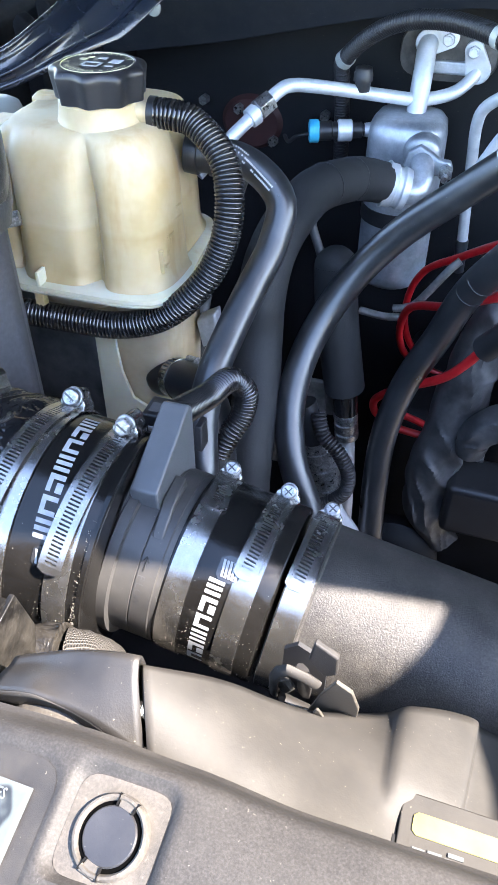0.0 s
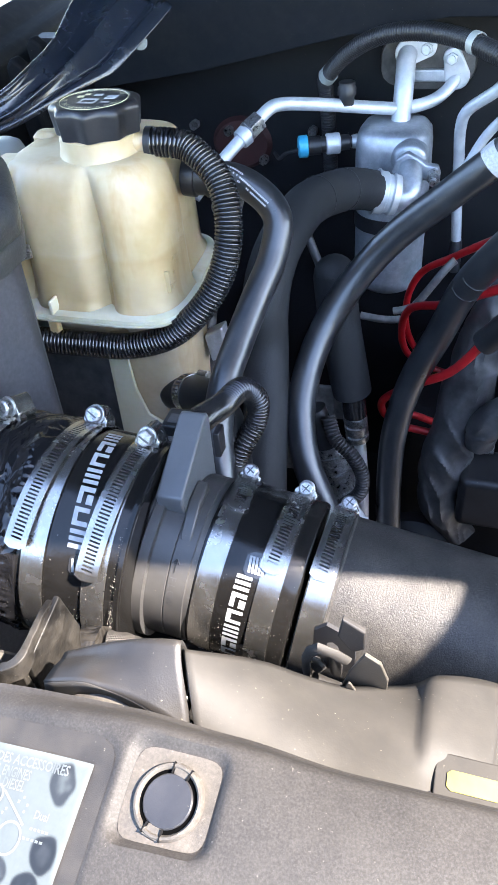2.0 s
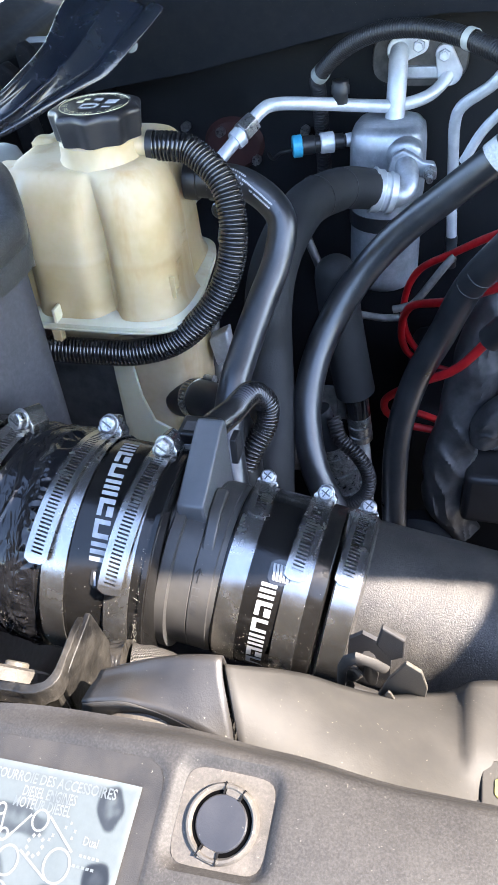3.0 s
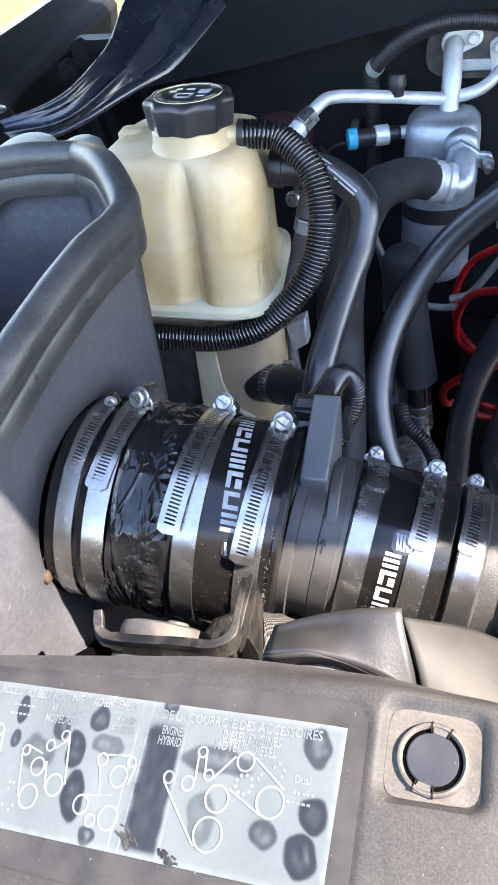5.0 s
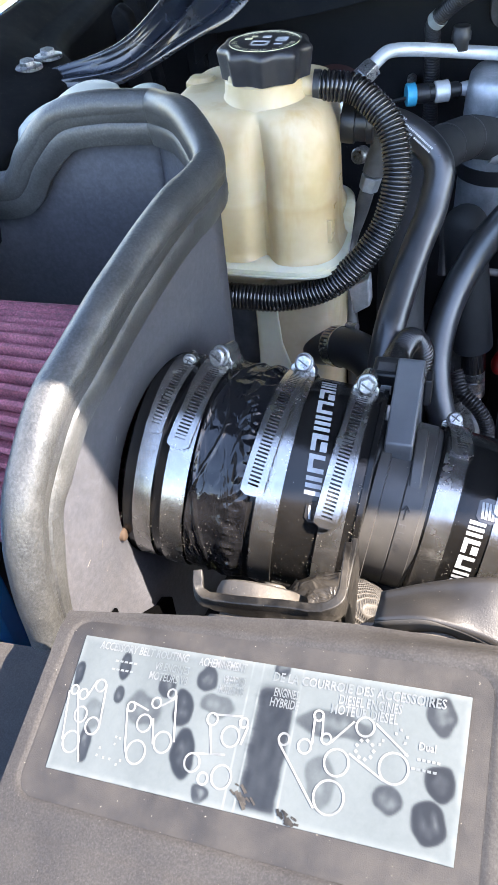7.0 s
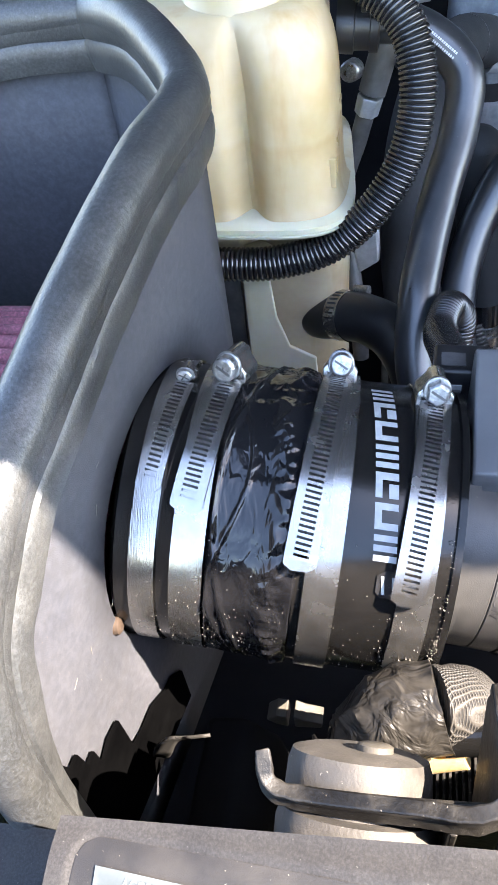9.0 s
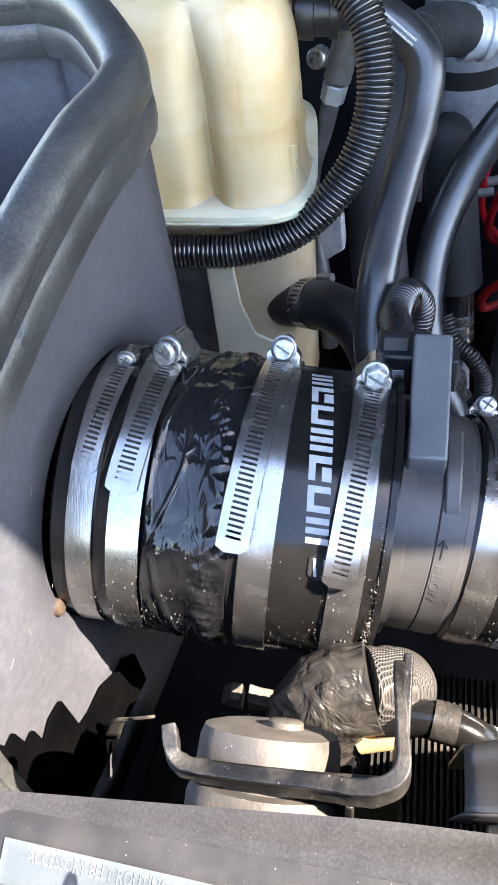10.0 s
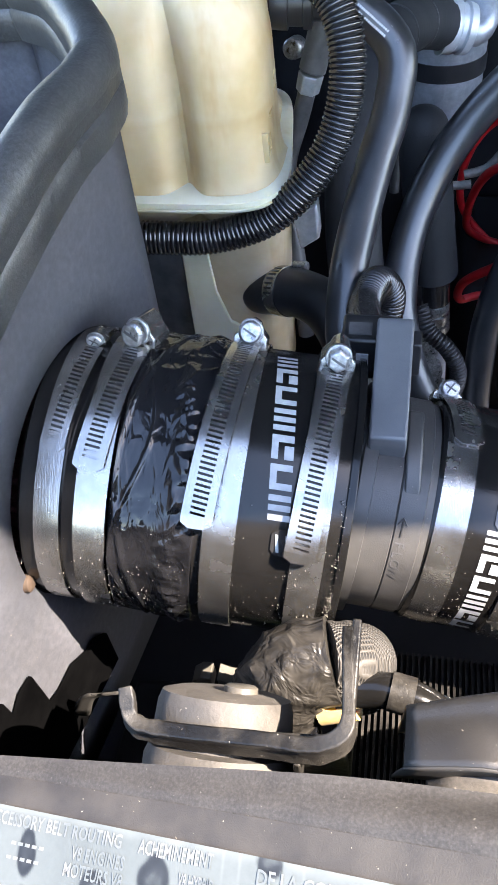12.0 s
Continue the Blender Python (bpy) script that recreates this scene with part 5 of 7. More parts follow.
hose_clamp(-0.2655, at_a, WAY_A, R_A - 0.001, 74, 122, "phillips", wide=0.0100, small=0.6, aside=0.0035)
hose_clamp(-0.2482, at_a, WAY_A, R_A, 69.5, 127, "slotted", skew=-0.0020, lap=0.0006, turn=12, small=1.22, aside=0.0040)
hose_clamp(-0.1982, at_a, WAY_A, R_A + 0.0006, 53.5, 140, "slotted", skew=-0.0085, lap=0.0028, small=1.18, aside=-0.0025)
hose_clamp(-0.1642, at_a, WAY_A, R_A, 68.3, 147, "hex", skew=-0.0030, lap=0.0022, small=1.18, aside=0.0016)

# dust grains caught on the lower front of the couplers and bands
rng = random.Random(21)
bm = bmesh.new()
for k in range(620):
    x = rng.uniform(-0.268, -0.058)
    if -0.150 < x < -0.112:
        continue
    at, way, r = (at_a, WAY_A, R_A) if x < -0.145 else (at_b, WAY_B, R_B + 0.0004)
    ph = radians(rng.triangular(128, 205, 185))
    on_band = min(abs(x - q) for q in (-0.2640, -0.2482, -0.1982, -0.1640, -0.1095, -0.0782, -0.0535)) < 0.0066
    lift = 0.0013 if on_band else (0.0016 if -0.242 < x < -0.206 else 0.0003)
    s = 0.00010 + 0.00020 * rng.random() ** 2
    p = ring_point(at(x), way, 0.0, ph, r + lift)
    bmesh.ops.create_icosphere(bm, subdivisions=1, radius=s, matrix=Matrix.Translation(p))
for k in range(150):
    p = ring_point(at_a(rng.gauss(-0.1536, 0.0007)), WAY_A, 0.0, radians(rng.triangular(112, 205, 178)), R_A + 0.0012)
    bmesh.ops.create_icosphere(bm, subdivisions=1, radius=0.00010 + 0.00022 * rng.random() ** 2, matrix=Matrix.Translation(p))
single("dust_grains", bm, "dust", "pale dust grains on the couplers and clamp bands", "dust", "stuff", smooth=False)

# sensor housing between the couplers
maf = thing("airflow_sensor_housing", tuple(at_b(-0.128)), "black plastic airflow sensor housing between two couplers", "sensor housing")
cm = Vector((-0.13, 0.2537, 1.0945))
wm = Vector((1, -0.03, -0.14))
part("barrel", revolve(cm, wm, [(-0.020, 0.050), (-0.0185, 0.0525), (-0.0130, 0.0525), (-0.0125, 0.0490), (-0.002, 0.0488), (-0.0015, 0.0482), (-0.001, 0.0488), (0.009, 0.0488), (0.0095, 0.0478), (0.0122, 0.0474), (0.0126, 0.0430)], 96), "black_satin", maf)
# neck coloured much darker than the barrel to stand for its shade
part("neck", revolve(cm, wm, [(0.010, 0.0425), (0.030, 0.0420)], 64), "matt_black", maf, "narrow neck, its shade put into a near-black colour")
profile = [(0.2440, 1.128), (0.2385, 1.1505), (0.2390, 1.1540), (0.283, 1.1745), (0.2875, 1.1745), (0.290, 1.171), (0.290, 1.120), (0.25, 1.120)]
part("sensor_body", prism(profile, -0.1408, -0.1258, lambda a, b, h: (h, a, b)), "sensor", maf, bevel=0.0012)
for x0, x1 in ((-0.1500, -0.1412), (-0.1254, -0.1190)):
    part("sensor_flange", prism([(0.220, 1.118), (0.2285, 1.138), (0.246, 1.1475), (0.262, 1.1485), (0.262, 1.12)], x0, x1, lambda a, b, h: (h, a, b - 0.14 * (h + 0.13))), "black_satin", maf, bevel=0.001)
part("connector", box((-0.1560, 0.288, 1.138), (-0.1330, 0.306, 1.161)), "black_plastic", maf, bevel=0.0015)
part("connector_tag", box((-0.1520, 0.2875, 1.1475), (-0.1440, 0.2882, 1.1535)), "grey_ink", maf, "small faded tag", smooth=False)
part("connector_tag", box((-0.1530, 0.2915, 1.1611), (-0.1430, 0.2995, 1.1614)), "tape_grey", maf, "small grey tag", smooth=False)
part("latch", box((-0.1255, 0.290, 1.140), (-0.1215, 0.300, 1.158)), "black_plastic", maf, bevel=0.0008)
# raised word FLOW with an arrow along the round
u, e1, e2 = axes(wm)
for k, ch in enumerate("FLOW"):
    ph = radians(147 + 5.2 * k)
    out = e1 * math.cos(ph) + e2 * math.sin(ph)
    along = -e1 * math.sin(ph) + e2 * math.cos(ph)
    m = Matrix((along, out.cross(along), out)).transposed().to_4x4()
    m.translation = cm + u * 0.0015 + out * 0.0490
    part("raised_letter", text_mesh(ch, 0.0058, m), "tape_grey", maf, smooth=False)
bm = bmesh.new()
for seg in (((0.0015, 134), (0.0015, 143)), ((0.0015, 134), (-0.0005, 137.5)), ((0.0015, 134), (0.0035, 137.5))):
    pts = []
    for s, phi in seg:
        pts.append(ring_point(cm, wm, s, radians(phi), 0.0490))
    sweep([pts[0], pts[1]], 0.00035, 6, bm)
part("raised_arrow", bm, "band", maf)

coup2 = thing("throttle_coupler", tuple(at_b(-0.085)), "smaller black rubber coupler with faded white marks", "coupler")
part("sleeve", revolve(at_b(-0.0905), WAY_B, [(-0.0285, 0.045), (-0.028, R_B), (-0.0265, R_B + 0.0006), (0.0265, R_B + 0.0004), (0.0275, R_B - 0.0005), (0.028, 0.045)], 110), "coupler", coup2)
wrap_bars(coup2, at_b, WAY_B, R_B + 0.0006, -0.0918, 132, 198, 6, 0.0085, (-0.0880, 117, 132, 0.0060, 5), -0.001)
hose_clamp(-0.1100, at_b, WAY_B, R_B, 35, 90, "phillips", skew=0.0020, aside=-0.0040)
hose_clamp(-0.0782, at_b, WAY_B, R_B, 48, 122, "phillips", skew=-0.002)
hose_clamp(-0.0535, at_b, WAY_B, R_B - 0.0015, 30, 117, "phillips", skew=-0.0015)

pipe = thing("intake_pipe", tuple(at_b(0.1)), "grained black plastic intake pipe, partly in the sun", "intake pipe")
part("tube", revolve(at_b(0.0), WAY_B, [(-0.0615, 0.044), (-0.061, R_B - 0.001), (-0.0470, R_B - 0.001), (-0.0460, 0.0478), (0.30, 0.0478), (0.301, 0.04)], 110), "pipe", pipe)


# ---- coolant reservoir ----
tank = thing("coolant_tank", (-0.275, 0.50, 1.0), "yellowed translucent plastic coolant tank with a black cap", "coolant tank")


def tank_section(z, grow, shrink=0.0, groove=1.0, n=160, p=5.0, set_in=0.004):
    """Plan of the tank at one height: two lobes to the front with a valley between them, the rear part set in."""
    x0, x1, y0, y1 = -0.352 - grow, -0.2095 + grow, 0.4385 - grow, 0.584 + grow
    cx, cy = (x0 + x1) / 2, (y0 + y1) / 2
    out = []
    for k in range(n):
        a = 2 * math.pi * k / n
        c, s = math.cos(a), math.sin(a)
        rad = (abs(c) ** p + abs(s) ** p) ** (-1 / p)
        x, y = cx + (x1 - x0) / 2 * rad * c, cy + (y1 - y0) / 2 * rad * s
        if s < 0:
            for gx, deep, wide in ((-0.2625, 0.0155, 0.0072), (-0.329, 0.0130, 0.0070)):
                y += groove * deep * math.exp(-abs((x - gx) / wide) ** 1.6) * min(1, -s * 1.6)
        if c > 0.5:
            x -= groove * 0.0085 * swell(y, 0.497, 0.507)
        if c > 0:
            x -= set_in * swell(y, 0.43, 0.60)
        out.append(Vector((cx + (x - cx) * (1 - shrink), cy + (y - cy) * (1 - shrink), z)))
    return out


def stack(sections, bm=None, cap=True):
    bm = bm or bmesh.new()
    rings = [[bm.verts.new(p) for p in s] for s in sections]
    n = len(rings[0])
    for a, b in zip(rings, rings[1:]):
        for k in range(n):
            bm.faces.new((a[k], a[(k + 1) % n], b[(k + 1) % n], b[k]))
    if cap:
        bm.faces.new(rings[0][::-1])
        bm.faces.new(rings[-1])
    return bm


body = [tank_section(1.138, 0.0035, groove=1.0), tank_section(1.1405, 0.0010, groove=1.0), tank_section(1.146, -0.0005, groove=1.0)]
for k in range(8):
    body.append(tank_section(1.152 + 0.0076 * k, -0.0012 - 0.0003 * k, groove=1.0))
for k in range(1, 13):
    f = k / 12
    body.append(tank_section(1.2052 + 0.0395 * math.sin(f * math.pi / 2), -0.0033 - 0.002 * f, shrink=0.26 * (1 - math.cos(f * math.pi / 2)), groove=(1 - f) ** 0.9))
body.append(tank_section(1.2460, -0.0055, shrink=0.45, groove=0.0, p=3.4))
part("tank_body", stack(body), "tank", tank)
part("weld_flange", stack([tank_section(z, g, groove=0.0, set_in=0.0135) for z, g in ((1.1300, 0.004), (1.1304, 0.0078), (1.1322, 0.0088), (1.1328, 0.0076), (1.1340, 0.0076), (1.1346, 0.0090), (1.1372, 0.0088), (1.1378, 0.0070), (1.1386, 0.0060), (1.1390, -0.002))]), "tank_pale", tank, "pale weld flange")
part("lower_body", stack([tank_section(1.100, -0.030, shrink=0.1, groove=0.5), tank_section(1.108, -0.016, groove=0.6), tank_section(1.130, -0.006, groove=0.6)]), "tank_low", tank, "stained lower half")


def squircle(cx, cy, hx, hy, z, n=48, p=4.0):
    out = []
    for k in range(n):
        a = 2 * math.pi * k / n
        c, s = math.cos(a), math.sin(a)
        rad = (abs(c) ** p + abs(s) ** p) ** (-1 / p)
        out.append(Vector((cx + hx * rad * c, cy + hy * rad * s, z)))
    return out


part("lower_column", stack([squircle(-0.247, 0.495, 0.037, 0.033, 0.96), squircle(-0.247, 0.492, 0.037, 0.034, 1.03), squircle(-0.2480, 0.49, 0.040, 0.036, 1.11)]), "tank_low", tank)
fin = [(-0.2665, 1.108), (-0.2735, 1.100), (-0.2745, 0.98), (-0.226, 0.98), (-0.228, 1.025), (-0.246, 1.035), (-0.2535, 1.06), (-0.2575, 1.108)]
part("web", prism(fin, 0.4455, 0.4485, lambda a, b, h: (a, h, b)), "tank_pale", tank, "pale plastic web", bevel=0.0006)
part("rib", box((-0.3050, 0.4275, 1.1385), (-0.3022, 0.4385, 1.1500)), "tank_pale", tank, bevel=0.0008)
part("tab", box((-0.312, 0.4315, 1.118), (-0.304, 0.438, 1.1315)), "tank", tank, bevel=0.001)
part("neck", revolve((-0.268, 0.49, 1.235), (0, 0, 1), [(0.004, 0.0330), (0.0090, 0.0308), (0.0115, 0.0297), (0.0135, 0.0289), (0.0160, 0.0286), (0.0180, 0.0282), (0.0225, 0.0280), (0.0235, 0.0268), (0.030, 0.0262)], 64), "tank", tank)
part("overflow_nipple", sweep([Vector((-0.246, 0.493, 1.2505)), Vector((-0.226, 0.498, 1.2490))], lambda i, f: 0.0085 - 0.002 * f, 18), "tank", tank)
for dy, z, w, hgt in ((0.0, 1.150, 0.002, 0.018), (0.005, 1.152, 0.007, 0.003), (0.010, 1.152, 0.002, 0.012), (0.016, 1.158, 0.008, 0.003), (0.016, 1.164, 0.002, 0.010), (0.022, 1.164, 0.002, 0.012), (0.012, 1.172, 0.010, 0.003), (0.028, 1.178, 0.009, 0.003), (0.030, 1.186, 0.008, 0.003)):
    part("moulded_mark", box((-0.2165, 0.455 + dy, z), (-0.2126, 0.455 + dy + w, z + hgt)), "tank", tank, bevel=0.0004)
for x, y, z in ((-0.334, 0.475, 1.2380), (-0.326, 0.520, 1.2420)):
    part("moulded_lug", stack([squircle(x, y, 0.013, 0.010, z - 0.02, 24), squircle(x, y, 0.012, 0.009, z + 0.003, 24), squircle(x, y, 0.009, 0.006, z + 0.006, 24)]), "tank", tank)
# cap with a scalloped grip, wider at the top
cap_c = Vector((-0.2662, 0.4905, 1.2585))
sections = []
for z, r0, deep in ((0.0000, 0.0315, 0.8), (0.0006, 0.0332, 1.0), (0.0080, 0.0342, 1.0), (0.0150, 0.0352, 1.0), (0.0172, 0.0356, 1.0), (0.0188, 0.0352, 0.95), (0.0204, 0.0338, 0.8), (0.0214, 0.0316, 0.5), (0.0219, 0.0290, 0.15), (0.0220, 0.0272, 0.0), (0.0216, 0.0268, 0.0)):
    ring = []
    for k in range(180):
        a = 2 * math.pi * k / 180 + 0.2
        r = r0 - 0.0042 * deep * abs(math.sin(4.5 * a)) ** 1.4
        ring.append(cap_c + Vector((0.95 * r * math.cos(a), 0.95 * r * math.sin(a), z)))
    sections.append(ring)
tank_cap = part("cap", stack(sections), "cap_black", tank, "black scalloped screw cap")
part("gold_ring", revolve(cap_c, (0, 0, 1), [(0.0217, 0.0246), (0.0221, 0.0246), (0.0221, 0.0243), (0.0217, 0.0243)], 64, closed=True), "gold_ink", tank_cap, "thin gold ring")
for word, r, mid_a, gap, size in (("NE PAS OUVRIR A CHAUD", 0.0212, -90, 8.0, 0.0054), ("NEVER OPEN HOT", 0.0212, 90, -8.6, 0.0054)):
    for k, ch in enumerate(word):
        if ch == " ":
            continue
        a = mid_a + gap * (k - (len(word) - 1) / 2)
        m = Matrix.Translation(cap_c + Vector((r * math.cos(radians(a)), r * math.sin(radians(a)), 0.0221))) @ pose(0, 0, 0, 0, 0, a + 90 if gap > 0 else a - 90)
        part("letter", text_mesh(ch, size, m), "gold_ink", tank_cap, smooth=False)
for x0, y0, x1, y1 in ((-0.009, -0.009, 0.004, -0.0072), (-0.009, -0.009, -0.0072, 0.001), (0.0022, -0.009, 0.004, 0.001), (-0.009, -0.0006, 0.004, 0.0012), (-0.0155, 0.004, -0.0105, 0.008), (0.007, 0.002, 0.015, 0.010), (0.008, -0.0065, 0.014, -0.0045), (-0.004, 0.009, 0.002, 0.013), (-0.012, 0.010, -0.008, 0.013)):
    part("symbol", box((cap_c.x + x0, cap_c.y + y0, cap_c.z + 0.0215), (cap_c.x + x1, cap_c.y + y1, cap_c.z + 0.0219)), "gold_ink" if x0 < -0.0095 else "grey_ink", tank_cap, smooth=False)

# second, milky container behind the shield: a row of rounded ribs stepping down to the fender
jug = thing("washer_bottle", (-0.44, 0.53, 1.05), "milky white plastic container with rounded ribs behind the shield", "container")
for x, z, w in ((-0.378, 1.2385, 0.019), (-0.424, 1.2405, 0.026), (-0.4600, 1.2245, 0.021), (-0.4840, 1.205, 0.019), (-0.5030, 1.188, 0.017), (-0.5170, 1.172, 0.016)):
    secs = [squircle(x, 0.510, w * g, 0.042 * g2, zz, 40, 2.6) for zz, g, g2 in ((1.05, 1.0, 1.0), (z - 0.030, 1.0, 1.0), (z - 0.014, 0.98, 0.97), (z - 0.006, 0.86, 0.88), (z - 0.0015, 0.62, 0.68), (z, 0.30, 0.35))]
    part("rib", stack(secs), "white_plastic", jug)


# ---- hoses ----
def hose(name, pts, r, material, label, category="hose", segs=22, step=0.006, dome=False):
    """A smooth hose along the points; dome: its first end is rounded off."""
    th = thing(name, pts[0], label, category)
    path = even(spline(pts, 10), step)
    size = (lambda i, f: r * math.sqrt(max(0.02, 1 - (1 - min(1.0, i * step / (0.5 * r))) ** 2))) if dome else r
    part("tube", sweep(path, size, segs), material, th)
    return th


vent = thing("vent_hose", (-0.2335, 0.4992, 1.2484), "black corrugated plastic vent hose curling down from the tank", "hose")
H1 = spline([(-0.232, 0.4975, 1.2490), (-0.216, 0.499, 1.2485), (-0.2006, 0.4991, 1.2443), (-0.1774, 0.4891, 1.2255), (-0.169, 0.4762, 1.1963), (-0.1738, 0.4642, 1.1648), (-0.1901, 0.4524, 1.1389), (-0.2156, 0.444, 1.1182), (-0.2494, 0.4393, 1.1087), (-0.2842, 0.437, 1.1085), (-0.3189, 0.4328, 1.1111), (-0.345, 0.432, 1.112)], 14)
part("tube", corrugated(H1, 0.0107, 0.0030, 0.0014), "gloss_black", vent)
part("cuff", revolve((-0.2325, 0.4974, 1.2490), (1, 0.09, -0.02), [(-0.001, 0.0085), (-0.001, 0.0112), (0.0035, 0.0112), (0.0035, 0.0085)], 28, closed=True), "black_plastic", vent)

hose2 = hose("overflow_hose", [(-0.2165, 0.5245, 1.2148), (-0.1761, 0.5288, 1.2116), (-0.145, 0.5202, 1.1905), (-0.1436, 0.5011, 1.1639), (-0.1515, 0.4741, 1.1406), (-0.158, 0.4447, 1.1198), (-0.1622, 0.414, 1.0998), (-0.1616, 0.3888, 1.0749), (-0.1531, 0.3645, 1.0476), (-0.15, 0.35, 1.02)], 0.0116, "rubber", "smooth black rubber coolant hose with faded print")
part("quick_connector", revolve((-0.212, 0.5245, 1.2148), (1, 0.05, -0.05), [(-0.006, 0.0150), (0.0, 0.0155), (0.004, 0.0155), (0.0045, 0.0135), (0.013, 0.0135), (0.0135, 0.0150), (0.018, 0.0150), (0.019, 0.0125)], 36), "black_plastic", hose2)
part("connector_clip", box((-0.203, 0.508, 1.226), (-0.197, 0.520, 1.2345)), "black_plastic", hose2, bevel=0.001)
# faded print on the hose: plain bars
bm = bmesh.new()
line = even(spline([(-0.192, 0.5275, 1.2138), (-0.1761, 0.5288, 1.2116), (-0.145, 0.5202, 1.1905)], 14), 0.0015)
rng = random.Random(8)
for i in range(2, len(line) - 5):
    w = (line[i + 1] - line[i - 1]).normalized()
    n = Vector((-0.05, -0.75, 0.66))
    n = (n - w * n.dot(w)).normalized()
    s = n.cross(w)
    for off, keep in ((0.0035, 0.75), (0.0005, 0.9 if i > 14 else 0.5), (-0.0025, 0.85 if i > 18 else 0.2)):
        if rng.random() < keep:
            p = line[i] + (n * math.cos(off / 0.0116) + s * math.sin(off / 0.0116)) * 0.01175
            q = 0.0007 if off else 0.0011
            bm.faces.new([bm.verts.new(p + w * a * 0.0005 + s * b * q) for a, b in ((-1, -1), (1, -1), (1, 1), (-1, 1))])
part("faded_print", bm, "grey_ink", hose2)

ac = hose("insulated_line", [(-0.108, 0.797, 1.100), (-0.120, 0.770, 1.112), (-0.134, 0.74, 1.122), (-0.154, 0.68, 1.132), (-0.162, 0.62, 1.130), (-0.168, 0.58, 1.113), (-0.169, 0.555, 1.085), (-0.168, 0.545, 1.045), (-0.160, 0.51, 1.000), (-0.155, 0.47, 0.95), (-0.15, 0.45, 0.88)], 0.0215, "foam", "thick matt black insulated air-conditioning line")
for p, w in (((-0.134, 0.74, 1.122), (-0.25, -0.9, 0.3)), ((-0.150, 0.695, 1.131), (-0.3, -0.95, 0.12))):
    part("seam_ring", revolve(p, w, [(-0.0008, 0.0212), (-0.0006, 0.0219), (0.0006, 0.0219), (0.0008, 0.0212)], 30, closed=True), "black_plastic", ac)
heater = hose("heater_hose", [(0.075, 0.585, 1.262), (0.0411, 0.590, 1.236), (0.0111, 0.5939, 1.2078), (-0.0232, 0.5992, 1.1751), (-0.0576, 0.6027, 1.1421), (-0.0877, 0.5975, 1.1069), (-0.1117, 0.5789, 1.0709), (-0.1264, 0.5499, 1.0361), (-0.1292, 0.5178, 1.0013), (-0.1182, 0.4894, 0.9649), (-0.0979, 0.4718, 0.9279), (-0.08, 0.46, 0.89)], 0.0132, "rubber", "long smooth black heater hose arching across the bay")
part("pale_tape", revolve((0.0136, 0.5935, 1.2102), (-0.70, 0.07, -0.68), [(-0.0070, 0.0133), (-0.0070, 0.0139), (0.0050, 0.0139), (0.0050, 0.0133)], 32, closed=True), "grey_ink", heater, "pale grey tape ring")
rh = hose("coolant_hose", [(0.055, 0.50, 1.215), (0.0207, 0.5429, 1.1526), (0.0007, 0.5734, 1.1049), (-0.0162, 0.5921, 1.0487), (-0.0375, 0.5974, 0.9903), (-0.0496, 0.591, 0.9292), (-0.0503, 0.5791, 0.8675), (-0.0459, 0.5654, 0.8059), (-0.04, 0.55, 0.75)], 0.0132, "rubber", "smooth black coolant hose with a faint ring mark")
part("ring_mark", revolve((0.0105, 0.5585, 1.1290), (-0.42, 0.52, -0.80), [(-0.0005, 0.0131), (-0.0005, 0.0135), (0.0005, 0.0135), (0.0005, 0.0131)], 30, closed=True), "tape_grey", rh)
part("ring_mark", revolve((0.0035, 0.5690, 1.1125), (-0.38, 0.48, -0.85), [(-0.0003, 0.0131), (-0.0003, 0.0134), (0.0003, 0.0134), (0.0003, 0.0131)], 30, closed=True), "tape_grey", rh)

lower = hose("tank_outlet_hose", [(-0.232, 0.4735, 1.044), (-0.2235, 0.4655, 1.048), (-0.2100, 0.4570, 1.055), (-0.190, 0.443, 1.062), (-0.172, 0.425, 1.062), (-0.158, 0.40, 1.05), (-0.15, 0.38, 1.0)], 0.0165, "hose_dark", "short black rubber hose clamped to the tank outlet", step=0.002, dome=True)
cl = Vector((-0.2075, 0.4560, 1.0556))
part("clamp_band", revolve(cl, (0.75, -0.5, 0.35), [(-0.0055, 0.0165), (-0.0055, 0.0174), (0.0055, 0.0174), (0.0055, 0.0165)], 48, closed=True), "steel", lower, "steel clamp band")
part("clamp_screw", disc_screw(cl + Vector((0.010, 0.006, 0.0165)), (0.8, -0.3, 0.2), 0.0038, 0.010, 16), "zinc", lower)
for k in range(7):
    a = radians(75 + 11 * k)
    u, e1, e2 = axes((0.75, -0.5, 0.35))
    part("clamp_slot", box((-0.0035, -0.0006, -0.0002), (0.0035, 0.0006, 0.0002), Matrix.Translation(cl + (e1 * math.cos(a) + e2 * math.sin(a)) * 0.0175) @ Matrix((u, -e1 * math.sin(a) + e2 * math.cos(a), e1 * math.cos(a) + e2 * math.sin(a))).transposed().to_4x4()), "black_plastic", lower, smooth=False)

conduit = thing("sensor_conduit", (-0.131, 0.31, 1.158), "short black corrugated wire conduit at the sensor", "conduit")
part("tube", corrugated(spline([(-0.145, 0.300, 1.150), (-0.148, 0.335, 1.132), (-0.150, 0.372, 1.113), (-0.1445, 0.402, 1.107), (-0.1365, 0.412, 1.091), (-0.138, 0.408, 1.072), (-0.147, 0.395, 1.055), (-0.16, 0.38, 1.02)], 12), 0.0092, 0.0028, 0.0011), "gloss_black", conduit)

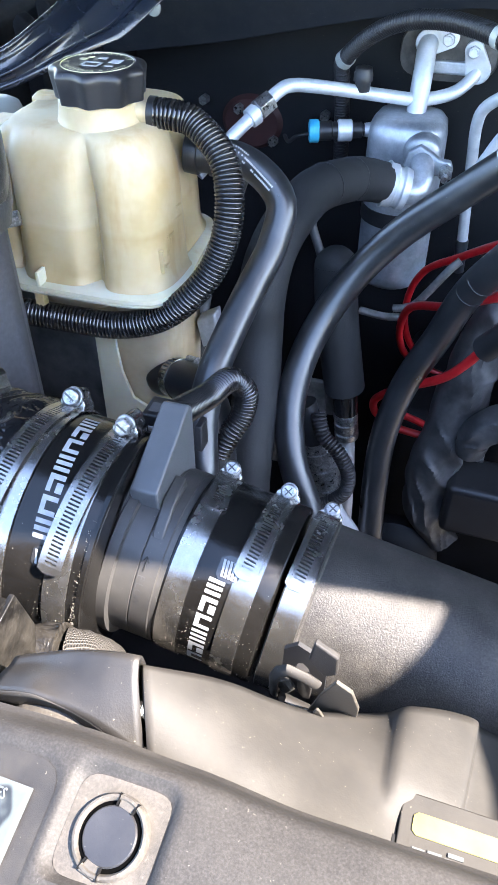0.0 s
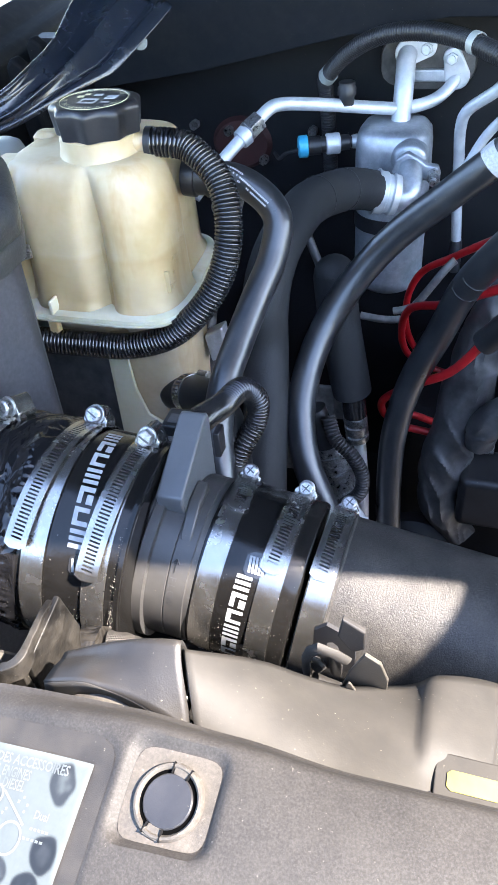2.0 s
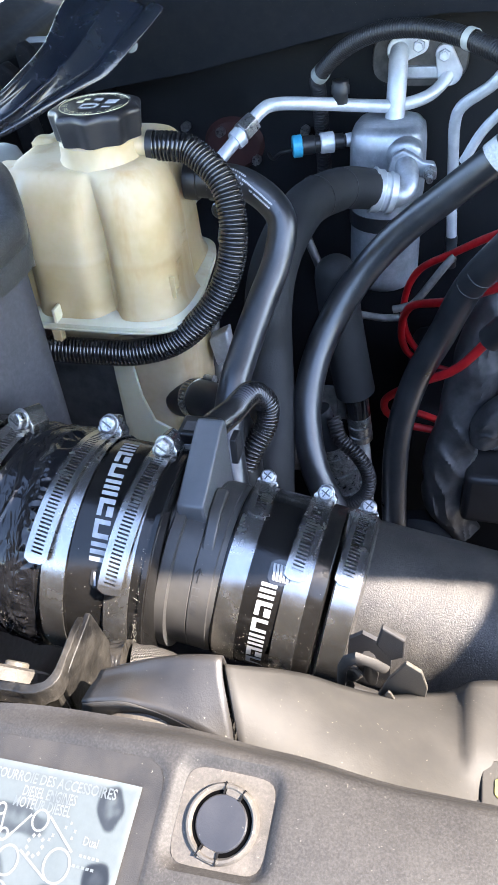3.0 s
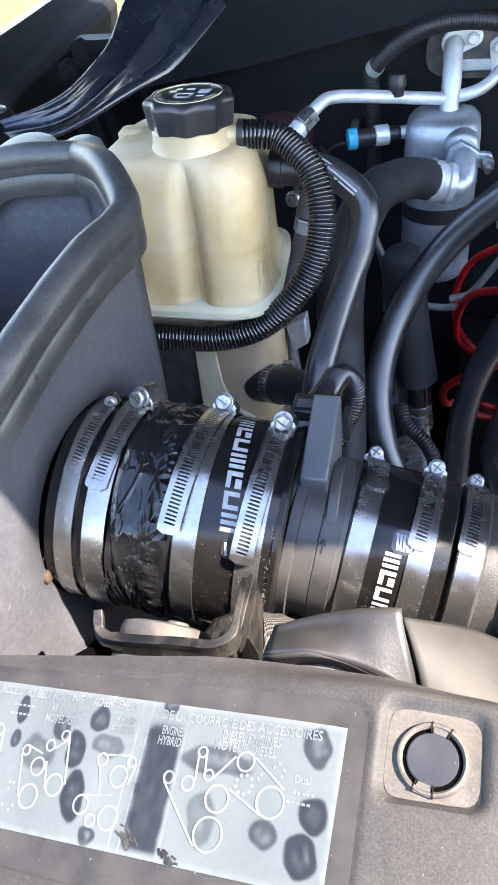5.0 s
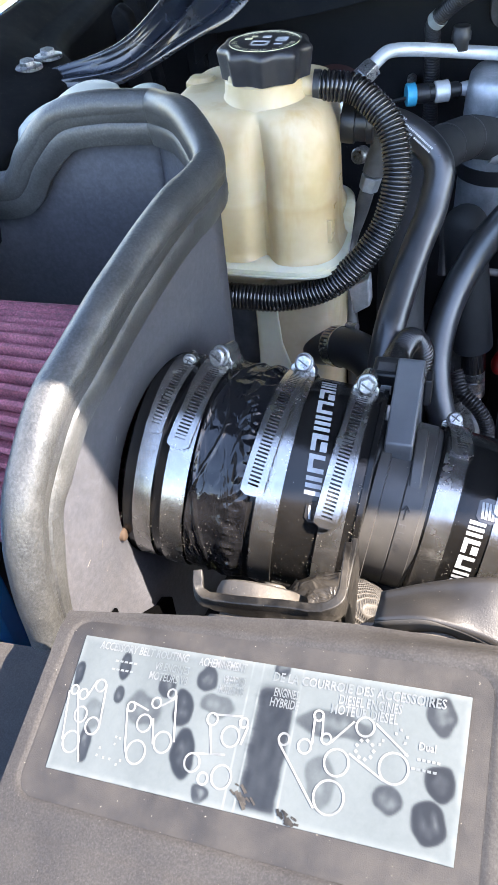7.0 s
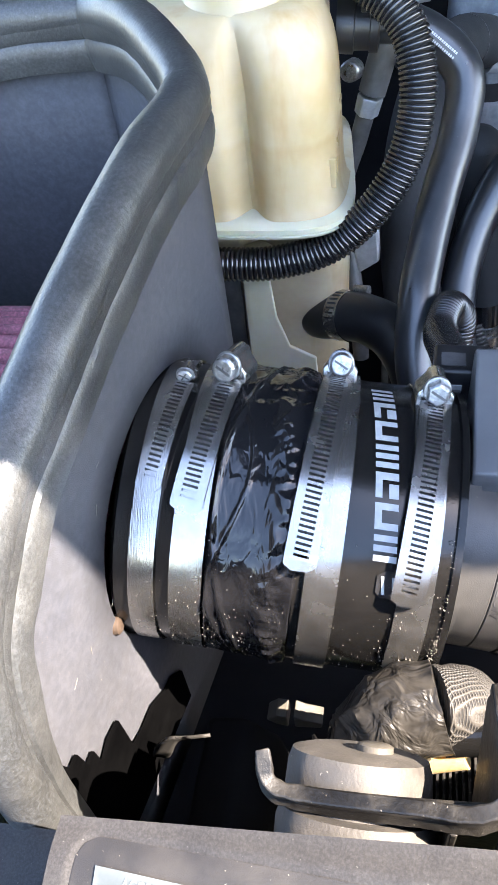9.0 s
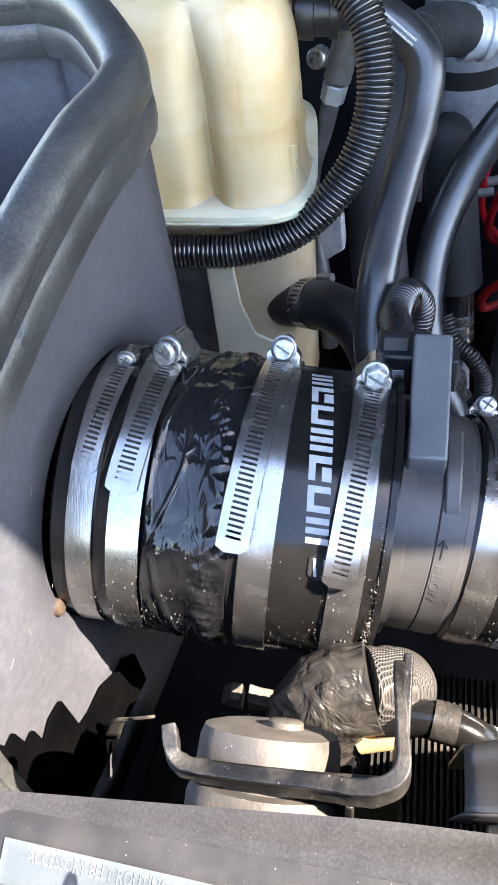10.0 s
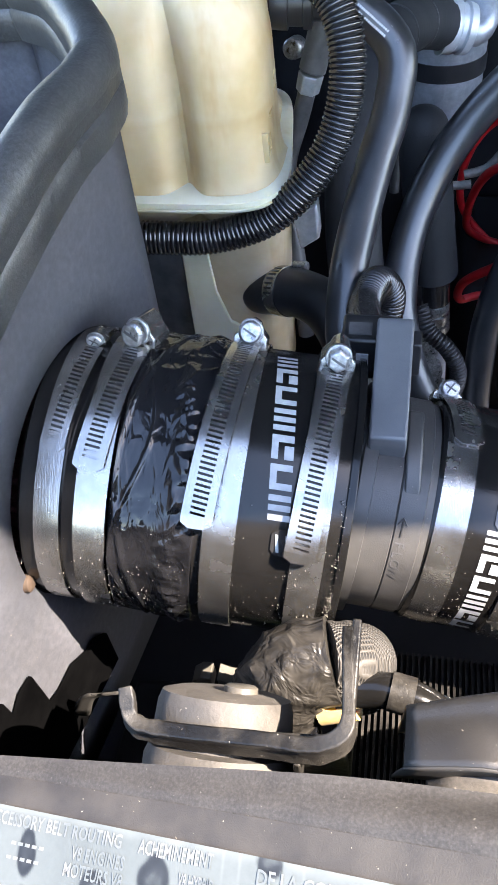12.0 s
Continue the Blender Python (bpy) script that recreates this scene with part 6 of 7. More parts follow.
# insulated line standing behind the heater hose, steel crimp below
st = hose("suction_line", [(-0.1205, 0.633, 1.082), (-0.119, 0.63, 1.070), (-0.1125, 0.62, 1.035), (-0.104, 0.62, 0.985), (-0.0985, 0.62, 0.955)], 0.0205, "foam", "matt black insulated suction line with a steel crimp")
bm = bmesh.new()
bmesh.ops.create_uvsphere(bm, u_segments=24, v_segments=12, radius=0.0205, matrix=Matrix.Translation((-0.1205, 0.633, 1.081)))
part("rounded_top", bm, "foam", st)
part("rubber_end", sweep([Vector((-0.0985, 0.62, 0.957)), Vector((-0.0945, 0.62, 0.925))], 0.0125, 24), "gloss_black", st)
part("steel_crimp", revolve((-0.0930, 0.62, 0.908), (0.12, 0, -1), [(-0.018, 0.0110), (-0.016, 0.0128), (-0.009, 0.0128), (-0.008, 0.0110), (-0.005, 0.0110), (-0.004, 0.0128), (0.003, 0.0128), (0.004, 0.0110), (0.008, 0.0110), (0.009, 0.0128), (0.016, 0.0126), (0.018, 0.008)], 32), "zinc", st, "ribbed steel crimp")
part("steel_pipe", sweep(even(spline([(-0.0910, 0.62, 0.892), (-0.087, 0.615, 0.86), (-0.082, 0.605, 0.80), (-0.08, 0.60, 0.74)], 8), 0.008), 0.0085, 18), "alu_pipe", st)
fit2 = thing("line_fitting", (-0.10, 0.55, 0.88), "ribbed aluminium hose fitting with a black loop beside it", "hose fitting")
fa, fb = Vector((-0.1130, 0.565, 0.925)), Vector((-0.092, 0.552, 0.862))
part("crimp", revolve(fa, fb - fa, [(0.0, 0.0145), (0.010, 0.0148), (0.0105, 0.0168), (0.020, 0.0168), (0.0208, 0.0142), (0.030, 0.0142), (0.0308, 0.0168), (0.040, 0.0168), (0.0408, 0.0142), (0.052, 0.0142), (0.0528, 0.0172), (0.064, 0.0166), (0.067, 0.0110)], 32), "zinc", fit2)
part("stub_pipe", sweep(even(spline([tuple(fb), (-0.082, 0.548, 0.845), (-0.066, 0.552, 0.818), (-0.05, 0.56, 0.77)], 8), 0.008), 0.0098, 18), "alu_pipe", fit2)
part("black_end", sweep(even(spline([(-0.130, 0.57, 0.965), (-0.122, 0.568, 0.945), tuple(fa)], 6), 0.006), 0.0135, 20), "rubber", fit2)
loop = thing("wire_conduit", (-0.09, 0.58, 0.90), "black corrugated wire conduit bent in a loop", "conduit")
part("tube", corrugated(spline([(-0.112, 0.560, 0.965), (-0.1025, 0.548, 0.9484), (-0.0859, 0.543, 0.9348), (-0.0739, 0.541, 0.9121), (-0.0752, 0.539, 0.8884), (-0.0897, 0.538, 0.8719), (-0.1042, 0.538, 0.8658), (-0.115, 0.545, 0.862)], 12), 0.0075, 0.0034, 0.0013), "black_plastic", loop)

# thin tube with a sleeve beside the tank
tb = thing("transmission_line", (-0.205, 0.56, 1.1), "thin grey metal line with a rubber sleeve beside the tank", "metal line")
part("sleeve", sweep(even(spline([(-0.190, 0.566, 1.192), (-0.194, 0.562, 1.178), (-0.199, 0.560, 1.160)], 6), 0.004), 0.0092, 18), "tape_grey", tb)
part("nut", disc_screw((-0.2012, 0.560, 1.152), (-0.25, 0.0, -1), 0.0090, 0.013), "aluminium", tb, smooth=False, bevel=0.001)
part("line", sweep(even(spline([(-0.202, 0.56, 1.15), (-0.208, 0.56, 1.127), (-0.217, 0.555, 1.097), (-0.215, 0.53, 1.07), (-0.207, 0.515, 1.04), (-0.20, 0.50, 0.98)], 8), 0.006), 0.0062, 16), "tape_grey", tb)
part("fitting", prism([(-0.207, 1.088), (-0.190, 1.098), (-0.188, 1.072), (-0.202, 1.062)], 0.495, 0.510, lambda a, b, h: (a, h, b)), "aluminium", tb, bevel=0.002)
single("bracket_bolt", disc_screw((-0.215, 0.592, 1.162), (-0.3, -1, 0.2), 0.0075, 0.012, 18), "zinc", "round zinc bolt head behind the tank", "bolt", bevel=0.0015)
single("small_rod", sweep(even(spline([(-0.168, 0.71, 1.105), (-0.160, 0.70, 1.085), (-0.143, 0.69, 1.045), (-0.14, 0.68, 1.0)], 6), 0.006), 0.0045, 12), "tape_grey", "thin grey metal line behind the insulated hose", "metal line")

# ---- air-conditioning accumulator ----
can = thing("accumulator", (-0.10, 0.893, 0.93), "silver aluminium air-conditioning accumulator with a cast head", "accumulator")
CX, CY = -0.100, 0.897
part("canister", revolve((CX, CY, 0.0), (0, 0, 1), [(0.935, 0.026), (0.938, 0.034), (0.946, 0.0415), (0.956, 0.0435), (1.088, 0.0435), (1.090, 0.040)], 64), "aluminium", can)
part("strap", revolve((CX, CY, 0.0), (0, 0, 1), [(1.022, 0.0438), (1.022, 0.0452), (1.040, 0.0452), (1.040, 0.0438)], 64, closed=True), "black_plastic", can, "black strap")
part("head", stack([squircle(CX, CY, 0.0440, 0.0440, 1.060, 64, 2.4), squircle(CX, CY, 0.0445, 0.0445, 1.075, 64, 2.8), squircle(CX, CY, 0.0435, 0.0435, 1.120, 64, 3.4), squircle(CX, CY, 0.0415, 0.0415, 1.134, 64, 3.4), squircle(CX, CY, 0.036, 0.036, 1.141, 64, 3.2), squircle(CX, CY, 0.028, 0.028, 1.1425, 64, 3.0)]), "aluminium", can, "cast aluminium head")
part("port_boss", revolve((-0.078, 0.860, 1.116), (0.1, -1, -0.05), [(-0.02, 0.021), (0.010, 0.0205), (0.014, 0.018), (0.016, 0.015)], 36), "aluminium", can)
part("port_flange", prism([(-0.094, 1.108), (-0.090, 1.122), (-0.078, 1.130), (-0.066, 1.124), (-0.056, 1.117), (-0.044, 1.116), (-0.040, 1.106), (-0.046, 1.098), (-0.058, 1.100), (-0.070, 1.096), (-0.086, 1.098)], 0.832, 0.842, lambda a, b, h: (a, h, b)), "aluminium", can, bevel=0.002)
part("elbow", sweep(even(spline([(-0.076, 0.845, 1.113), (-0.072, 0.825, 1.109), (-0.070, 0.812, 1.096), (-0.078, 0.805, 1.090), (-0.092, 0.802, 1.094), (-0.104, 0.800, 1.099)], 8), 0.004), 0.0125, 22), "aluminium", can)
part("hose_collar", revolve((-0.086, 0.801, 1.0945), (-1, -0.25, 0.25), [(-0.004, 0.013), (-0.003, 0.021), (0.004, 0.0225), (0.006, 0.0205), (0.010, 0.0205), (0.012, 0.0228), (0.019, 0.0228), (0.021, 0.0245), (0.0225, 0.0245), (0.023, 0.021)], 40), "alu_pipe", can, "shiny crimped collar")
part("nut", disc_screw((-0.0470, 0.826, 1.107), (0.1, -1, 0.0), 0.0082, 0.012), "zinc", can, smooth=False, bevel=0.0008)
part("stud", disc_screw((-0.0470, 0.817, 1.105), (0.1, -1, -0.1), 0.0038, 0.012, 14), "zinc", can)
part("outlet_pipe", sweep(even(spline([(-0.0955, 0.905, 1.136), (-0.0952, 0.911, 1.152), (-0.0955, 0.926, 1.180), (-0.0965, 0.940, 1.197), (-0.096, 0.956, 1.203)], 8), 0.004), 0.0112, 22), "alu_pipe", can)
# pressure switch with blue lock
sw = thing("pressure_switch", (-0.175, 0.882, 1.12), "black pressure switch plug with a bright blue lock", "pressure switch")
pa, pb = Vector((-0.2067, 0.8714, 1.1198)), Vector((-0.1429, 0.8925, 1.1212))
w = (pb - pa)
part("blue_lock", revolve(pa, w, [(-0.004, 0.0095), (-0.003, 0.0125), (0.007, 0.0128), (0.008, 0.011)], 24), "blue_cap", sw, "bright blue lock")
part("plug_body", revolve(pa, w, [(0.006, 0.0108), (0.022, 0.0108), (0.023, 0.0095), (0.030, 0.0095)], 24), "black_plastic", sw)
part("ferrule", revolve(pa, w, [(0.029, 0.0105), (0.030, 0.0120), (0.045, 0.0120), (0.046, 0.0105)], 28), "alu_pipe", sw, "silver ferrule")
part("rear_body", revolve(pa, w, [(0.045, 0.0088), (0.057, 0.0088), (0.058, 0.0065), (0.062, 0.0065)], 24), "black_plastic", sw)
part("fitting", revolve(pa, w, [(0.060, 0.0075), (0.066, 0.0082), (0.076, 0.0082)], 20), "alu_pipe", sw)
part("lead", sweep(even(spline([(-0.208, 0.870, 1.117), (-0.225, 0.872, 1.112), (-0.238, 0.885, 1.100), (-0.250, 0.91, 1.098)], 8), 0.004), 0.0022, 8), "black_plastic", sw)

# liquid line with its nut and service cap
ln = thing("liquid_line", (-0.17, 0.87, 1.17), "bent bare aluminium air-conditioning line", "metal line")
LINE = spline([(-0.300, 0.745, 1.105), (-0.277, 0.7757, 1.1318), (-0.2541, 0.8039, 1.1546), (-0.2340, 0.8300, 1.1735), (-0.222, 0.8440, 1.1755), (-0.2002, 0.8551, 1.1731), (-0.1651, 0.8752, 1.1661), (-0.1288, 0.8941, 1.1588), (-0.0931, 0.9138, 1.1529), (-0.0607, 0.937, 1.1561), (-0.042, 0.955, 1.170), (-0.0385, 0.968, 1.180)], 10)
part("pipe", sweep(even(LINE, 0.005), 0.0072, 18), "alu_pipe", ln)
part("nut", disc_screw((-0.2474, 0.8145, 1.1612), (0.62, 0.72, 0.50), 0.0125, 0.019), "zinc", ln, smooth=False, bevel=0.001)
part("collar", revolve((-0.2555, 0.8025, 1.1530), (0.62, 0.72, 0.50), [(-0.006, 0.0105), (0.004, 0.0112)], 24), "alu_pipe", ln)
part("service_port", revolve((-0.1545, 0.880, 1.166), (0, 0, 1), [(0.0, 0.0085), (0.010, 0.0085), (0.0105, 0.0105), (0.018, 0.0105), (0.020, 0.0092), (0.024, 0.0092), (0.025, 0.007)], 26), "black_plastic", ln, "black service port cap")

plate = thing("block_plate", (-0.075, 0.96, 1.19), "aluminium expansion block plate with two bolted pipe ends", "block plate")
part("plate", stack([[Vector((p.x, 0.972, p.y)) for p in [Vector((-0.074 + 0.056 * math.cos(a) * (abs(math.cos(a)) ** 3.2 + abs(math.sin(a)) ** 3.2) ** (-1 / 3.2), 1.190 + 0.031 * math.sin(a) * (abs(math.cos(a)) ** 3.2 + abs(math.sin(a)) ** 3.2) ** (-1 / 3.2))) for a in (2 * math.pi * k / 48 for k in range(48))]], [Vector((p.x, 0.962, p.y)) for p in [Vector((-0.074 + 0.054 * math.cos(a) * (abs(math.cos(a)) ** 3.2 + abs(math.sin(a)) ** 3.2) ** (-1 / 3.2), 1.190 + 0.029 * math.sin(a) * (abs(math.cos(a)) ** 3.2 + abs(math.sin(a)) ** 3.2) ** (-1 / 3.2))) for a in (2 * math.pi * k / 48 for k in range(48))]]]), "plate_metal", plate)
part("inner_block", box((-0.108, 0.955, 1.170), (-0.05, 0.963, 1.184)), "aluminium", plate, bevel=0.002)
for a, b in (((-0.0965, 0.953, 1.203), (-0.0745, 0.955, 1.208)), ((-0.0385, 0.960, 1.176), (-0.0455, 0.958, 1.197))):
    va, vb = Vector(a), Vector(b)
    d = (vb - va).normalized()
    s = Vector((0, 1, 0)).cross(d)
    ring = []
    for k in range(25):
        t = math.pi * k / 24
        ring.append(va + (s * math.cos(t) - d * math.sin(t)) * 0.0145)
    for k in range(25):
        t = math.pi * k / 24
        ring.append(vb + (-s * math.cos(t) + d * math.sin(t)) * 0.0105)
    part("eyelet", stack([[p + Vector((0, 0.005, 0)) for p in ring], [p + Vector((0, -0.005, 0)) for p in ring]]), "alu_pipe", plate, bevel=0.0012)
    part("nut", disc_screw(vb + Vector((0, -0.010, 0)), (0, -1, 0.15), 0.0072, 0.010), "aluminium", plate, smooth=False, bevel=0.0008)
    part("stud", disc_screw(vb + Vector((0, -0.017, 0.001)), (0, -1, 0.15), 0.0045, 0.008, 14), "aluminium", plate)

loom = thing("wiring_conduit", (-0.19, 0.93, 1.18), "black corrugated wiring conduit with white tape rings", "conduit")
LOOM = spline([(-0.186, 0.955, 1.02), (-0.188, 0.950, 1.10), (-0.190, 0.940, 1.160), (-0.1882, 0.9288, 1.1811), (-0.1593, 0.8992, 1.2131), (-0.1226, 0.8705, 1.2368), (-0.0806, 0.841, 1.2485), (-0.0375, 0.8093, 1.2498), (0.0001, 0.7729, 1.2444), (0.05, 0.72, 1.235)], 12)
part("tube", corrugated(LOOM, 0.0094, 0.0034, 0.0013), "black_plastic", loom)
part("tape_ring", revolve((-0.1850, 0.9255, 1.1855), (0.55, -0.55, 0.6), [(-0.005, 0.0096), (-0.005, 0.0104), (0.005, 0.0104), (0.005, 0.0096)], 30, closed=True), "white_plastic", loom, "pale tape ring")
part("tape_ring", revolve((-0.0170, 0.790, 1.2482), (0.7, -0.65, -0.1), [(-0.004, 0.0096), (-0.004, 0.0104), (0.004, 0.0104), (0.004, 0.0096)], 30, closed=True), "white_plastic", loom, "pale tape ring")

l1 = thing("evaporator_line", (-0.02, 0.92, 1.0), "thin bare aluminium line running down the firewall", "metal line")
part("pipe", sweep(even(spline([(0.08, 0.85, 1.235), (0.0273, 0.872, 1.203), (0.0073, 0.8788, 1.1819), (-0.0200, 0.893, 1.158), (-0.0265, 0.9031, 1.135), (-0.025, 0.9169, 1.0925), (-0.0219, 0.927, 1.0369), (-0.0178, 0.9341, 0.9802)], 8), 0.006), 0.0066, 16), "alu_pipe", l1)
part("pipe", sweep(even(spline([(0.04, 0.80, 1.20), (0.006, 0.815, 1.160), (-0.0129, 0.8239, 1.1211)], 6), 0.008), 0.0052, 14), "alu_pipe", l1)
part("end_sleeve", sweep([Vector((-0.0182, 0.934, 0.985)), Vector((-0.0165, 0.937, 0.94))], 0.0078, 16), "rubber", l1)
l2 = thing("steel_line", (-0.08, 0.75, 0.97), "thin bent bare metal line below the accumulator", "metal line")
part("pipe", sweep(even(spline([(-0.012, 0.752, 1.046), (-0.021, 0.75, 1.0355), (-0.0484, 0.75, 0.9918), (-0.060, 0.75, 0.983), (-0.074, 0.75, 0.979)], 8), 0.005), 0.0044, 14), "dull_metal", l2)
part("pipe", sweep(even(spline([(-0.112, 0.75, 0.970), (-0.085, 0.75, 0.967), (-0.066, 0.75, 0.969)], 6), 0.006), 0.0044, 14), "dull_metal", l2)

# red cable loops
for pts in ([(0.07, 0.72, 1.105), (0.0275, 0.7454, 1.0759), (-0.0138, 0.7794, 1.0365), (-0.0513, 0.814, 0.9956), (-0.0676, 0.8394, 0.9382), (-0.0605, 0.8585, 0.8747), (-0.02, 0.85, 0.83)],
            [(0.07, 0.53, 1.15), (0.0246, 0.5574, 1.1173), (-0.0133, 0.6319, 1.0597), (-0.0539, 0.7082, 1.006), (-0.0632, 0.7705, 0.9264), (-0.0443, 0.8384, 0.8528), (0.03, 0.84, 0.83)],
            [(0.0290, 0.5505, 1.0788), (0.0264, 0.5544, 1.0738), (-0.001, 0.5789, 1.0199), (-0.0403, 0.61, 0.9759), (-0.0692, 0.6445, 0.9288), (-0.0667, 0.6838, 0.8781), (-0.0400, 0.690, 0.8800), (0.0050, 0.690, 0.8650), (0.040, 0.69, 0.855)],
            [(-0.050, 0.655, 0.8895), (-0.0407, 0.655, 0.8878), (-0.0063, 0.6519, 0.8857), (0.0279, 0.6482, 0.8832)]):
    single("red_cable", sweep(even(spline(pts, 10), 0.006), 0.0043, 14), "red_wire", "bright red sleeved cable looping through the bay", "cable", group="red cables")
single("cable_lug", disc_screw((0.043, 0.6475, 0.880), (1, 0, 0.05), 0.0085, 0.022, 12), "zinc", "zinc cable lug at the end of a red cable", "cable lug", bevel=0.001)
single("lug_boot", sweep([Vector((0.022, 0.648, 0.8835)), Vector((0.036, 0.648, 0.881))], 0.0095, 18), "black_plastic", "black rubber boot on a red cable", "cable boot")

# taped loom and black box at the engine
tl = thing("taped_loom", (0.02, 0.64, 0.80), "wrinkled grey taped wiring loom beside the engine", "wiring loom")
path = even(spline([(0.085, 0.64, 1.17), (0.055, 0.64, 1.10), (0.030, 0.64, 1.045), (0.022, 0.64, 1.000), (0.016, 0.64, 0.950), (0.010, 0.638, 0.905), (0.004, 0.636, 0.860), (0.005, 0.634, 0.815), (0.016, 0.632, 0.782), (0.034, 0.63, 0.755)], 10), 0.0025)
bm = sweep(path, lambda i, f: 0.018 + 0.009 * swell(f, 0.25, 0.55) - 0.010 * swell(f, 0.85, 1.0) + 0.003 * noise.noise(path[i] * 18), 48)
for v in bm.verts:
    q = v.co + Vector((0.012 * noise.noise(v.co * 22), 0, 0))
    ridge = 1 - abs(noise.noise(Vector((q.x * 34 + q.z * 16, q.y * 30, q.z * 9))))
    fine = 1 - abs(noise.noise(Vector((q.x * 80, q.y * 60, q.z * 34 + q.x * 50))))
    v.co += Vector((0.5, -1.0, 0.3)) * (0.0060 * ridge ** 3 + 0.0022 * fine ** 3 - 0.004)
part("wrap", bm, "tape_grey", tl)
fold = even(spline([(0.105, 0.615, 0.975), (0.075, 0.612, 0.962), (0.052, 0.612, 0.950), (0.038, 0.616, 0.930), (0.036, 0.622, 0.905)], 8), 0.002)
bm = sweep(fold, lambda i, f: 0.023 - 0.008 * f, 44)
for v in bm.verts:
    ridge = 1 - abs(noise.noise(Vector((v.co.x * 26, v.co.y * 40, v.co.z * 52 - v.co.x * 30))))
    v.co += Vector((0.2, -0.8, 0.6)) * (0.0085 * ridge ** 3 - 0.004)
part("branch", bm, "tape_grey", tl, "bunched silver-grey tape")
engine = thing("engine_cover", (0.2, 0.75, 0.6), "dark plastic engine parts deep in the bay", "engine")
part("box", box((0.022, 0.600, 0.80), (0.16, 0.66, 0.868)), "black_plastic", engine, bevel=0.008)
part("rocker_cover", box((0.05, 0.70, 0.70), (0.55, 0.90, 0.96)), "bay_black", engine, bevel=0.02)
part("block", box((-0.06, 0.74, 0.56), (0.60, 0.96, 0.84)), "bay_black", engine, bevel=0.02)
part("pulley", revolve((-0.02, 0.62, 0.72), (0, -1, 0.1), [(-0.02, 0.05), (0.0, 0.052), (0.01, 0.04), (0.02, 0.02)], 40), "bay_black", engine)
for x, y, z, s in ((-0.135, 0.63, 0.930, 0.016), (-0.115, 0.635, 0.920, 0.014), (-0.172, 0.62, 0.852, 0.016)):
    part("bracket_face", box((x - s, y, z - s * 1.2), (x + s, y + 0.006, z + s * 1.2), None), "dull_metal", engine, bevel=0.002)
for x, y, z in ((0.030, 0.585, 1.045), ):
    single("cable_plug", sweep([Vector((0.024, 0.56, 1.066)), Vector((0.048, 0.545, 1.105))], 0.0115, 20), "black_plastic", "black rubber plug on a red cable", "plug")

# studs and sealer on the firewall
for x, z, mat in ((-0.378, 1.110, "zinc"), (-0.330, 1.103, "zinc"), (-0.283, 1.066, "zinc"), (-0.215, 1.105, "zinc")):
    th = thing("firewall_stud", (x, 0.98, z), "zinc stud with a washer on the firewall", "stud", "firewall studs")
    part("washer", revolve((x, 0.982, z), (0, -1, 0), [(0.0, 0.0125 if x < -0.35 else 0.0095), (0.002, 0.012 if x < -0.35 else 0.009)], 26), "alu_pipe", th)
    part("nut", disc_screw((x, 0.973, z), (0, -1, 0), 0.0065, 0.012), "zinc", th, smooth=False)
single("sealer_patch", stack([squircle(-0.315, 0, 0.045, 0.0, 0, 40)[:0] or [Vector((-0.315 + 0.042 * math.cos(a), 0.984, 1.085 + 0.035 * math.sin(a))) for a in (2 * math.pi * k / 40 for k in range(40))], [Vector((-0.315 + 0.036 * math.cos(a), 0.978, 1.085 + 0.03 * math.sin(a))) for a in (2 * math.pi * k / 40 for k in range(40))]]), "maroon", "dark maroon rubber grommet on the firewall", "grommet")

# ---- in front of the intake: strap, rubber mount, taped hose, fins ----
strap = thing("strap_bracket", (-0.15, 0.11, 1.15), "dusty black L-shaped strap bracket over a rubber mount", "bracket")
top_line = spline([(-0.1990, 0.116, 1.1850), (-0.1960, 0.1095, 1.1800), (-0.185, 0.108, 1.1805), (-0.160, 0.107, 1.1860), (-0.147, 0.1065, 1.1885), (-0.1395, 0.110, 1.192), (-0.1395, 0.120, 1.1925), (-0.1405, 0.130, 1.1925), (-0.1410, 0.138, 1.1915)], 8)
bm = bmesh.new()
rows = []
for i, p in enumerate(top_line):
    w = (top_line[min(i + 1, len(top_line) - 1)] - top_line[max(i - 1, 0)]).normalized()
    s = w.cross(Vector((0, 0, 1))).normalized()
    f = i / (len(top_line) - 1)
    deep = 0.0050 + 0.0028 * swell(f, 0.05, 0.35) + 0.0012 * swell(f, 0.45, 0.55) - 0.0045 * swell(f, 0.62, 0.85) + 0.0007 * noise.noise(Vector((f * 22, 2, 1)))
    half = 0.0021 - 0.0006 * swell(f, 0.60, 0.75) + 0.0003 * noise.noise(Vector((f * 30, 5, 1)))
    rows.append([bm.verts.new(p + s * a + Vector((0, 0, b))) for a, b in ((-half, 0.0), (half, 0.0), (half * 0.7, -deep * 0.55), (half * 1.25, -deep), (-half, -deep))])
for a, b in zip(rows, rows[1:]):
    for k in range(5):
        bm.faces.new((a[k], a[(k + 1) % 5], b[(k + 1) % 5], b[k]))
bm.faces.new(rows[0])
bm.faces.new(rows[-1])
part("strap", bm, "worn_black", strap, bevel=0.0006)
part("gusset", prism([(-0.166, 1.178), (-0.139, 1.184), (-0.1375, 1.150), (-0.150, 1.140), (-0.164, 1.150)], 0.1085, 0.1115, lambda a, b, h: (a, h, b)), "worn_black", strap, bevel=0.001)
part("rib", box((-0.1520, 0.1035, 1.150), (-0.1500, 0.1090, 1.180)), "worn_black", strap, bevel=0.0006)
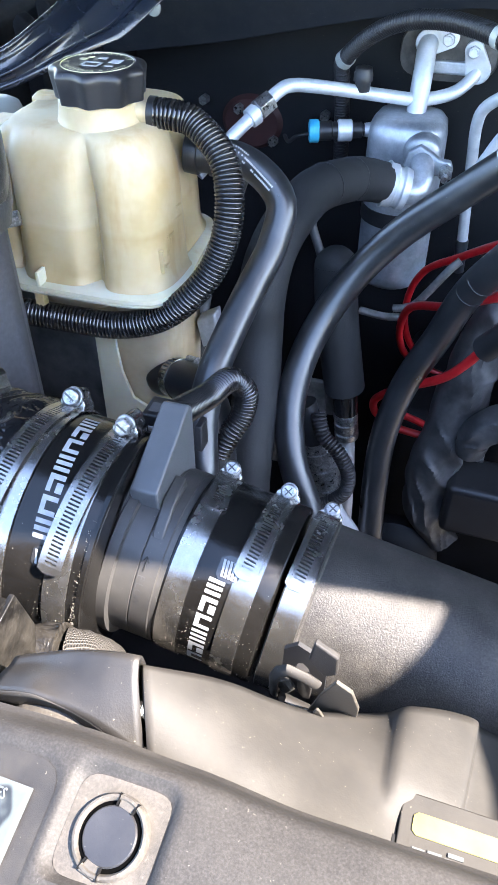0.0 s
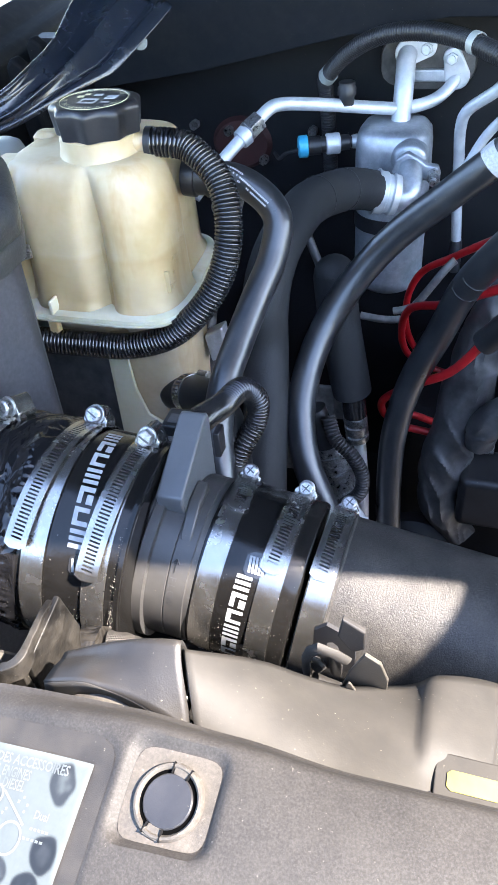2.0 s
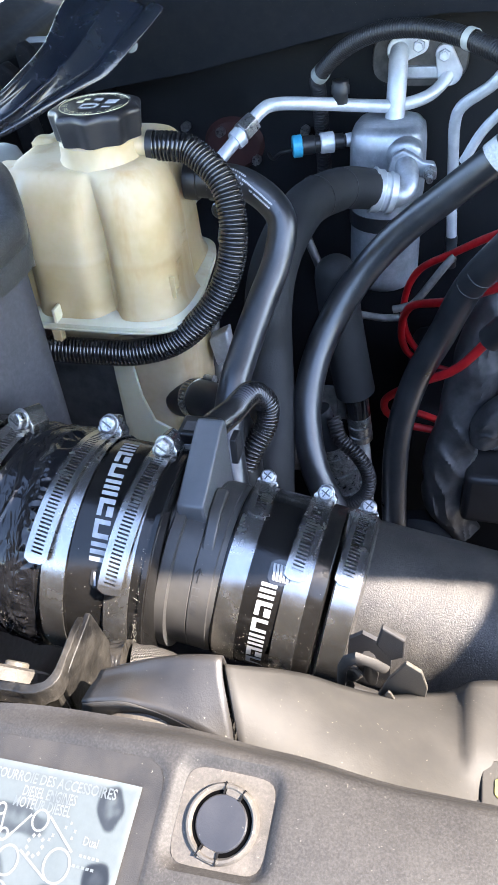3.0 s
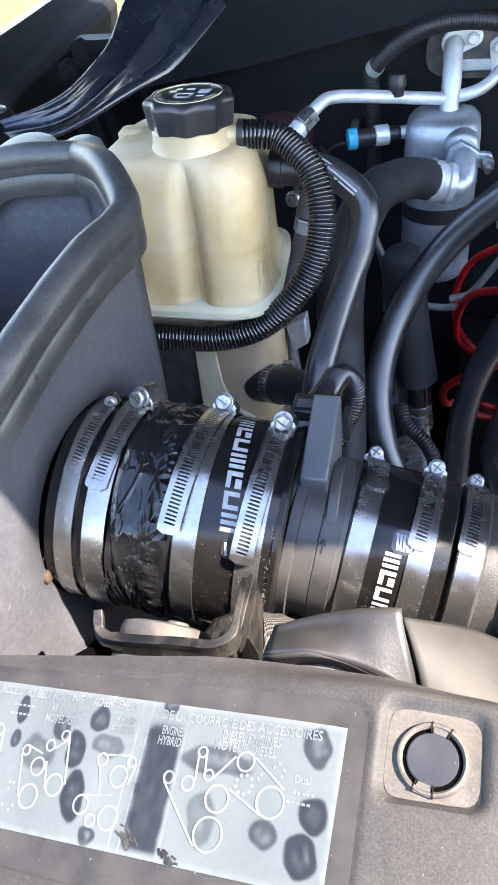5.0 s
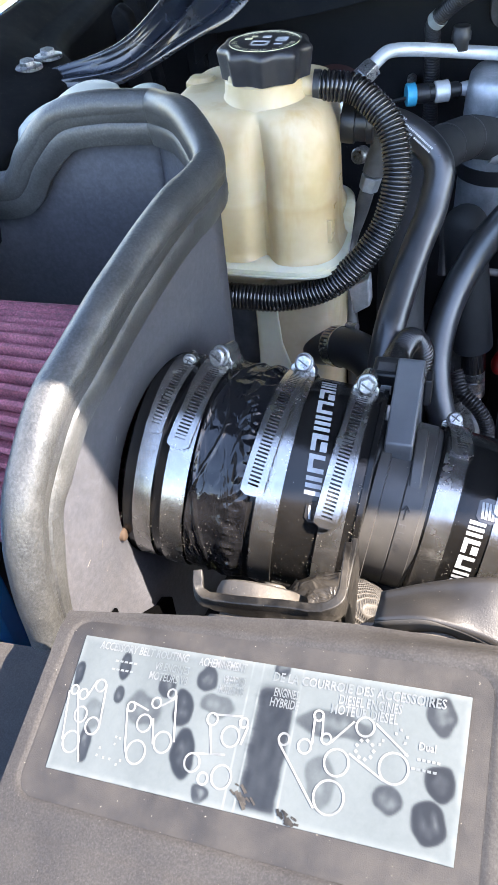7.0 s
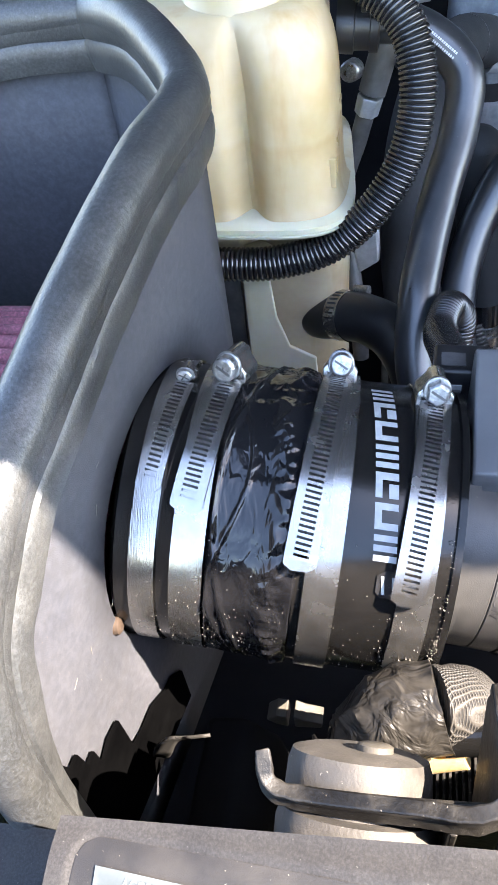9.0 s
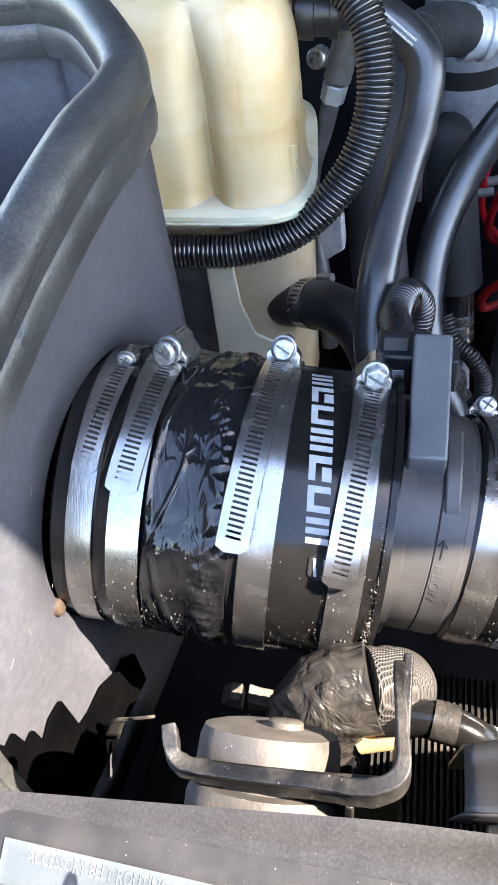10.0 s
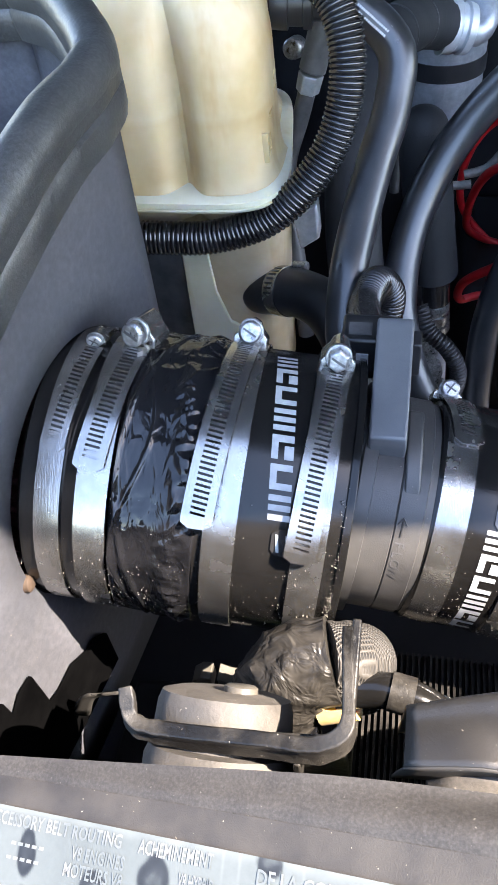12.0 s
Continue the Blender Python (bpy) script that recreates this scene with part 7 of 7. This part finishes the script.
part("rear_fin", prism([(0.112, 1.186), (0.140, 1.192), (0.146, 1.165), (0.130, 1.120), (0.114, 1.120)], -0.1400, -0.1375, lambda a, b, h: (h, a, b)), "worn_black", strap, bevel=0.0006)
mount = thing("radiator_mount", (-0.1740, 0.1245, 1.06), "dusty grey round rubber radiator mount with a pale bolt", "rubber mount")
way = (0.0, 0.88, 0.48)
part("bush", revolve((-0.1745, 0.1150, 1.1605), way, [(-0.045, 0.0222), (-0.006, 0.0218), (-0.003, 0.0206), (-0.0025, 0.0165), (0.0010, 0.0165), (0.0015, 0.0200), (0.0085, 0.0196), (0.0115, 0.0186), (0.0125, 0.0150)], 64), "grey_rubber", mount)
part("bolt", revolve((-0.1705, 0.1262, 1.1668), (0.0, 0.88, 0.48), [(-0.002, 0.0050), (0.0012, 0.0050), (0.0018, 0.0040)], 20), "clear_clip", mount, "pale dusty bolt head")

wrap = thing("taped_hose", (-0.15, 0.17, 1.08), "hose elbow wrapped in crumpled dusty tape, with a braided end", "hose")
el = even(spline([(-0.171, 0.158, 1.040), (-0.172, 0.160, 1.066), (-0.168, 0.163, 1.087), (-0.160, 0.167, 1.0985), (-0.148, 0.170, 1.1015)], 10), 0.0014)
bm = sweep(el, lambda i, f: 0.0172 + 0.0012 * noise.noise(el[i] * 70), 64)
for v in bm.verts:
    q = v.co * 130
    v.co += (v.co - Vector((-0.165, 0.167, 1.08))).normalized() * (0.0009 * noise.noise(q * 0.5) + 0.0018 * (1 - abs(noise.noise(q * 0.62 + Vector((3, 1, 2))))) ** 5)
part("tape", bm, "foil", wrap)
part("glossy_tape", sweep(even(spline([(-0.169, 0.157, 1.035), (-0.1715, 0.159, 1.056), (-0.1715, 0.1605, 1.072), (-0.1700, 0.162, 1.081)], 6), 0.0016), lambda i, f: 0.0186 + 0.0012 * noise.noise(Vector((i * 0.5, 1, 2))), 40), "tape", wrap, "glossy black tape")
part("braided_end", sweep(even(spline([(-0.1500, 0.1695, 1.1010), (-0.1435, 0.1715, 1.0990), (-0.1395, 0.1750, 1.0920), (-0.1380, 0.181, 1.078), (-0.1375, 0.186, 1.05)], 8), 0.002), lambda i, f: 0.0150 + 0.0004 * math.sin(i * 1.9), 40), "braid", wrap, "braided sleeve")
part("tape_flap", loft([Vector((-0.194, 0.156, 1.094)), Vector((-0.184, 0.144, 1.098)), Vector((-0.172, 0.143, 1.095)), Vector((-0.158, 0.150, 1.088))], [Vector((-0.192, 0.152, 1.084)), Vector((-0.180, 0.141, 1.084)), Vector((-0.168, 0.141, 1.079)), Vector((-0.157, 0.149, 1.070))], 3), "foil", wrap, "loose tape end", thick=0.0012)
single("yellowed_connector", sweep(even(spline([(-0.152, 0.158, 1.085), (-0.138, 0.160, 1.090)], 4), 0.004), 0.0075, 18), "tank", "yellowed plastic connector under the taped hose", "connector")
bh = thing("overflow_elbow", (-0.12, 0.165, 1.08), "glossy black hose elbow with a white ring", "hose")
part("tube", sweep(even(spline([(-0.146, 0.160, 1.096), (-0.134, 0.161, 1.099), (-0.124, 0.160, 1.102), (-0.114, 0.158, 1.100), (-0.106, 0.156, 1.094), (-0.100, 0.157, 1.080)], 10), 0.003), 0.0068, 22), "coupler", bh)
part("white_ring", revolve((-0.1068, 0.1563, 1.0950), (0.75, -0.1, -0.6), [(-0.0010, 0.0067), (-0.0010, 0.0075), (0.0010, 0.0075), (0.0010, 0.0067)], 28, closed=True), "white_plastic", bh, "white ring")
part("pale_sleeve", revolve((-0.1215, 0.1596, 1.1018), (1, -0.15, -0.05), [(-0.0045, 0.0067), (-0.0045, 0.0073), (0.0045, 0.0073), (0.0045, 0.0067)], 28, closed=True), "worn_black", bh)

rad = thing("radiator_core", (-0.1, 0.19, 1.0), "dark ribbed radiator tank below the intake", "radiator")
part("tank_top", box((-0.150, 0.130, 0.94), (0.30, 0.232, 0.990)), "matt_black", rad, bevel=0.004)
for k in range(60):
    x = -0.147 + 0.0030 * k
    part("fin", box((x, 0.132, 0.989), (x + 0.0013, 0.230, 0.9945)), "worn_black", rad, smooth=False)
single("lower_duct", prism([(-0.262, 0.975), (-0.240, 0.980), (-0.222, 0.96), (-0.206, 0.86), (-0.268, 0.86)], 0.140, 0.205, lambda a, b, h: (a, h, b)), "matt_black", "dark air duct under the intake", "duct", bevel=0.004)
crescent = spline([(-0.2750, 0.165, 1.0180), (-0.2700, 0.165, 1.0320), (-0.2650, 0.165, 1.0405), (-0.2602, 0.165, 1.0450), (-0.2555, 0.165, 1.0458), (-0.2420, 0.165, 1.0528)], 6)
under_edge = spline([(-0.2748, 0.166, 1.0155), (-0.2670, 0.166, 1.0175), (-0.2605, 0.166, 1.0355), (-0.2558, 0.166, 1.0432), (-0.2420, 0.166, 1.0515)], 6)
single("duct_flange", loft(crescent, under_edge, 3), "shroud", "pale dusty plastic flange of the duct", "flange", thick=0.0015)
for x, edge in ((-0.2225, ((-0.0070, 0.978), (-0.0015, 0.985), (0.0045, 0.985), (0.0048, 0.972), (-0.0020, 0.974))), (-0.2095, ((-0.0045, 0.973), (-0.0048, 0.986), (0.0005, 0.983), (0.0105, 0.981), (0.0100, 0.976)))):
    single("wire_tab", prism([(x + a, b) for a, b in edge], 0.205, 0.215, lambda a, b, h: (a, h, b)), "clear_clip", "small pale dusty plastic tab under the coupler", "tab", group="dusty tabs", bevel=0.0008)
# added sheet in the outline of the toothed shadow on the shield's side panel
shadow_outline = [(0.112, 1.00), (0.1156, 1.0911), (0.1222, 1.096), (0.1236, 1.1081), (0.1269, 1.1113), (0.1302, 1.0971), (0.1351, 1.0979), (0.1364, 1.0835), (0.1416, 1.0842), (0.1424, 1.0696), (0.1505, 1.0745), (0.1588, 1.0734), (0.1597, 1.0433), (0.1681, 1.0401), (0.1807, 1.0399), (0.1916, 1.0318), (0.2000, 1.0300), (0.2080, 1.0200), (0.2080, 0.99)]
single("shadow_sheet", prism(shadow_outline, 0.0024, 0.0040, lambda a, b, h: on_panel(a, b, h)), "dead_black", "near-black sheet standing in for a jagged shadow on the heat shield", "rubber flap")
single("wall_blue_support", box((-0.60, 0.150, 0.75), (-0.360, 0.170, 1.085)), "blue_paint", "blue painted body panel below the air filter", "body panel", "structure", bevel=0.004)
